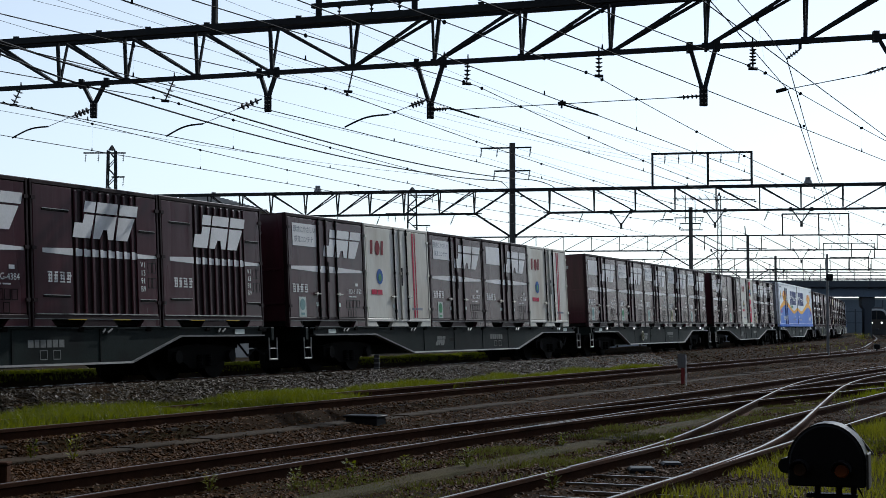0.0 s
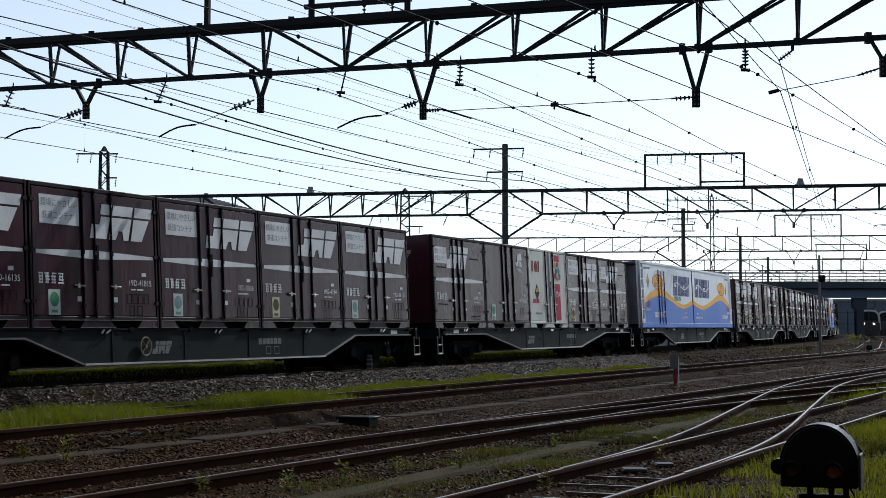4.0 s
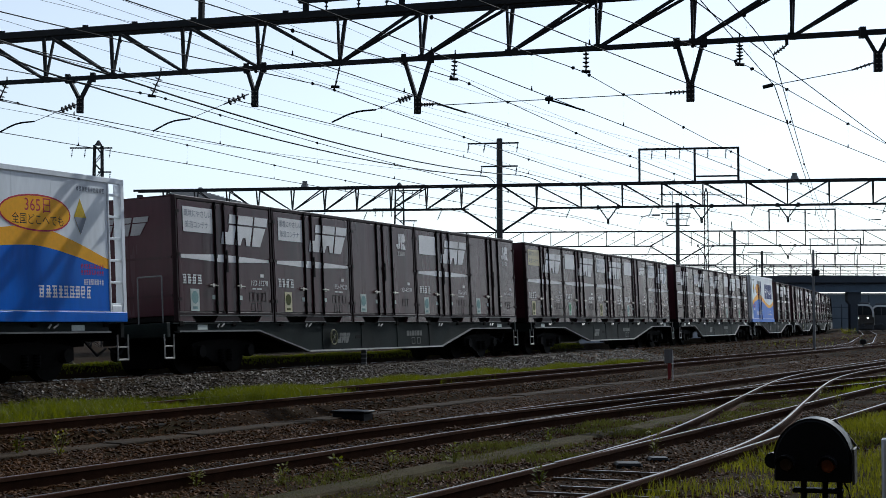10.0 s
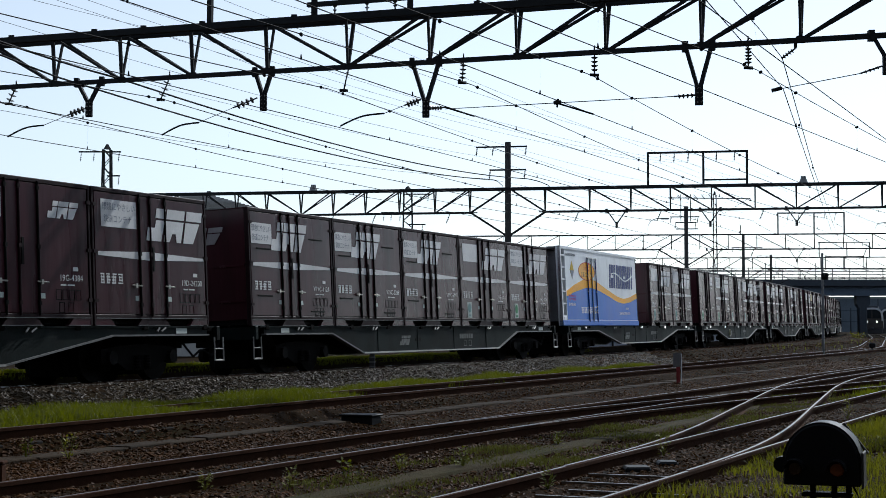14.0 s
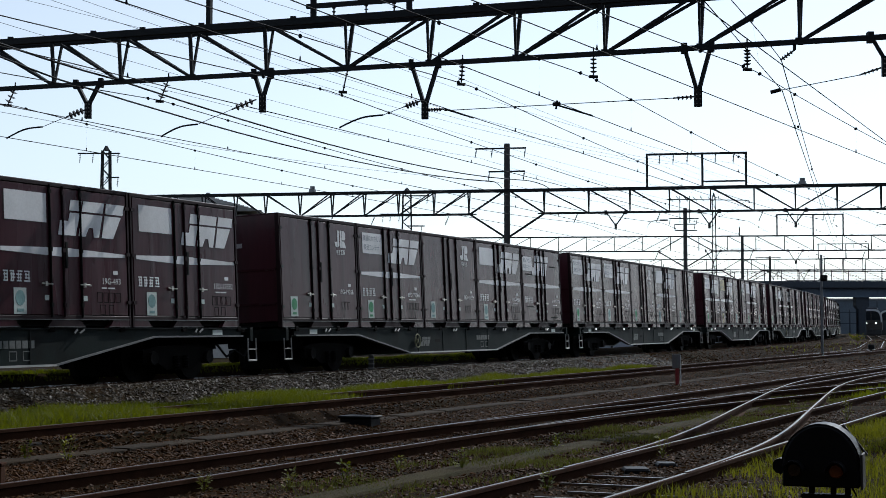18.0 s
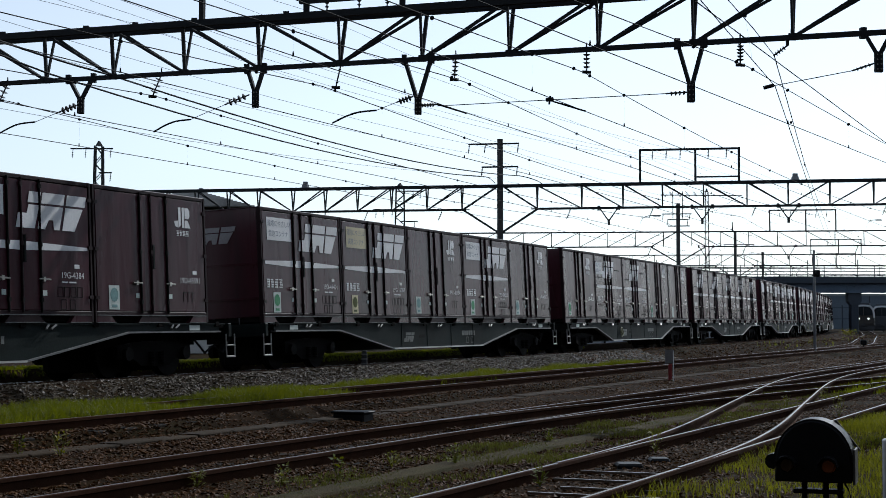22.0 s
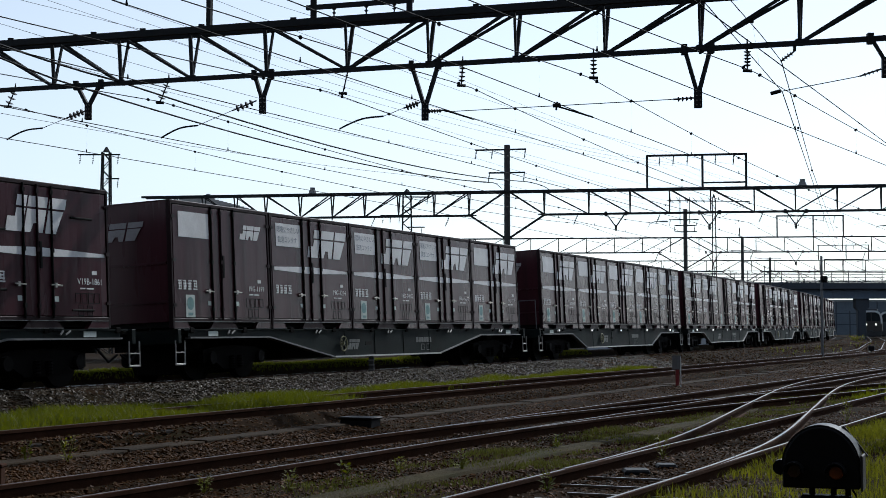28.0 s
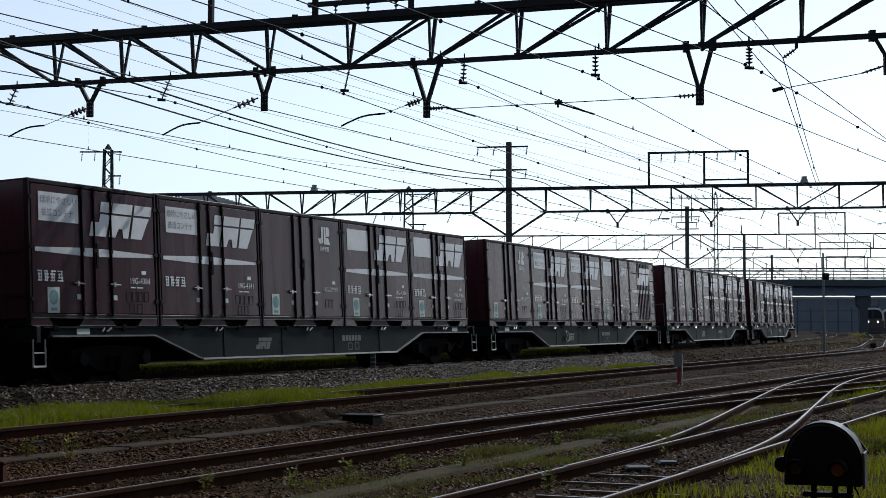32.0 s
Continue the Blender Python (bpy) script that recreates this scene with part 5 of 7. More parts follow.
    marks(root, blocks(B(), S, 0.25 if unit_front else RL - 1.0, 0.66, (0.07, 0.07, 0.07, 0.07, 0.04, 0.07, 0.07, 0.07, 0.07), 0.1, -0.008, 0.02, 8), WHITE)
    marks(root, blocks(blocks(B(), S, 0.25 if unit_front else RL - 1.1, 0.84, (0.08,) * 9, 0.08, -0.008, 0.02, 3), S, 0.25 if unit_front else RL - 1.1, 0.95, (0.08,) * 9, 0.08, -0.008, 0.02, 6), RED_INK)
    marks(root, blocks(B(), S, 0.15 if unit_front else RL - 1.2, 2.33, (0.09,) * 10, 0.08, -0.008, 0.02, 4), BLUEGREY_INK)
    if unit_front:
        if slogan:
            marks(root, blocks(B(), S, 5.5, 1.15, (0.16, 0.14, 0.17, 0.14, 0.16, 0.14, 0.15, 0.14), 0.18, -0.008, 0.03, 9), GREEN_MARK)
        # side door
        for u in (2.62, 3.14, 3.66):
            part("lock_rod", rod(B(), S(u, 0.12, 0.012), S(u, RH - 0.28, 0.012), 0.018, 6), ALUMINIUM if u == 3.14 else REEFER_NAVY, root)
            for v in (0.5, 1.15, 1.7, 2.2):
                part("rod_bracket", box(B(), tuple(S(u + 0.06, v, -0.01)), tuple(S(u - 0.06, v + 0.05, 0.02)), 0.006), ALUMINIUM, root)
        part("door_header", box(B(), tuple(S(3.72, RH - 0.3, -0.01)), tuple(S(2.56, RH - 0.26, 0.02))), ALUMINIUM, root)
        part("door_handle", rod(B(), S(3.25, 0.62, 0.035), S(3.62, 0.66, 0.035), 0.018, 6), CHROME, root)
        part("door_handle", rod(B(), S(3.25, 0.48, 0.035), S(3.62, 0.44, 0.035), 0.018, 6), CHROME, root)
        # refrigeration unit on the leading end
        F = front(RL, RW)
        part("unit_casing", box(B(), tuple(F(0.08, 0.15, -BAY)), tuple(F(RW - 0.62, RH - 0.08, -0.1)), 0.03), UNIT_GREY, root, "grey refrigeration unit casing")
        part("unit_side", box(B(), tuple(F(RW - 0.62, 0.15, -BAY)), tuple(F(RW - 0.12, RH - 0.12, -BAY + 0.12)), 0.02), UNIT_GREY, root)
        part("unit_roof", box(B(), tuple(F(0.05, RH - 0.08, -BAY)), tuple(F(RW - 0.1, RH, -0.02)), 0.015), UNIT_GREY, root)
        part("unit_grille", box(B(), tuple(F(0.2, 1.5, -0.1)), tuple(F(RW - 1.05, RH - 0.22, -0.085)), 0.01), GAP, root, "black intake grille")
        part("unit_hatch", box(B(), tuple(F(RW - 0.95, 0.72, -0.1)), tuple(F(RW - 0.7, 1.45, -0.08)), 0.05), GAP, root, "black oblong hatch")
        part("unit_panel", box(B(), tuple(F(0.9, 1.15, -0.1)), tuple(F(1.3, 1.42, -0.08)), 0.02), GAP, root, "dark control panel")
        part("unit_panel", box(B(), tuple(F(0.25, 0.4, -0.1)), tuple(F(0.85, 1.36, -0.085)), 0.02), UNIT_GREY, root)
        bm = B()
        for u in (RW - 1.5, RW - 1.15):
            pts = bezier(F(u, 0.1, 0.1), F(u, 1.0, 0.1), F(u, 0.95, 0.1), F(u - 0.25, 0.95, 0.1), 8)
            wire_mesh(bm, [tuple(q) for q in pts], 0.018, 6)
        part("grab_rail", bm, UNIT_GREY, root, "bent grey grab rails")
    # the ladder in its bay, flush with the painted side
    out = RL / 2 if unit_front else -RL / 2
    inn = out - math.copysign(BAY, out)
    part("end_post", box(B(), (out, RW / 2 - 0.16, 0.0), (out - math.copysign(0.11, out), RW / 2 + 0.008, RH + 0.008), 0.01), REEFER_WHITE, root, "white end frame post")
    part("ladder_rail", box(B(), (inn, RW / 2 - 0.06, 0.1), (inn + math.copysign(0.04, out), RW / 2 + 0.006, RH), 0.005), REEFER_WHITE, root)
    for i in range(6):
        v = 0.3 + 0.4 * i
        part("ladder_rung", box(B(), (out - math.copysign(0.1, out), RW / 2 - 0.05, v), (inn, RW / 2 - 0.005, v + 0.045), 0.004), REEFER_WHITE, root)
    part("bay_back", box(B(), (out - math.copysign(0.1, out), RW / 2 - 0.62, 0.1), (inn, RW / 2 - 0.58, RH - 0.05)), UNIT_GREY, root)
    part("lock_box", box(B(), (out - math.copysign(0.14, out), RW / 2 - 0.1, 0.12), (inn + math.copysign(0.06, out), RW / 2 + 0.004, 0.3), 0.01), REEFER_WHITE, root, "white lock box under the ladder")
    return root


# ---- wagon ----
def wheel_mesh():
    bm = B()
    bmesh.ops.create_cone(bm, cap_ends=True, segments=24, radius1=0.43, radius2=0.43, depth=0.12, matrix=Matrix.Translation((0, 0.555, 0)) @ Matrix.Rotation(math.pi / 2, 4, "X"))
    bmesh.ops.create_cone(bm, cap_ends=True, segments=24, radius1=0.455, radius2=0.455, depth=0.03, matrix=Matrix.Translation((0, 0.48, 0)) @ Matrix.Rotation(math.pi / 2, 4, "X"))
    bmesh.ops.create_cone(bm, cap_ends=True, segments=24, radius1=0.43, radius2=0.43, depth=0.12, matrix=Matrix.Translation((0, -0.555, 0)) @ Matrix.Rotation(math.pi / 2, 4, "X"))
    bmesh.ops.create_cone(bm, cap_ends=True, segments=24, radius1=0.455, radius2=0.455, depth=0.03, matrix=Matrix.Translation((0, -0.48, 0)) @ Matrix.Rotation(math.pi / 2, 4, "X"))
    bmesh.ops.create_cone(bm, cap_ends=True, segments=10, radius1=0.075, radius2=0.075, depth=1.75, matrix=Matrix.Rotation(math.pi / 2, 4, "X"))
    for i in range(5):
        a = 2 * math.pi * i / 5
        box(bm, (0.2 * math.cos(a) - 0.04, 0.61, 0.2 * math.sin(a) - 0.04), (0.2 * math.cos(a) + 0.04, 0.622, 0.2 * math.sin(a) + 0.04))
    return bm




def flat_wagon(flat, top):
    """A bogie container wagon: side sills bellied from top to flat (half lengths), deck, bogies, end gear."""
    root = thing("container_wagon", "grey-green bogie container wagon with fish-bellied side sills", "freight wagon", group="wagons of the train")
    for sy in (1, -1):
        to3 = lambda u, v, d: Vector((u, sy * (1.16 + d), v))
        web = [(-9.1, 0.98), (9.1, 0.98), (9.1, 0.83), (top, 0.83), (flat, 0.36), (-flat, 0.36), (-top, 0.83), (-9.1, 0.83)]
        part("side_sill", prism(B(), web, to3, -0.03, 0.0), WAGON, root)
        lip = B()
        low = [(9.1, 0.83), (top, 0.83), (flat, 0.36), (-flat, 0.36), (-top, 0.83), (-9.1, 0.83)]
        for a, b in zip(low, low[1:]):
            beam(lip, to3(a[0], a[1], -0.01), to3(b[0], b[1], -0.01), 0.13, 0.03)
        part("lower_flange", lip, WAGON_LIP, root)
        # pale strip that paints the sun's highlight along the lower flange
        part("flange_edge", beam(B(), to3(-flat, 0.362, 0.045), to3(flat, 0.362, 0.045), 0.04, 0.036), FLANGE_EDGE, root, "pale flange edge strip painted as a sun highlight")
        part("upper_flange", box(B(), (-9.3, sy * 1.05, 0.975), (9.3, sy * 1.19, 1.0)), WAGON, root)
        for u in (-0.8 * flat, -0.27 * flat, 0.27 * flat, 0.8 * flat):
            part("web_stiffener", box(B(), (u - 0.02, sy * 1.155, 0.38), (u + 0.02, sy * 1.172, 0.97)), WAGON, root)
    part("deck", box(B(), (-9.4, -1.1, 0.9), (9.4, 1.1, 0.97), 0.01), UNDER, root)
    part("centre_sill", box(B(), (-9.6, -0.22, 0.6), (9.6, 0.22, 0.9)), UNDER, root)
    for sx in (1, -1):
        part("end_beam", box(B(), (sx * 9.4, -1.2, 0.72), (sx * 9.52, 1.2, 1.0), 0.01), WAGON, root)
        bm = box(B(), (sx * 9.5, -0.12, 0.75), (sx * 10.05, 0.12, 0.95), 0.02)
        box(bm, (sx * 9.95, -0.2, 0.7), (sx * 10.19, 0.2, 1.0), 0.03)
        part("coupler", bm, UNDER, root)
        bm = rod(B(), (sx * 9.5, 0.3, 0.7), (sx * 9.85, 0.32, 0.42), 0.025, 6)
        rod(bm, (sx * 9.85, 0.32, 0.42), (sx * 10.15, 0.3, 0.55), 0.025, 6)
        part("air_hose", bm, CABLE, root)
        for sy in (1, -1):
            bm = B()
            y = sy * 1.2
            rod(bm, (sx * 9.3, y, 0.78), (sx * 9.3, y, 0.32), 0.016, 6)
            rod(bm, (sx * 9.62, y, 0.78), (sx * 9.62, y, 0.32), 0.016, 6)
            rod(bm, (sx * 9.3, y, 0.32), (sx * 9.62, y, 0.32), 0.02, 6)
            rod(bm, (sx * 9.3, y, 0.55), (sx * 9.62, y, 0.55), 0.012, 6)
            part("foot_step", bm, FLANGE_EDGE, root, "pale rod foot step")
        part("data_plate", box(B(), (sx * 8.2 - 0.18, 1.165, 0.86), (sx * 8.2 + 0.18, 1.172, 0.96)), PALE_MARK, root)
    # handrail at the leading corner
    bm = B()
    rod(bm, (9.5, 1.1, 0.95), (9.5, 1.1, 1.9), 0.016, 6)
    rod(bm, (9.5, 1.1, 1.9), (9.5, 0.55, 1.9), 0.016, 6)
    rod(bm, (9.5, 0.55, 1.9), (9.5, 0.55, 0.95), 0.016, 6)
    part("handrail", bm, STEEL_GREY, root)
    # container fastenings along the sill
    for i in range(10):
        u = -9.0 + 2.0 * i
        part("fastening", box(B(), (u - 0.07, 1.0, 0.93), (u + 0.07, 1.2, 1.03), 0.01), UNDER, root)
    for i in range(5):
        u = -7.52 + 3.76 * i
        bm = rod(B(), (u - 0.1, 1.2, 0.97), (u + 0.06, 1.22, 0.9), 0.018, 6)
        rod(bm, (u + 0.1, 1.2, 0.97), (u + 0.2, 1.22, 0.9), 0.018, 6)
        part("lock_lever", bm, WAGON_LIP, root)
    # markings on the web
    to3 = lambda u, v, d: Vector((-u, 1.16 + d, v))
    marks(root, bars(B(), to3, 1.6, 0.66, (0.14, 0.12, 0.14, 0.12, 0.14, 0.14), 0.13, 0.0), SILL_INK, "faded white stencilled marks")
    bm = B()
    for u in (1.9, 2.25):
        for r in (rect(u, 0.45, u + 0.2, 0.465), rect(u, 0.6, u + 0.2, 0.615), rect(u, 0.45, u + 0.015, 0.615), rect(u + 0.185, 0.45, u + 0.2, 0.615)):
            prism(bm, r, to3, 0.0, 0.004)
    part("stencil_outline", bm, SILL_INK, root)["kind"] = "stuff"
    part("company_mark", freight_mark(B(), to3, -2.3, 0.52, 0.62, 0.24, 0.0), SILL_INK, root, "faded company mark on the side sill")
    part("lifting_hole", box(B(), (1.0, 1.158, 0.62), (1.35, 1.164, 0.7)), GAP, root)
    # bogies
    for sx in (1, -1):
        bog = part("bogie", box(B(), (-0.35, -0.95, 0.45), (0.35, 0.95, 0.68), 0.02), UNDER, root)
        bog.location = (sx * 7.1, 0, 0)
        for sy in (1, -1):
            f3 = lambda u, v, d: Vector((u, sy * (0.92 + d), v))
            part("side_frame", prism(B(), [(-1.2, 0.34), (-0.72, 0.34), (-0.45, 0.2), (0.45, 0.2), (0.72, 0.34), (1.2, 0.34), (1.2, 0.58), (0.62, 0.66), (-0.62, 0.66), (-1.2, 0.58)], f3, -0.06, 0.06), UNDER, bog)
            for ax in (-0.95, 0.95):
                part("axle_box", rod(B(), (ax, sy * 0.9, 0.43), (ax, sy * 1.07, 0.43), 0.13, 10), WHEEL_STEEL, bog)
            for u in (-0.16, 0.16):
                bm = B()
                rings = [[bm.verts.new((u + r * math.cos(a), sy * 1.0 + r * math.sin(a), 0.23 + 0.026 * i)) for a in [math.pi * k / 4 for k in range(8)]]
                         for i, r in enumerate([0.055, 0.08] * 5)]
                for p, q in zip(rings, rings[1:]):
                    for k in range(8):
                        bm.faces.new((p[k], p[(k + 1) % 8], q[(k + 1) % 8], q[k]))
                bm.faces.new(rings[0][::-1])
                bm.faces.new(rings[-1])
                part("coil_spring", bm, UNDER, bog)
        # solid filler added to black out the view between the wheels
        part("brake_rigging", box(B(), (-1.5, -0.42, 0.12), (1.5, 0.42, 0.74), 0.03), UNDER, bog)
        for ax in (-0.95, 0.95):
            w = mesh_object("wheelset", wheel_mesh(), WHEEL_STEEL, bog)
            w.location = (ax, 0, 0.43)
    return root


def brake_wheel(root):
    bm = B()
    c = Vector((0.0, 1.22, 0.66))
    n = 18
    pts = [(c.x + 0.17 * math.cos(2 * math.pi * i / n), c.y, c.z + 0.17 * math.sin(2 * math.pi * i / n)) for i in range(n)]
    for a, b in zip(pts, pts[1:] + pts[:1]):
        rod(bm, a, b, 0.016, 6)
    for i in range(4):
        a = math.pi / 4 + math.pi / 2 * i
        rod(bm, c, (c.x + 0.17 * math.cos(a), c.y, c.z + 0.17 * math.sin(a)), 0.012, 5)
    rod(bm, c - Vector((0, 0.08, 0)), c + Vector((0, 0.02, 0)), 0.035, 8)
    w = part("brake_wheel", bm, BRAKE_PAINT, root, "dull yellowish spoked hand brake wheel")
    w.location = (2.6, 0, 0)


# ---- the train, from its front wagon to its last ----
# s: lettered, b: blank, c: cream panel; t, g, y, n: teal, green, yellowed or no sticker; J: newer; V: vented; W: white; R: ribbed; m: small mark; K, L, M: refrigerated
TRAIN = [
    ["sn", "bt", "sn", "R", "R"], ["st", "W", "sg", "bn", "W"], ["bt", "sg", "st", "sy", "st"], ["Vs", "Jg", "Wp", "sy", "Vs"], ["K", "L"],
    ["st", "sy", "Jt", "bt", "Jt"], ["cy", "bg", "sy", "mt", "sn"], ["Vs", "Vs", "Vs", "bt", "sg"], ["M", "bt", "bt"], ["Jg", "sg", "Jt", "bt", "Vs"],
    ["sg", "st", "Jg", "bt", "Jt"], ["sg", "cy", "Jt", "sg", "Jt"], ["Jg", "Vs", "V", "Jg", "Jn"], ["V", "V", "V", "V", "V"], ["mt", "sn", "st", "st", "bt"],
    ["bt", "bt", "bt", "bt", "bn"], ["st", "sn", "Jt", "bt", "bt"], ["Jt", "st", "sn", "mt", "R"], ["Jt", "Jg", "sn", "bt", "sn"], ["Jt", "bt", "sn", "bt", "sn"],
]
SERIALS = {(1, 0): "19D-31150", (1, 2): "19D-3825", (1, 3): "19G-9258", (2, 0): "19D-16135", (2, 1): "19D-41815", (2, 2): "19D-3826", (2, 4): "19D-36121", (3, 3): "19D-32566", (3, 0): "V19C-395", (3, 1): "19D-45631",
           (3, 4): "V19C-4947", (5, 0): "19D-33278", (5, 1): "19D-39225", (5, 2): "19D-45591", (6, 0): "19G-17485", (6, 1): "19G-5831", (6, 2): "19D-3883", (6, 4): "19D-24200",
           (7, 0): "V19C-1124", (7, 1): "V19C-2208", (7, 2): "V19C-6045", (8, 1): "19G-493", (8, 2): "19D-17592", (9, 0): "19G-19356", (9, 1): "19D-35866", (9, 2): "19D-46099",
           (9, 4): "V19C-1478", (10, 0): "19D-33806", (10, 1): "19D-35411", (10, 2): "19D-49768", (11, 0): "19D-41401", (11, 1): "19G-16707", (11, 2): "19D-43434", (11, 3): "19D-34513",
           (12, 0): "19D-44360", (12, 1): "V19C-359", (12, 2): "V19B-2470", (12, 3): "19D-43731", (12, 4): "19D-46343", (13, 0): "V19B-2411", (13, 2): "V19B-2640", (13, 3): "V19B-1930", (13, 4): "V19B-1861", (14, 0): "19G-1199", (14, 1): "19G-2264", (14, 2): "19D-24862", (14, 3): "19G-16670", (14, 4): "19G-5730",
           (15, 0): "19G-5359", (15, 1): "19G-3284", (15, 2): "19G-8932", (15, 3): "19G-3105", (16, 0): "19G-4384", (16, 1): "19G-4141", (16, 2): "19G-20915"}
LABELS = {"s": "maroon steel container with a lettered white panel on a wagon", "b": "maroon steel container with a blank white panel on a wagon", "c": "maroon steel container with an aged cream panel on a wagon",
          "J": "plain maroon steel container with a small white mark on a wagon", "V": "vented maroon steel container with a white stripe on a wagon", "W": "weathered off-white container with a red mark on a wagon",
          "R": "ribbed maroon steel container on a wagon", "m": "maroon container with a blank panel and small white mark", "K": "white and blue refrigerated container with an orange wave", "L": "white and blue refrigerated container with an orange wave",
          "M": "white and blue refrigerated container beside two maroon ones"}
ECO = {"t": TEAL, "g": GREEN_MARK, "y": OLIVE_MARK, "n": None}
prototypes = {}
SHIFT = {1: -0.55, 4: 0.4, 5: 0.55, 8: -0.4, 10: -0.47, 13: -0.36, 11: 0.09, 15: 0.55, 18: 0.25}      # how the loads sit on their wagons
train_things = []        # (object, distance behind the reference, lift)


def make_container(code):
    if code not in prototypes:
        k = code[0]
        if k in "sbc":
            ob = plain_container({"s": "slogan", "b": "blank", "c": "cream"}[k], ECO[code[1]])
        elif k == "m":
            ob = plain_container("blank", ECO[code[1]], small=True)
        elif k == "J":
            ob = newer_container(ECO[code[1]] or PALE_MARK)
        elif k == "V":
            ob = vented_container("slogan" if len(code) > 1 else None)
        elif k == "R":
            ob = ribbed_container()
        elif k == "W":
            ob = white_container("pink" if code == "Wp" else "plain")
        else:
            ob = reefer_container(k in "KM", k == "K")
        tagged(ob, LABELS[k], "container", "containers of the train")
        prototypes[code] = ob
        return ob
    return copy_thing(prototypes[code], Matrix.Identity(4))


wagon_types = {"short": flat_wagon(4.45, 6.05), "long": flat_wagon(3.05, 6.0), "middle": flat_wagon(3.8, 6.0)}
BELLY = {n: "long" for n in (3, 6, 8, 9, 10, 11, 13, 14)} | {n: "middle" for n in (1, 4, 5, 12)}
unused = set(wagon_types)
wagons = []
for n, load in enumerate(TRAIN):
    start = 20.4 * (n - 16)
    belly = BELLY.get(n, "short")
    wagon = wagon_types[belly] if belly in unused else copy_thing(wagon_types[belly], Matrix.Identity(4))
    unused.discard(belly)
    wagons.append(wagon)
    train_things.append((wagon, start + 9.6, 0.0))
    lengths = [RL + 0.02 if c in "KLM" else 3.765 for c in load]
    at = start - 0.06 + SHIFT.get(n, 0.0)
    for i, (code, span) in enumerate(zip(load, lengths)):
        if n == 8 and i == 1:
            at = start + 11.1
        ob = make_container(code)
        number = SERIALS.get((n, i))
        for ch in ob.children:
            if number and ch.name.startswith("serial_number"):
                me = text_mesh(number, 0.16).copy()
                me.materials.clear()
                me.materials.append(WHITE)
                ch.data = me
        train_things.append((ob, at + span / 2, 1.01))
        at += span
for n in (0, 2, 5, 9, 12, 14, 15, 17, 19):
    brake_wheel(wagons[n])


# ---- the yard's ground cover ----
def stuff(name, verts, faces, mat, label, category):
    me = bpy.data.meshes.new(name)
    me.from_pydata(verts.tolist(), [], faces.tolist())
    me.materials.append(mat)
    me.update()
    return tagged(new(name, me), label, category, kind="stuff")


def place_many(ss, ws):
    """World places on the ground for arrays of (s, lateral)."""
    x = np.interp(ss, S_GRID, CX) + ws * np.cos(np.interp(ss, S_GRID, TH))
    y = np.interp(ss, S_GRID, CY) - ws * np.sin(np.interp(ss, S_GRID, TH))
    sh = np.where(ss < 60, 0.00055 * np.maximum(0, ss) ** 2, 1.98 + 0.05 * (ss - 60))
    z = np.interp(ws - sh * (ws > 3.2), PW, PZ)
    return x, y, z


def scatter_stones(n, s0, s1, w0, w1, size, seed, keep=None, power=1.0):
    rng = np.random.default_rng(seed)
    ss = s0 + (s1 - s0) * rng.random(n) ** power
    ws = w0 + (w1 - w0) * rng.random(n)
    if keep is not None:
        k = keep(ss, ws, rng)
        ss, ws = ss[k], ws[k]
        n = len(ss)
    x, y, z = place_many(ss, ws)
    base = np.array([(1.1, 0, 0), (0.15, 0.95, 0.1), (-1.0, 0.2, -0.05), (-0.2, -0.95, 0.05), (0.05, 0.1, 0.55), (0, 0, -0.5)])
    tri = np.array([(0, 1, 4), (1, 2, 4), (2, 3, 4), (3, 0, 4), (1, 0, 5), (2, 1, 5), (3, 2, 5), (0, 3, 5)])
    r = size * (0.55 + 0.9 * rng.random(n) ** 2)
    v = base[None] * (1 + 0.22 * rng.standard_normal((n, 6, 3))) + 0.1 * rng.standard_normal((n, 6, 3))
    ang = rng.random(n) * 2 * np.pi
    tip = rng.normal(0, 0.35, n)
    c, s = np.cos(ang), np.sin(ang)
    ct, st = np.cos(tip), np.sin(tip)
    vx = v[..., 0]
    vz = v[..., 2]
    vx, vz = vx * ct[:, None] - vz * st[:, None], vx * st[:, None] + vz * ct[:, None]
    X = vx * c[:, None] - v[..., 1] * s[:, None]
    Y = vx * s[:, None] + v[..., 1] * c[:, None]
    verts = np.stack([X * r[:, None] + x[:, None], Y * r[:, None] + y[:, None], vz * r[:, None] + (z + 0.2 * r)[:, None]], -1).reshape(-1, 3)
    faces = (tri[None] + 6 * np.arange(n)[:, None, None]).reshape(-1, 3)
    return verts, faces


def add_stones(label, *args, mat=STONE, **kw):
    v, f = scatter_stones(*args, **kw)
    return stuff("ballast_stones", v, f, mat, label, "ballast")


add_stones("coarse grey crushed stone on the train track's shoulder", 84000, -6, 34, 1.5, 4.6, 0.034, 1, mat=STONE_GREY, power=1.3)
add_stones("dark crushed stone around the siding track", 97000, -10, 38, 4.6, 9.6, 0.024, 2, power=1.5)
add_stones("dark crushed stone between the yard tracks", 90000, -11.5, 30, 9.0, 15.6, 0.021, 3, keep=lambda s, w, g: (np.abs(w - 10.35 - 0.00055 * np.maximum(0, s) ** 2) > 0.6) | (g.random(len(s)) > 0.35), power=1.4)
add_stones("crushed stone along the farther tracks", 38000, 26, 130, 1.6, 17.0, 0.045, 4, power=1.5)


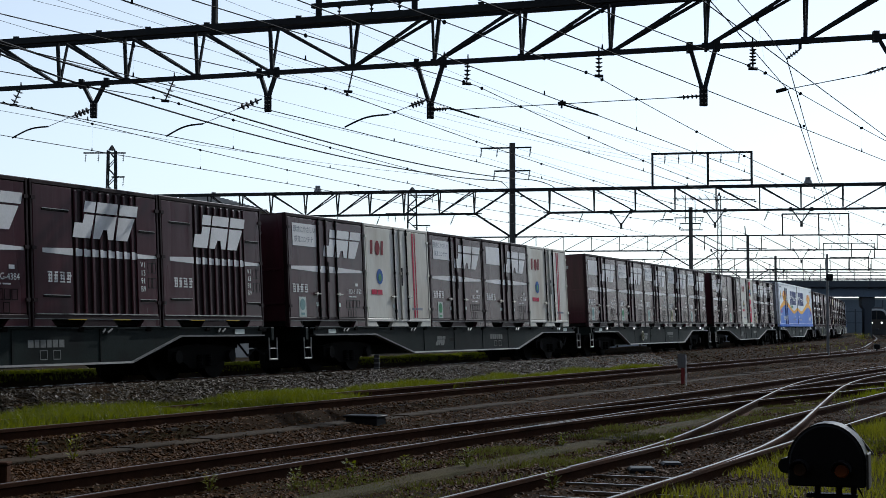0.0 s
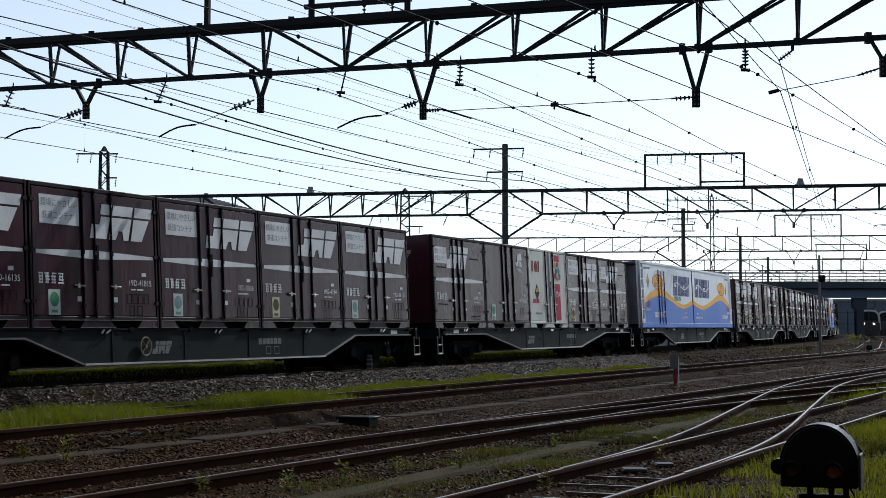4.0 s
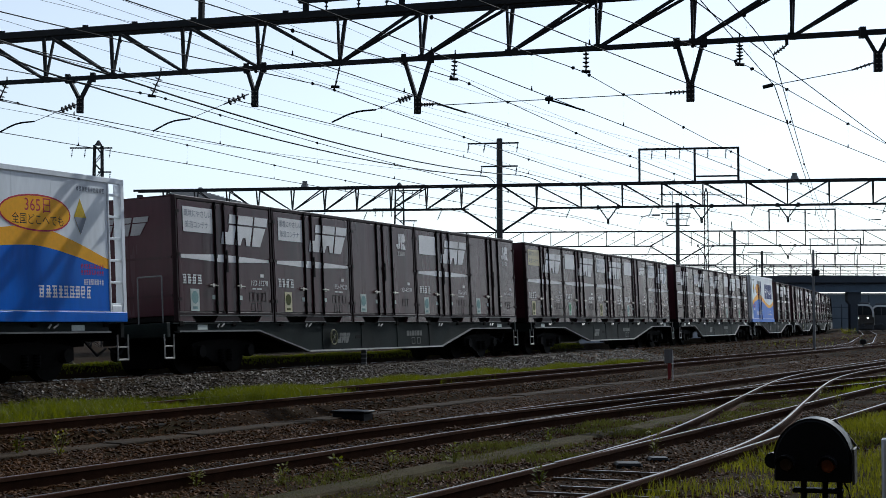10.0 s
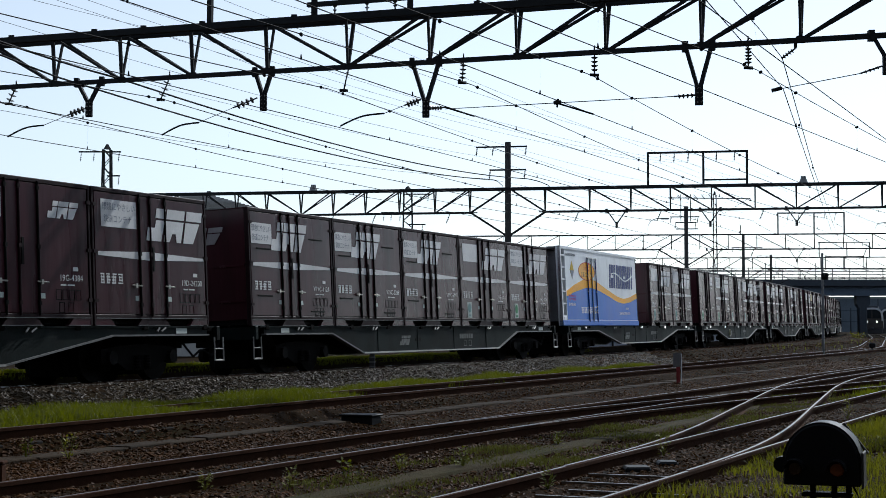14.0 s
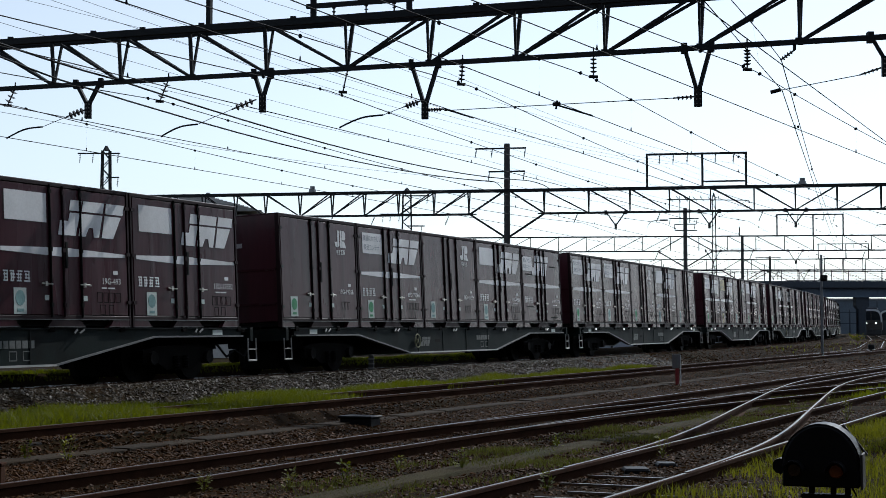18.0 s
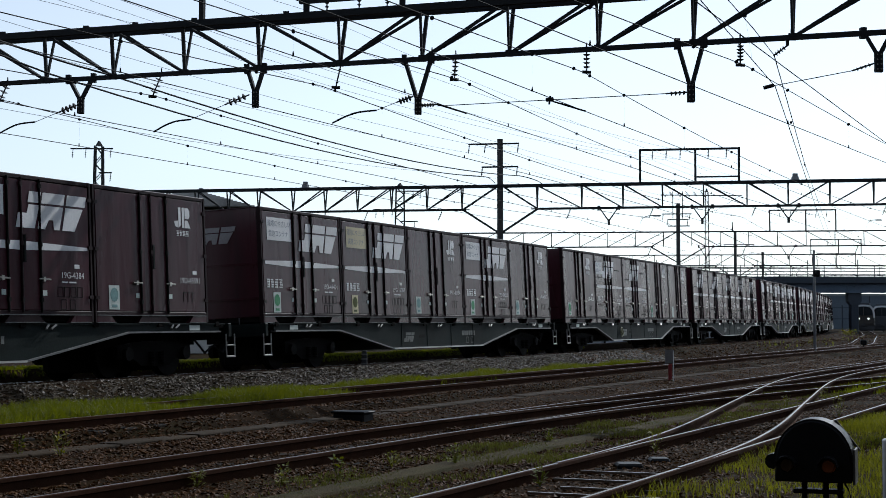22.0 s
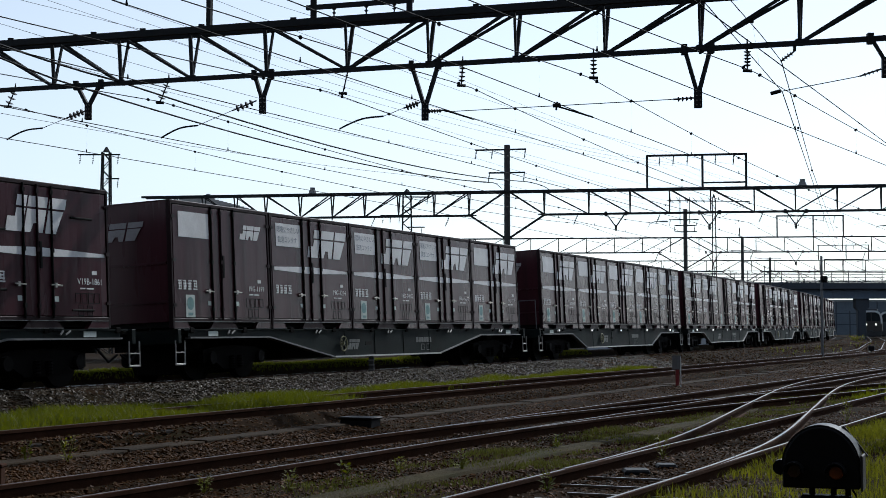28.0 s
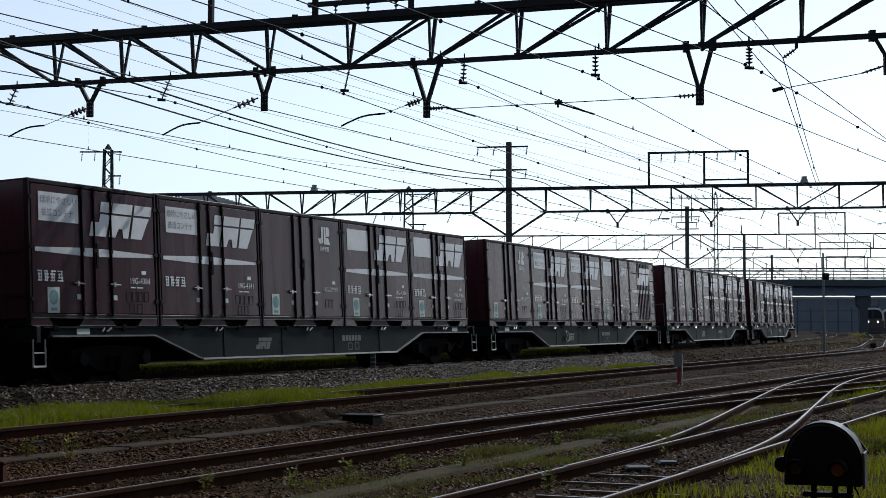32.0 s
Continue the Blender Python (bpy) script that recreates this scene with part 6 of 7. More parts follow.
def grass_patch(label, n, s0, s1, w0, w1, tall, mat, seed, clump=None, width=0.012):
    """Many thin blades; clump(s, w) gives how likely one grows there."""
    rng = np.random.default_rng(seed)
    ss = s0 + (s1 - s0) * rng.random(n)
    ws = w0 + (w1 - w0) * rng.random(n)
    if clump is not None:
        k = clump(ss, ws) > rng.random(n)
        ss, ws = ss[k], ws[k]
        n = len(ss)
    x, y, z = place_many(ss, ws)
    h = tall * (0.35 + 0.9 * rng.random(n)) * (0.55 + 0.7 * np.clip(waves(ss, ws, 1.3, 2.9, 0.4, 2.0), 0, 1))
    a = rng.random(n) * 2 * np.pi
    bend = 0.95 * h * rng.random(n)
    b = rng.random(n) * 2 * np.pi
    dx, dy = np.cos(a) * width, np.sin(a) * width
    bx, by = np.cos(b) * bend, np.sin(b) * bend
    P = lambda X, Y, Z: np.stack([X, Y, Z], -1)
    v = np.stack([P(x - dx, y - dy, z - 0.02), P(x + dx, y + dy, z - 0.02), P(x + bx * 0.35 + dx * 0.8, y + by * 0.35 + dy * 0.8, z + h * 0.6),
                  P(x + bx * 0.35 - dx * 0.8, y + by * 0.35 - dy * 0.8, z + h * 0.6), P(x + bx, y + by, z + h)], 1).reshape(-1, 3)
    q = np.array([(0, 1, 2), (0, 2, 3), (3, 2, 4)])
    f = (q[None] + 5 * np.arange(n)[:, None, None]).reshape(-1, 3)
    return stuff("grass", v, f, mat, label, "grass")


def waves(s, w, a, b, c, d):
    return 0.5 + 0.3 * np.sin(a * s + 1.3 * w + c) + 0.25 * np.sin(b * s - 2.1 * w + d)


def strip_edge(s, w):
    """The green strip narrows and breaks up as it goes."""
    mid = np.interp(s, [-14, -3, 0, 3, 14, 22], [5.7, 5.65, 5.4, 5.0, 5.15, 5.4])
    half = np.interp(s, [-14, -5, -2, 0, 3, 6, 14, 22], [1.0, 1.25, 1.2, 1.05, 0.72, 0.68, 0.55, 0.15])
    mid = mid + 0.14 * np.sin(0.9 * s + 1.0) + 0.08 * np.sin(2.3 * s)
    return np.clip(1.8 - 1.2 * np.abs(w - mid) / half, 0, 1) * np.clip(waves(s, w, 2.1, 3.7, 0, 1) + 0.6, 0, 1)


grass_patch("bright green grass strip between the freight track and the siding", 270000, -8, 22, 3.9, 7.1, 0.17, GRASS, 11, strip_edge, 0.007)
grass_patch("sparse yellow-green grass between the yard tracks", 60000, -12, 14, 11.3, 13.1, 0.05, MOSS, 13, lambda s, w: np.clip(waves(s, w, 1.7, 3.1, 1, 2) - 0.25, 0, 1), 0.006)
grass_patch("rough grass beside the near track", 56000, -14, 4, 14.55, 18.0, 0.12, GRASS_DRY, 14, lambda s, w: np.clip(waves(s, w, 1.1, 2.3, 0.5, 1.5) - 0.12, 0, 1), 0.0045)
grass_patch("short bright grass patch beside the near track", 60000, -4, 24, 14.6, 19.0, 0.1, GRASS_DRY, 15, lambda s, w: np.clip(waves(s, w, 0.9, 1.7, 0.5, 0.5) + 0.1, 0, 1), 0.006)
grass_patch("thin grass in the crossover's bend", 6000, 10, 30, 12.6, 13.6, 0.12, GRASS, 16, lambda s, w: np.clip(waves(s, w, 0.9, 1.9, 0, 3), 0, 1))
grass_patch("lit grass beyond the freight track", 20000, -8, 45, -9.0, -2.9, 0.2, GRASS, 17, None, 0.03)
grass_patch("lit grass on the bank behind the freight track", 36000, -8, 40, -3.3, -1.65, 0.065, GRASS, 19, None, 0.016)
grass_patch("yellow-green weeds far along the tracks", 500, 50, 100, 3.0, 5.5, 0.14, GRASS_DRY, 18, lambda s, w: np.clip(waves(s, w, 0.4, 0.23, 0, 3) - 0.2, 0, 1), 0.03)


def weed(x, y, z, tall, seed, mat):
    rng = random.Random(seed)
    root = thing("weed", "small green weed sprouting from the ballast", "weed", Matrix.Translation((x, y, z)))
    bm = B()
    for i in range(4):
        a = rng.uniform(0, 6.28)
        tip = Vector((math.cos(a) * tall * 0.3, math.sin(a) * tall * 0.3, tall * rng.uniform(0.7, 1.0)))
        rod(bm, (0, 0, 0), tip, 0.005, 4, 0.002)
    part("stem", bm, mat, root)
    bm = B()
    for i in range(46):
        a, r, h = rng.uniform(0, 6.28), rng.uniform(0.02, 0.3) * tall, rng.uniform(0.1, 1.0) * tall
        c = Vector((math.cos(a) * r, math.sin(a) * r, h))
        d = Vector((math.cos(a + rng.uniform(-1, 1)), math.sin(a + rng.uniform(-1, 1)), rng.uniform(-0.2, 0.8))).normalized() * rng.uniform(0.03, 0.07)
        w = d.cross(Vector((0, 0, 1))).normalized() * 0.012
        vs = [bm.verts.new(p) for p in (c, c + d * 0.5 + w, c + d, c + d * 0.5 - w)]
        bm.faces.new(vs)
    part("leaves", bm, mat, root)


for i, (x, y, t) in enumerate(((-4.15, 15.6, 0.2), (-3.75, 15.7, 0.28), (-0.85, 13.9, 0.2), (-1.3, 13.4, 0.18), (0.2, 15.4, 0.22), (2.35, 16.6, 0.24), (5.3, 23.6, 0.3), (6.0, 23.1, 0.28), (1.35, 18.2, 0.16),
                               (-0.4, 14.9, 0.16), (3.9, 20.9, 0.2), (6.9, 27.6, 0.25), (0.9, 13.3, 0.16), (-2.0, 13.2, 0.16))):
    weed(x, y, ground_z(x, y), t, 100 + i, GRASS_DRY if i % 2 else GRASS)

# sleepers under the nearer tracks
sleepers(track_1, line_1, 0.62, -0.15, 2.0, 12, 48)
sleepers(track_2, line_2, 0.62, -0.14, 1.8, 12, 75)
sleepers(track_3, line_3, 0.62, -0.127, 2.05, 7, 45)
sleepers(track_4, line_4, 0.62, -0.128, 2.3, 6, 36)

# ---- small things by the tracks ----
trough = thing("cable_trough", "weathered concrete cable trough lying along the ballast", "cable trough")
lid_me = None
for i in range(64):
    s = -14 + 0.75 * i
    x, y, th = on_line(s, 8.0 + 0.6 * shift_w(s))
    if lid_me is None:
        bm = box(B(), (-0.16, -0.365, -0.2), (0.16, 0.365, 0.0), 0.012)
        lid_me = bpy.data.meshes.new("trough_lid")
        bm.to_mesh(lid_me)
        bm.free()
        lid_me.materials.append(TROUGH)
    jit = 0.012 * noise.noise(Vector((i * 1.7, 0, 0)))
    shared("trough_lid", lid_me, trough, m=Matrix.Translation((x, y, -0.235 + 2 * jit)) @ Matrix.Rotation(-th + jit, 4, "Z"))

bm = B()
left, right = [], []
for i in range(60):
    s = -15 + 0.36 * i
    half = 0.2 * (1 + 0.35 * noise.noise(Vector((s * 0.9, 3.1, 0)))) * min(1.0, (6.8 - s) / 3.0)
    mid_w = 12.03 + 0.07 * noise.noise(Vector((s * 0.5, 7.7, 0)))
    left.append([bm.verts.new((*on_line(s, mid_w - half + k)[:2], z)) for k, z in ((0, -0.37), (0.05, -0.312))])
    right.append([bm.verts.new((*on_line(s, mid_w + half - k)[:2], z)) for k, z in ((0.05, -0.312), (0, -0.37))])
for i in range(59):
    row0, row1 = left[i] + right[i], left[i + 1] + right[i + 1]
    for j in range(3):
        bm.faces.new((row0[j], row1[j], row1[j + 1], row0[j + 1]))
bmesh.ops.recalc_face_normals(bm, faces=bm.faces)
tagged(mesh_object("pavement", bm, PATH), "narrow trodden grit path with moss between two tracks", "path", kind="structure")

junction = thing("junction_box", "low black trackside junction box on the ballast", "junction box", Matrix.Translation((-1.12, 21.6, -0.32)) @ Matrix.Rotation(-0.42, 4, "Z"))
part("case", box(B(), (-0.24, -0.16, -0.04), (0.24, 0.16, 0.14), 0.02), SIGNAL_BLACK, junction)
part("lid", box(B(), (-0.26, -0.18, 0.14), (0.26, 0.18, 0.17), 0.01), SIGNAL_BLACK, junction)
part("base", box(B(), (-0.34, -0.22, -0.08), (0.34, 0.22, -0.02), 0.01), CONCRETE, junction)

x, y = -1.69, 37.7
post = thing("distance_post", "short dark concrete post with pale bands on the shoulder", "post", Matrix.Translation((x, y, min(-0.28, ground_z(x, y)))))
part("shaft", box(B(), (-0.065, -0.065, -0.1), (0.065, 0.065, 0.68), 0.015), POLE, post)
for i in range(3):
    part("band", box(B(), (-0.068, -0.068, 0.34 + 0.11 * i), (0.068, 0.068, 0.38 + 0.11 * i), 0.005), MARKER_GREY, post)

x, y = 5.46, 36.0
marker = thing("track_marker", "faded grey marker plate on a red post", "marker post", Matrix.Translation((x, y, -0.3)))
part("shaft", box(B(), (-0.05, -0.02, -0.1), (0.03, 0.02, 0.7), 0.006), RED_PAINT, marker, "red lower post")
part("plate", box(B(), (-0.13, -0.032, 0.42), (0.075, -0.021, 0.74), 0.006), MARKER_GREY, marker, "grey upper plate")
part("edge_strip", box(B(), (0.05, -0.034, 0.0), (0.075, -0.018, 0.72), 0.004), WHITE, marker)

bm = rod(B(), (1.35, 46.0, -0.24), (2.0, 44.6, -0.34), 0.03, 6)
tagged(mesh_object("loose_stick", bm, WHITE), "pale stick lying on the ballast shoulder", "stick")

x, y = -3.78, 13.25
stub = thing("rusty_stake", "rusty iron stake beside the track", "stake", Matrix.Translation((x, y, ground_z(x, y))))
part("shaft", box(B(), (-0.09, -0.07, -0.05), (0.07, 0.07, 0.22), 0.012), RAIL_SIDE, stub)
part("cap", box(B(), (-0.1, -0.08, 0.22), (0.08, 0.08, 0.25), 0.008), RAIL_SIDE, stub)

bm = box(B(), (-0.035, -0.035, -0.1), (0.035, 0.035, 0.78), 0.01)
edge_post = mesh_object("boundary_post", bm, WHITE)
edge_post.location = (2.625, 9.0, -0.38)
tagged(edge_post, "slim white boundary post in the grass", "post")

# point rods and tie bars of the near turnout
rods = thing("point_rodding", "bright steel tie bars between the turnout's rails", "point rodding")
for (x0, y0), (x1, y1) in (((0.75, 12.6), (1.75, 12.15)), ((1.05, 13.0), (1.95, 12.6)), ((1.05, 13.7), (2.0, 13.3)), ((1.35, 14.4), (2.3, 14.0))):
    part("tie_bar", beam(B(), (x0, y0, -0.3), (x1, y1, -0.3), 0.035, 0.02), RAIL_TOP, rods)
part("point_motor", box(B(), (1.75, 14.9, -0.36), (2.0, 15.2, -0.28), 0.02), SIGNAL_BLACK, rods)
part("point_motor", box(B(), (2.15, 15.5, -0.36), (2.35, 15.75, -0.28), 0.02), SIGNAL_BLACK, rods)


HOOD_BLACK = material("satin_black_hood_paint", (0.008, 0.008, 0.009), 0.4, 0.0, 0.2, 6, 50, 0.02, specular=0.12)
DULL_LENS = material("dark_smoked_lens", (0.07, 0.035, 0.022), 0.25, 0.0, 0.2, 10, 60, 0)
SIDE_GREY = material("dull_side_plate_paint", (0.03, 0.026, 0.023), 0.6, 0.0, 0.3, 6, 40, 0.1)


# ---- the dwarf signal close to the camera ----
def dwarf_signal(x, y, z):
    root = thing("shunting_signal", "matt black half-round shunting signal with two amber lenses", "dwarf signal", Matrix.Translation((x, y, z)) @ Matrix.Rotation(-0.34, 4, "Z"))
    n = 20
    w, h = 0.21, 0.238
    outline = [(-w - 0.005, -0.17), (w + 0.005, -0.17)] + [(w * math.cos(math.pi * i / n), h * math.sin(math.pi * i / n) - 0.06) for i in range(n + 1)]
    to3 = lambda u, v, d: Vector((u, d, v))
    bm = prism(B(), outline, to3, -0.06, 0.16)
    bmesh.ops.bevel(bm, geom=list(bm.edges), offset=0.008, segments=1, affect="EDGES")
    part("case", bm, SIGNAL_BLACK, root)
    arch = [((w + 0.012) * math.cos(math.pi * i / n), (h + 0.01) * math.sin(math.pi * i / n) - 0.06) for i in range(n + 1)]
    part("hood", prism(B(), arch + [(a * 0.955, (b + 0.06) * 0.955 - 0.06) for a, b in arch[::-1]], to3, -0.052, 0.17), HOOD_BLACK, root)
    part("side_plate", box(B(), (w + 0.008, -0.06, -0.18), (w + 0.022, 0.14, 0.02), 0.004), SIDE_GREY, root)
    part("back_rib", beam(B(), (w * 0.5, 0.17, h * 0.72), (w + 0.03, 0.17, 0.0), 0.014, 0.014), SIDE_GREY, root)
    for u in (-0.145, 0.085):
        lens = part("lens", rod(B(), (u, -0.062, -0.075), (u, -0.085, -0.075), 0.042, 16, 0.034), AMBER if u > 0 else DULL_LENS, root, "unlit amber lens" if u > 0 else "dark unlit lens")
        bm = B()
        m = 14
        ring = [(u + 0.058 * math.cos(math.pi * i / m), -0.075 + 0.058 * math.sin(math.pi * i / m)) for i in range(m + 1)]
        prism(bm, ring + [(u + (a - u) * 0.88, -0.075 + (b + 0.075) * 0.88) for a, b in ring[::-1]], to3, -0.17, -0.058)
        part("lens_hood", bm, SIGNAL_BLACK, root)
    part("hinge_boss", rod(B(), (-w - 0.02, -0.02, -0.06), (-w - 0.02, 0.08, -0.06), 0.045, 10), SIGNAL_BLACK, root)
    for u in (-0.06, 0.06, 0.14):
        part("leg", rod(B(), (u, 0.05, -0.62), (u, 0.05, -0.16), 0.017, 8), SIGNAL_BLACK, root)
    part("yoke", box(B(), (-0.12, 0.0, -0.24), (0.16, 0.1, -0.215), 0.006), SIGNAL_BLACK, root)
    part("foot", box(B(), (-0.2, -0.08, -0.64), (0.2, 0.18, -0.3), 0.02), SIGNAL_BLACK, root)
    bm = wire_mesh(B(), bezier((0.16, 0.08, -0.18), (0.26, 0.08, -0.3), (0.1, 0.1, -0.45), (0.22, 0.1, -0.62), 10), 0.012, 6)
    part("cable", bm, CABLE, root)


dwarf_signal(2.165, 8.9, 0.335)


# ---- the distance ----
def lattice_tower(label, x, y, top, wide, arms, bar=0.07):
    root = thing("lattice_tower", label, "lattice tower", Matrix.Translation((x, y, -0.45)))
    h = top + 0.45
    f = 0.9
    for sx in (-1, 1):
        for sy in (-1, 1):
            part("leg", beam(B(), (sx * wide * f, sy * wide * f, 0), (sx * wide * 0.5, sy * wide * 0.5, h), bar, bar), STEEL_DARK, root)
    n = int(h / 0.5)
    bm = B()
    for i in range(n):
        z0, z1 = h * i / n, h * (i + 1) / n
        a0, a1 = wide * (f + (0.5 - f) * z0 / h), wide * (f + (0.5 - f) * z1 / h)
        s = 1 if i % 2 else -1
        for sy in (-1, 1):
            beam(bm, (-s * a0, sy * a0, z0), (s * a1, sy * a1, z1), bar * 0.57, bar * 0.57)
            beam(bm, (sy * a0, -s * a0, z0), (sy * a1, s * a1, z1), bar * 0.57, bar * 0.57)
    part("lacing", bm, STEEL_DARK, root)
    part("cap", rod(B(), (0, 0, h), (0, 0, h + 0.3), wide * 0.55, 4, 0.05), STEEL_DARK, root)
    for z, x0, x1, hang in arms:
        part("crossarm", beam(B(), (x0, 0, z + 0.45), (x1, 0, z + 0.45), 0.08, 0.08), STEEL_DARK, root)
        for u in hang:
            insulator(root, (u, 0, z + 0.45), (u - 0.05, 0, z - 0.1), 4, 0.06)
    return root


lattice_tower("grey lattice steel tower with insulator arms behind the train", -19.46, 90, 11.3, 0.42, ((11.15, -1.65, 0.8, (-1.5, -0.75, 0.7)), (9.75, 0.0, 0.75, (0.7,))))
lattice_tower("slim lattice tower behind the second gantry", -2.32, 105, 10.2, 0.52, ((9.95, -0.3, 1.6, (0.9, 1.4)), (8.7, -1.8, 0.2, (-1.6, -1.1, -0.5)), (7.9, 0, 1.2, (1.0,))))
lattice_tower("distant thin lattice mast", 22.85, 130, 12.0, 0.24, (), 0.032)


def yard_lamp(x, y, top, reach):
    root = thing("yard_lamp", "thin grey gooseneck lamp post far down the yard", "lamp post", Matrix.Translation((x, y, -0.45)))
    h = top + 0.45
    part("post", wire_mesh(B(), [(0, 0, 0), (0, 0, h - 1.2)], 0.05, 6), STEEL_GREY, root)
    part("arm", wire_mesh(B(), bezier((0, 0, h - 1.2), (0, 0, h - 0.2), (reach * 0.3, 0, h), (reach, 0, h), 10), 0.035, 6), STEEL_GREY, root)
    part("lamp_head", box(B(), (reach - 0.1, -0.1, h - 0.08), (reach + 0.5, 0.1, h + 0.04), 0.03), STEEL_GREY, root)


yard_lamp(15.2, 115, 9.0, 1.1)
yard_lamp(41.8, 150, 11.0, 1.0)

house = thing("house", "grey tiled hipped roof of a house behind the yard", "house", Matrix.Translation((-11.6, 75.5, -0.45)))
part("wall", box(B(), (-2.2, -1.5, 0), (2.4, 3.5, 6.9)), PLASTER, house)
bm = B()
e, r = [(-2.9, -2.1, 7.0), (3.1, -2.1, 7.0), (3.1, 4.1, 7.0), (-2.9, 4.1, 7.0)], [(-0.9, 0.9, 7.97), (0.25, 0.9, 7.92)]
ev, rv = [bm.verts.new(p) for p in e], [bm.verts.new(p) for p in r]
for f in ((ev[0], ev[1], rv[1], rv[0]), (ev[1], ev[2], rv[1]), (ev[2], ev[3], rv[0], rv[1]), (ev[3], ev[0], rv[0]), (ev[3], ev[2], ev[1], ev[0])):
    bm.faces.new(f)
part("roof", bm, ROOF_TILE, house)
part("ridge", beam(B(), (-1.0, 0.9, 7.98), (0.35, 0.9, 7.93), 0.2, 0.12), ROOF_TILE, house)
bm = rod(B(), (0.12, 0.9, 7.85), (0.12, 0.9, 8.02), 0.08, 10)
rod(bm, (0.12, 0.9, 8.02), (0.12, 0.9, 8.13), 0.13, 10, 0.1)
rod(bm, (0.4, 0.9, 7.85), (0.36, 0.9, 8.0), 0.05, 8)
part("roof_ventilator", bm, STEEL_GREY, house, "grey round roof ventilator")
bm = B()
for i in range(12):
    t = i / 12
    beam(bm, (-2.9 + 2.0 * t, -2.1 + 3.0 * t, 7.03 + 0.95 * t), (3.1 - 2.85 * t, -2.1 + 3.0 * t, 7.03 + 0.9 * t), 0.06, 0.05)
part("roof_ribbing", bm, ROOF_TILE, house)["kind"] = "stuff"

# unseen plain wall added behind the camera to block skylight from there
tagged(mesh_object("wall_south", box(B(), (-45, -9.4, -0.6), (46.4, -9.0, 20)), WALL_DARK), "unseen dark wall added behind the camera to block skylight", "wall", kind="structure")

# and an unseen plain wall added on the right, darkening reflections in the train
tagged(mesh_object("wall_east", box(B(), (46, -9.0, -0.6), (46.4, 63, 14)), WALL_GREY), "unseen grey wall added at the right to darken the train's reflections", "wall", kind="structure")

# the road bridge
bridge = thing("road_bridge", "blue-grey steel road bridge crossing over the yard", "bridge")
by, bz = 186.0, 0.0
part("girder", box(B(), (8, by, 4.62), (170, by + 0.4, 5.75)), BRIDGE_STEEL, bridge, "blue-grey plate girder")
part("girder", box(B(), (8, by + 9.6, 4.8), (170, by + 10, 5.75)), BRIDGE_STEEL, bridge)
# deck edge takes the darkest blue to carry its shade as well
part("deck", box(B(), (8, by - 1.1, 5.75), (170, by + 10.6, 6.55)), PIER_DARK, bridge, "dark deck edge and parapet with shade in the colour")
bm = B()
for i in range(60):
    box(bm, (9 + 2.7 * i, by - 0.04, 4.66), (9.06 + 2.7 * i, by + 0.01, 5.72))
part("web_stiffeners", bm, BRIDGE_STEEL, bridge)
for z in (6.8, 7.15, 7.5, 7.9):
    part("guard_rail", beam(B(), (8, by - 0.9, z), (170, by - 0.9, z), 0.09, 0.09), STEEL_GREY, bridge)
bm = B()
for i in range(80):
    beam(bm, (8.5 + 2.0 * i, by - 0.9, 6.5), (8.5 + 2.0 * i, by - 0.9, 7.95 + (0.6 if i % 3 == 0 else 0)), 0.1, 0.1)
part("guard_posts", bm, STEEL_GREY, bridge)
for px in (50.5, 92.0, 18.0):
    part("pier", box(B(), (px - 0.5, by + 0.6, -0.45), (px + 0.5, by + 1.6, 4.2), 0.12), PIER_DARK, bridge)
    to3 = lambda u, v, d: Vector((px + u, by + 0.45 + d, v))
    part("pier_head", prism(B(), [(-0.5, 3.2), (0.5, 3.2), (0.8, 3.6), (0.8, 4.9), (0.6, 5.6), (-0.6, 5.6), (-0.8, 4.9), (-0.8, 3.6)], to3, 0, 1.3), PIER_DARK, bridge)

# a fence wall that runs under the bridge beyond the curve
wall = thing("noise_barrier", "blue-grey panel fence along the far side of the line", "fence")
pts = [(on_line(s, -7.5)[0], on_line(s, -7.5)[1]) for s in range(60, 400, 6)]
for i, (a, b) in enumerate(zip(pts, pts[1:])):
    p3 = lambda u, v, d: Vector((a[0] + (b[0] - a[0]) * u, a[1] + (b[1] - a[1]) * u + d, v))
    part("fence_panel", prism(B(), [(0, -0.45), (1, -0.45), (1, 2.3), (0, 2.3)], p3, 0.0, 0.06), BRIDGE_STEEL, wall)
    part("fence_post", box(B(), (a[0] - 0.07, a[1] - 0.07, -0.45), (a[0] + 0.07, a[1] + 0.07, 2.6)), STEEL_DARK, wall)


def far_block(label, x, y, w, d, h):
    root = thing("building", label, "building", Matrix.Translation((x, y, -0.45)))
    part("wall", box(B(), (-w / 2, 0, 0), (w / 2, d, h)), HAZE_BLUE, root)
    part("roof", box(B(), (-w / 2 - 0.3, -0.3, h), (w / 2 + 0.3, d + 0.3, h + 0.4)), STEEL_GREY, root)
    part("downpipe", rod(B(), (-w / 2 + 1, -0.1, 0), (-w / 2 + 1, -0.1, h), 0.08, 6), STEEL_GREY, root)


for i, (w, h) in enumerate(((46, 7.3), (52, 7.5), (44, 7.2), (60, 7.6))):
    far_block("low dark blue-grey building beyond the bridge", -10 + 48 * i, 330 + 6 * (i % 2), w, 12, h)


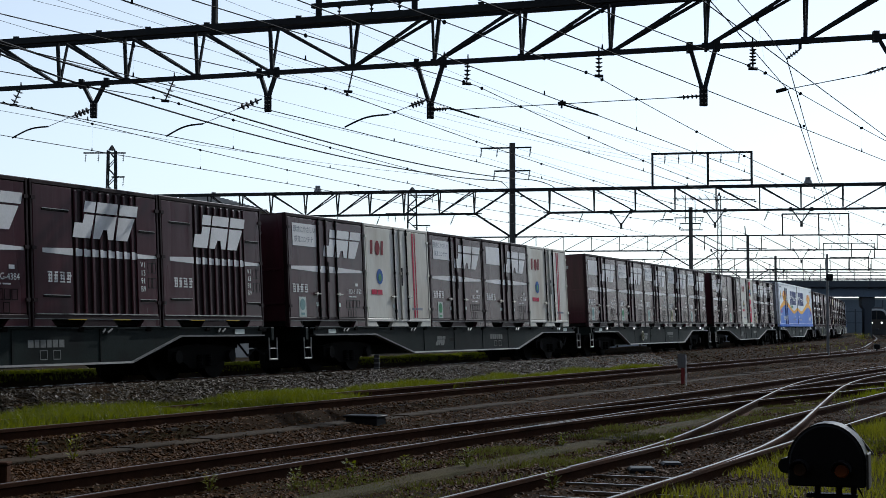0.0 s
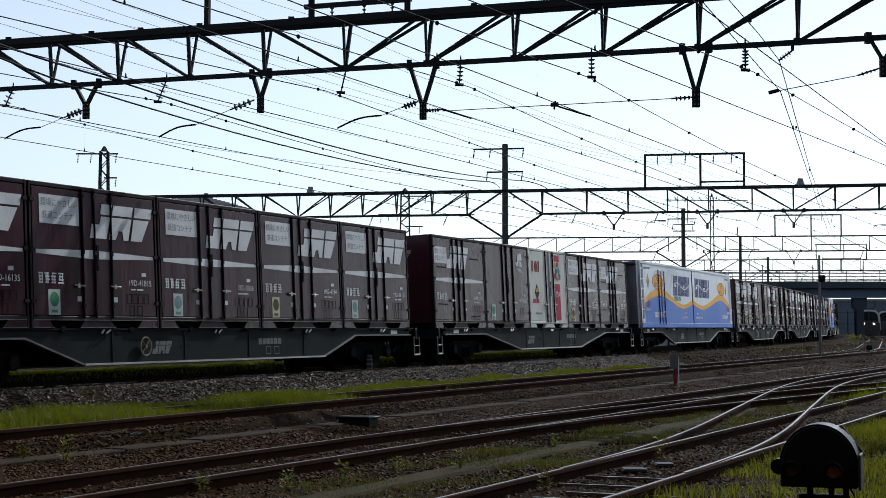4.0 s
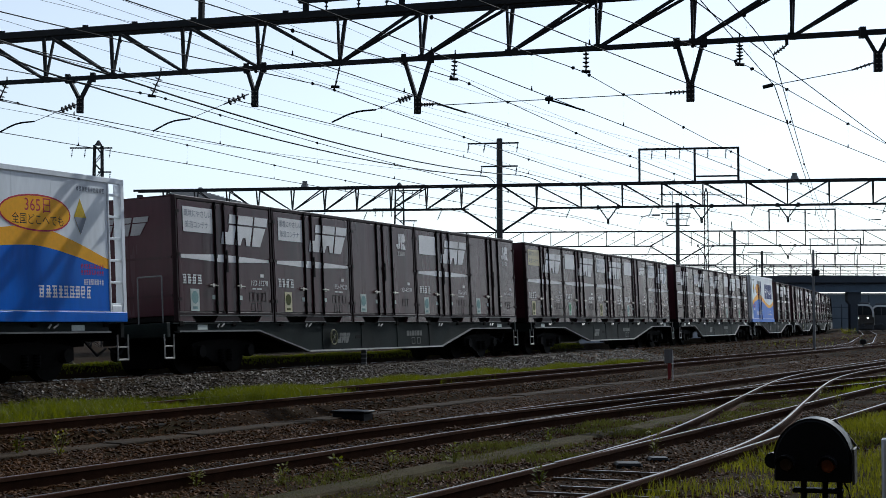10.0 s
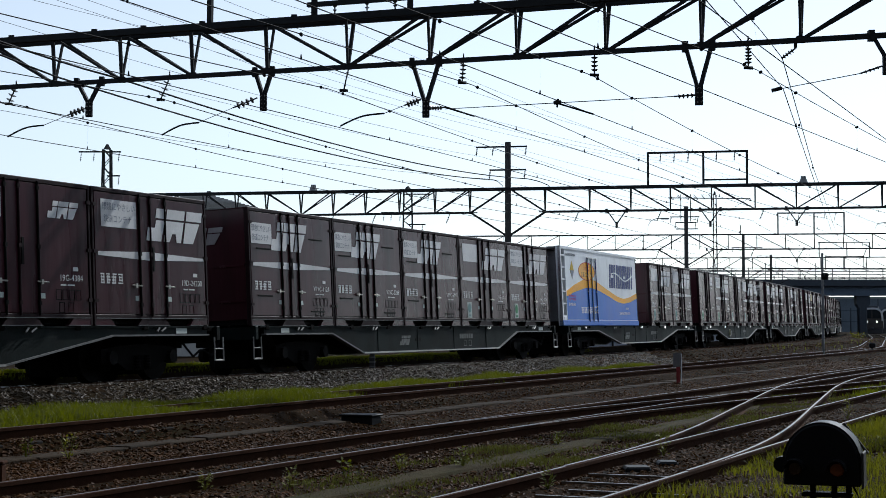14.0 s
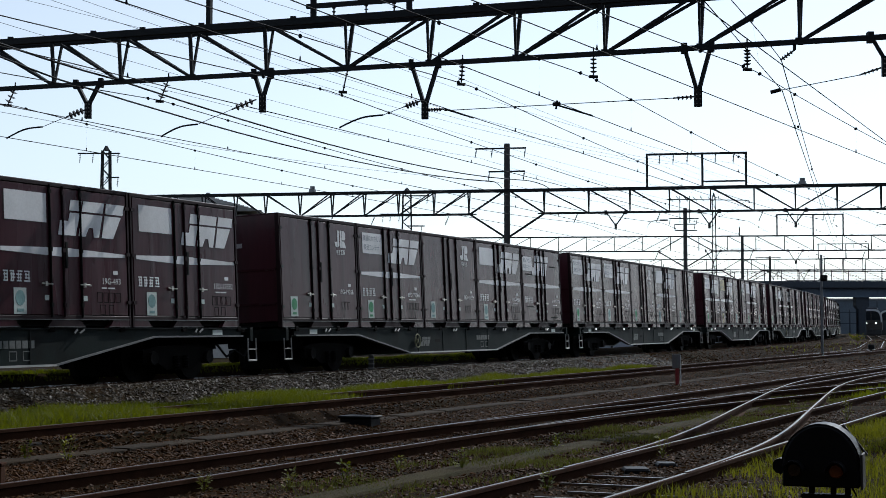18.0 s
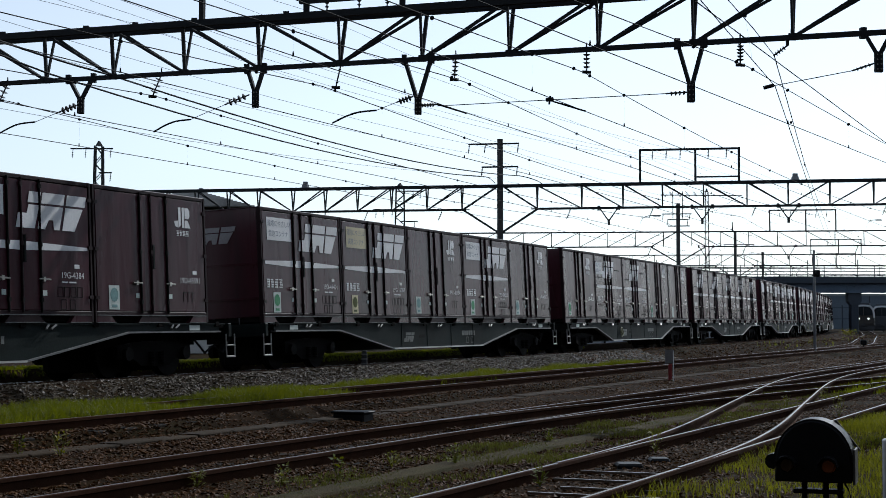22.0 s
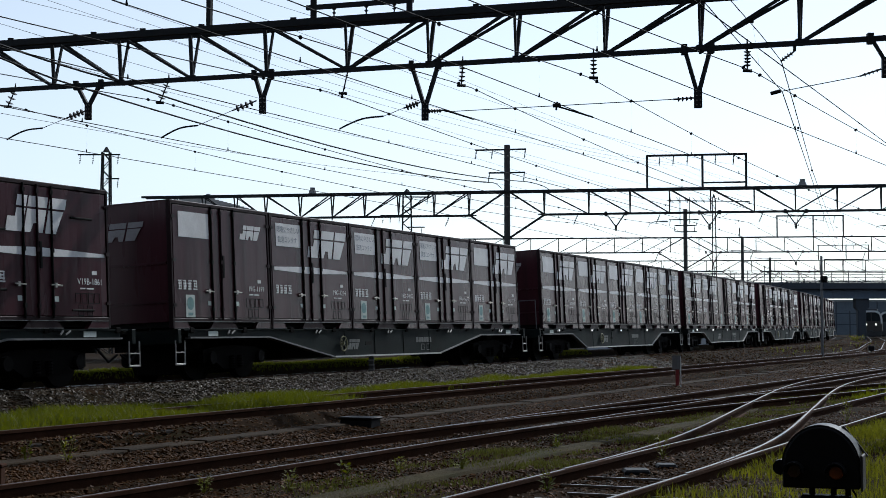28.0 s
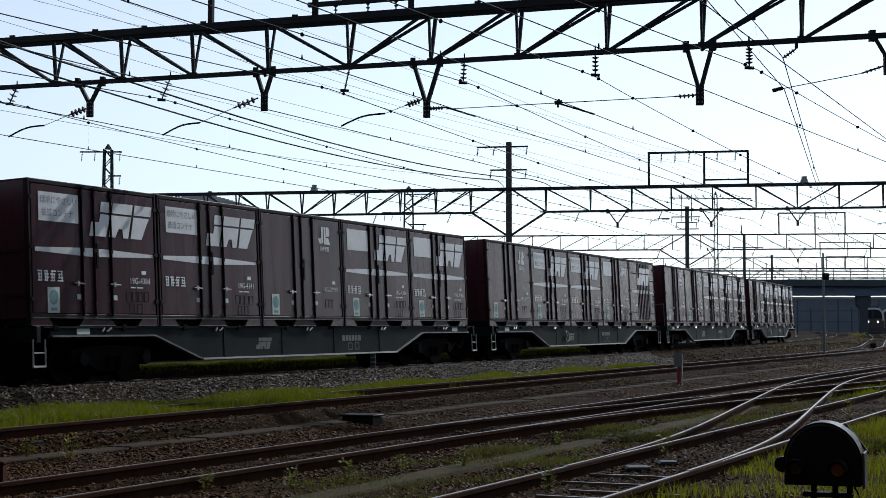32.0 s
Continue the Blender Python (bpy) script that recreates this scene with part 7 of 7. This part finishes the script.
def locomotive(label, x, y, turn, body, lamp):
    root = thing("locomotive", label, "locomotive", Matrix.Translation((x, y, -0.2)) @ Matrix.Rotation(turn, 4, "Z"))
    to3 = lambda u, v, d: Vector((u, d, v))
    arch = [(1.42 * math.copysign(abs(math.cos(k)) ** 0.55, math.cos(k)), 1.9 + 1.75 * math.sin(k) ** 0.7) for k in np.linspace(0, math.pi, 15)]
    part("body", prism(B(), [(-1.42, 0.9), (1.42, 0.9)] + arch, to3, 0.0, 16), body, root)
    inner = [(u * 0.86, 1.9 + (v - 1.9) * 0.86) for u, v in arch]
    part("roof_cap", prism(B(), arch + inner[::-1], to3, -0.08, 1.2), LOCO_WHITE, root, "white rounded cab surround")
    part("windscreen", prism(B(), [(u * 0.95, max(2.2, 2.15 + (v - 1.9) * 0.82)) for u, v in inner], to3, -0.03, 0.0), GLASS_DARK, root)
    part("window_pillar", box(B(), (-0.04, -0.04, 2.2), (0.04, -0.028, 3.3)), body, root)
    for u in (-0.62, 0.62):
        part("headlamp", rod(B(), (u, 0.0, 1.78), (u, -0.05, 1.78), 0.12, 12), lamp, root)
    part("skirt", box(B(), (-1.35, 0.05, 0.25), (1.35, 0.4, 0.9), 0.05), LOCO_DARK, root)
    part("coupler", box(B(), (-0.2, -0.5, 0.75), (0.2, 0.1, 1.05), 0.04), LOCO_DARK, root)
    part("underframe", box(B(), (-1.2, 0.6, 0.1), (1.2, 15.5, 0.9)), LOCO_DARK, root)
    part("roof_gear", box(B(), (-0.8, 2.0, 3.65), (0.8, 13, 3.9), 0.05), LOCO_DARK, root)


locomotive("dark electric locomotive with white cab roof and lit headlamps", 56.9, 206, -0.28, LOCO_BODY, LAMP_GLOW)
locomotive("dark locomotive standing behind on the next track", 62.8, 218, -0.28, LOCO_DARK, LOCO_DARK)

# the slim signal mast before the bridge
x, y = 15.66, 64.0
mast = thing("signal_mast", "slim grey signal mast with a black head", "signal", Matrix.Translation((x, y, -0.15)))
part("pole", rod(B(), (0, 0, -0.2), (0, 0, 4.2), 0.06, 8, 0.05), STEEL_GREY, mast)
part("head", box(B(), (-0.06, -0.15, 3.1), (0.22, 0.05, 3.38), 0.04), SIGNAL_BLACK, mast)
part("hood", rod(B(), (0.1, -0.15, 3.28), (0.1, -0.3, 3.28), 0.09, 10), SIGNAL_BLACK, mast)
x, y = 19.6, 71.0
mast2 = thing("trackside_box", "small dark trackside lamp on a short stem", "trackside lamp", Matrix.Translation((x, y, -0.3)))
part("stem", rod(B(), (0, 0, -0.1), (0, 0, 0.35), 0.04, 6), STEEL_DARK, mast2)
part("case", box(B(), (-0.14, -0.1, 0.35), (0.14, 0.1, 0.58), 0.04), SIGNAL_BLACK, mast2)
# bare posts of a fence under the bridge
far_fence = thing("far_fence", "row of dark fence posts under the road bridge", "fence")
for i in range(26):
    x = 46.0 + 1.9 * i
    part("fence_post", beam(B(), (x, 228 - 0.3 * i, -0.45), (x, 228 - 0.3 * i, 3.6 + 1.3 * ((i * 7) % 3 == 0)), 0.16, 0.16), PIER_DARK, far_fence)
for z in (1.6, 3.2):
    part("fence_rail", beam(B(), (45.5, 228.1, z), (94, 220.4, z), 0.1, 0.1), PIER_DARK, far_fence)
# a shrub by the pier
shrub = thing("shrub", "small yellow-green shrub near the bridge pier", "shrub", Matrix.Translation((40.5, 152.0, -0.45)))
part("stem", rod(B(), (0, 0, 0), (0.05, 0, 0.7), 0.04, 6, 0.02), SLEEPER, shrub)
rng = random.Random(9)
bm = B()
for i in range(420):
    c = Vector((rng.gauss(0, 0.4), rng.gauss(0, 0.3), abs(rng.gauss(0.3, 0.22)) + 0.05))
    d = Vector((rng.uniform(-1, 1), rng.uniform(-1, 1), rng.uniform(-0.3, 1))).normalized() * 0.14
    w = d.cross(Vector((0.3, 0.2, 1))).normalized() * 0.05
    bm.faces.new([bm.verts.new(p) for p in (c, c + d * 0.5 + w, c + d, c + d * 0.5 - w)])
part("crown", bm, GRASS_DRY, shrub)
# the siding's far turnout
far_branch = bezier((12.9, 56.6, 0.003), (17.2, 66.1, 0.003), (20.6, 75, 0.003), (23.3, 84.5, 0.003), 14) + [(26.9, 97, 0.003), (37.9, 135, 0.003), (56.9, 206, 0.003), (70, 255, 0.003)]
track("loop_track", "track leaving the siding farther on", far_branch)


# ---- what moves: the train ----
def motions():
    times = list(range(33))
    steps = [i / 30 for i in range(0, 961)]
    far = np.interp(steps, range(33), TRAVEL)
    turned = (far[0] - far) / 0.43
    for ob, s, lift in train_things:
        walk(ob, [(t, train_pose(s + TRAVEL[t], lift)) for t in times])
        for ch in ob.children:
            if ch.name.startswith("bogie"):
                for w in ch.children:
                    if w.name.startswith("wheelset"):
                        base = Matrix.Translation(w.location)
                        walk(w, [(t, base @ Matrix.Rotation(a, 4, "Y")) for t, a in zip(steps, turned)])


motions()
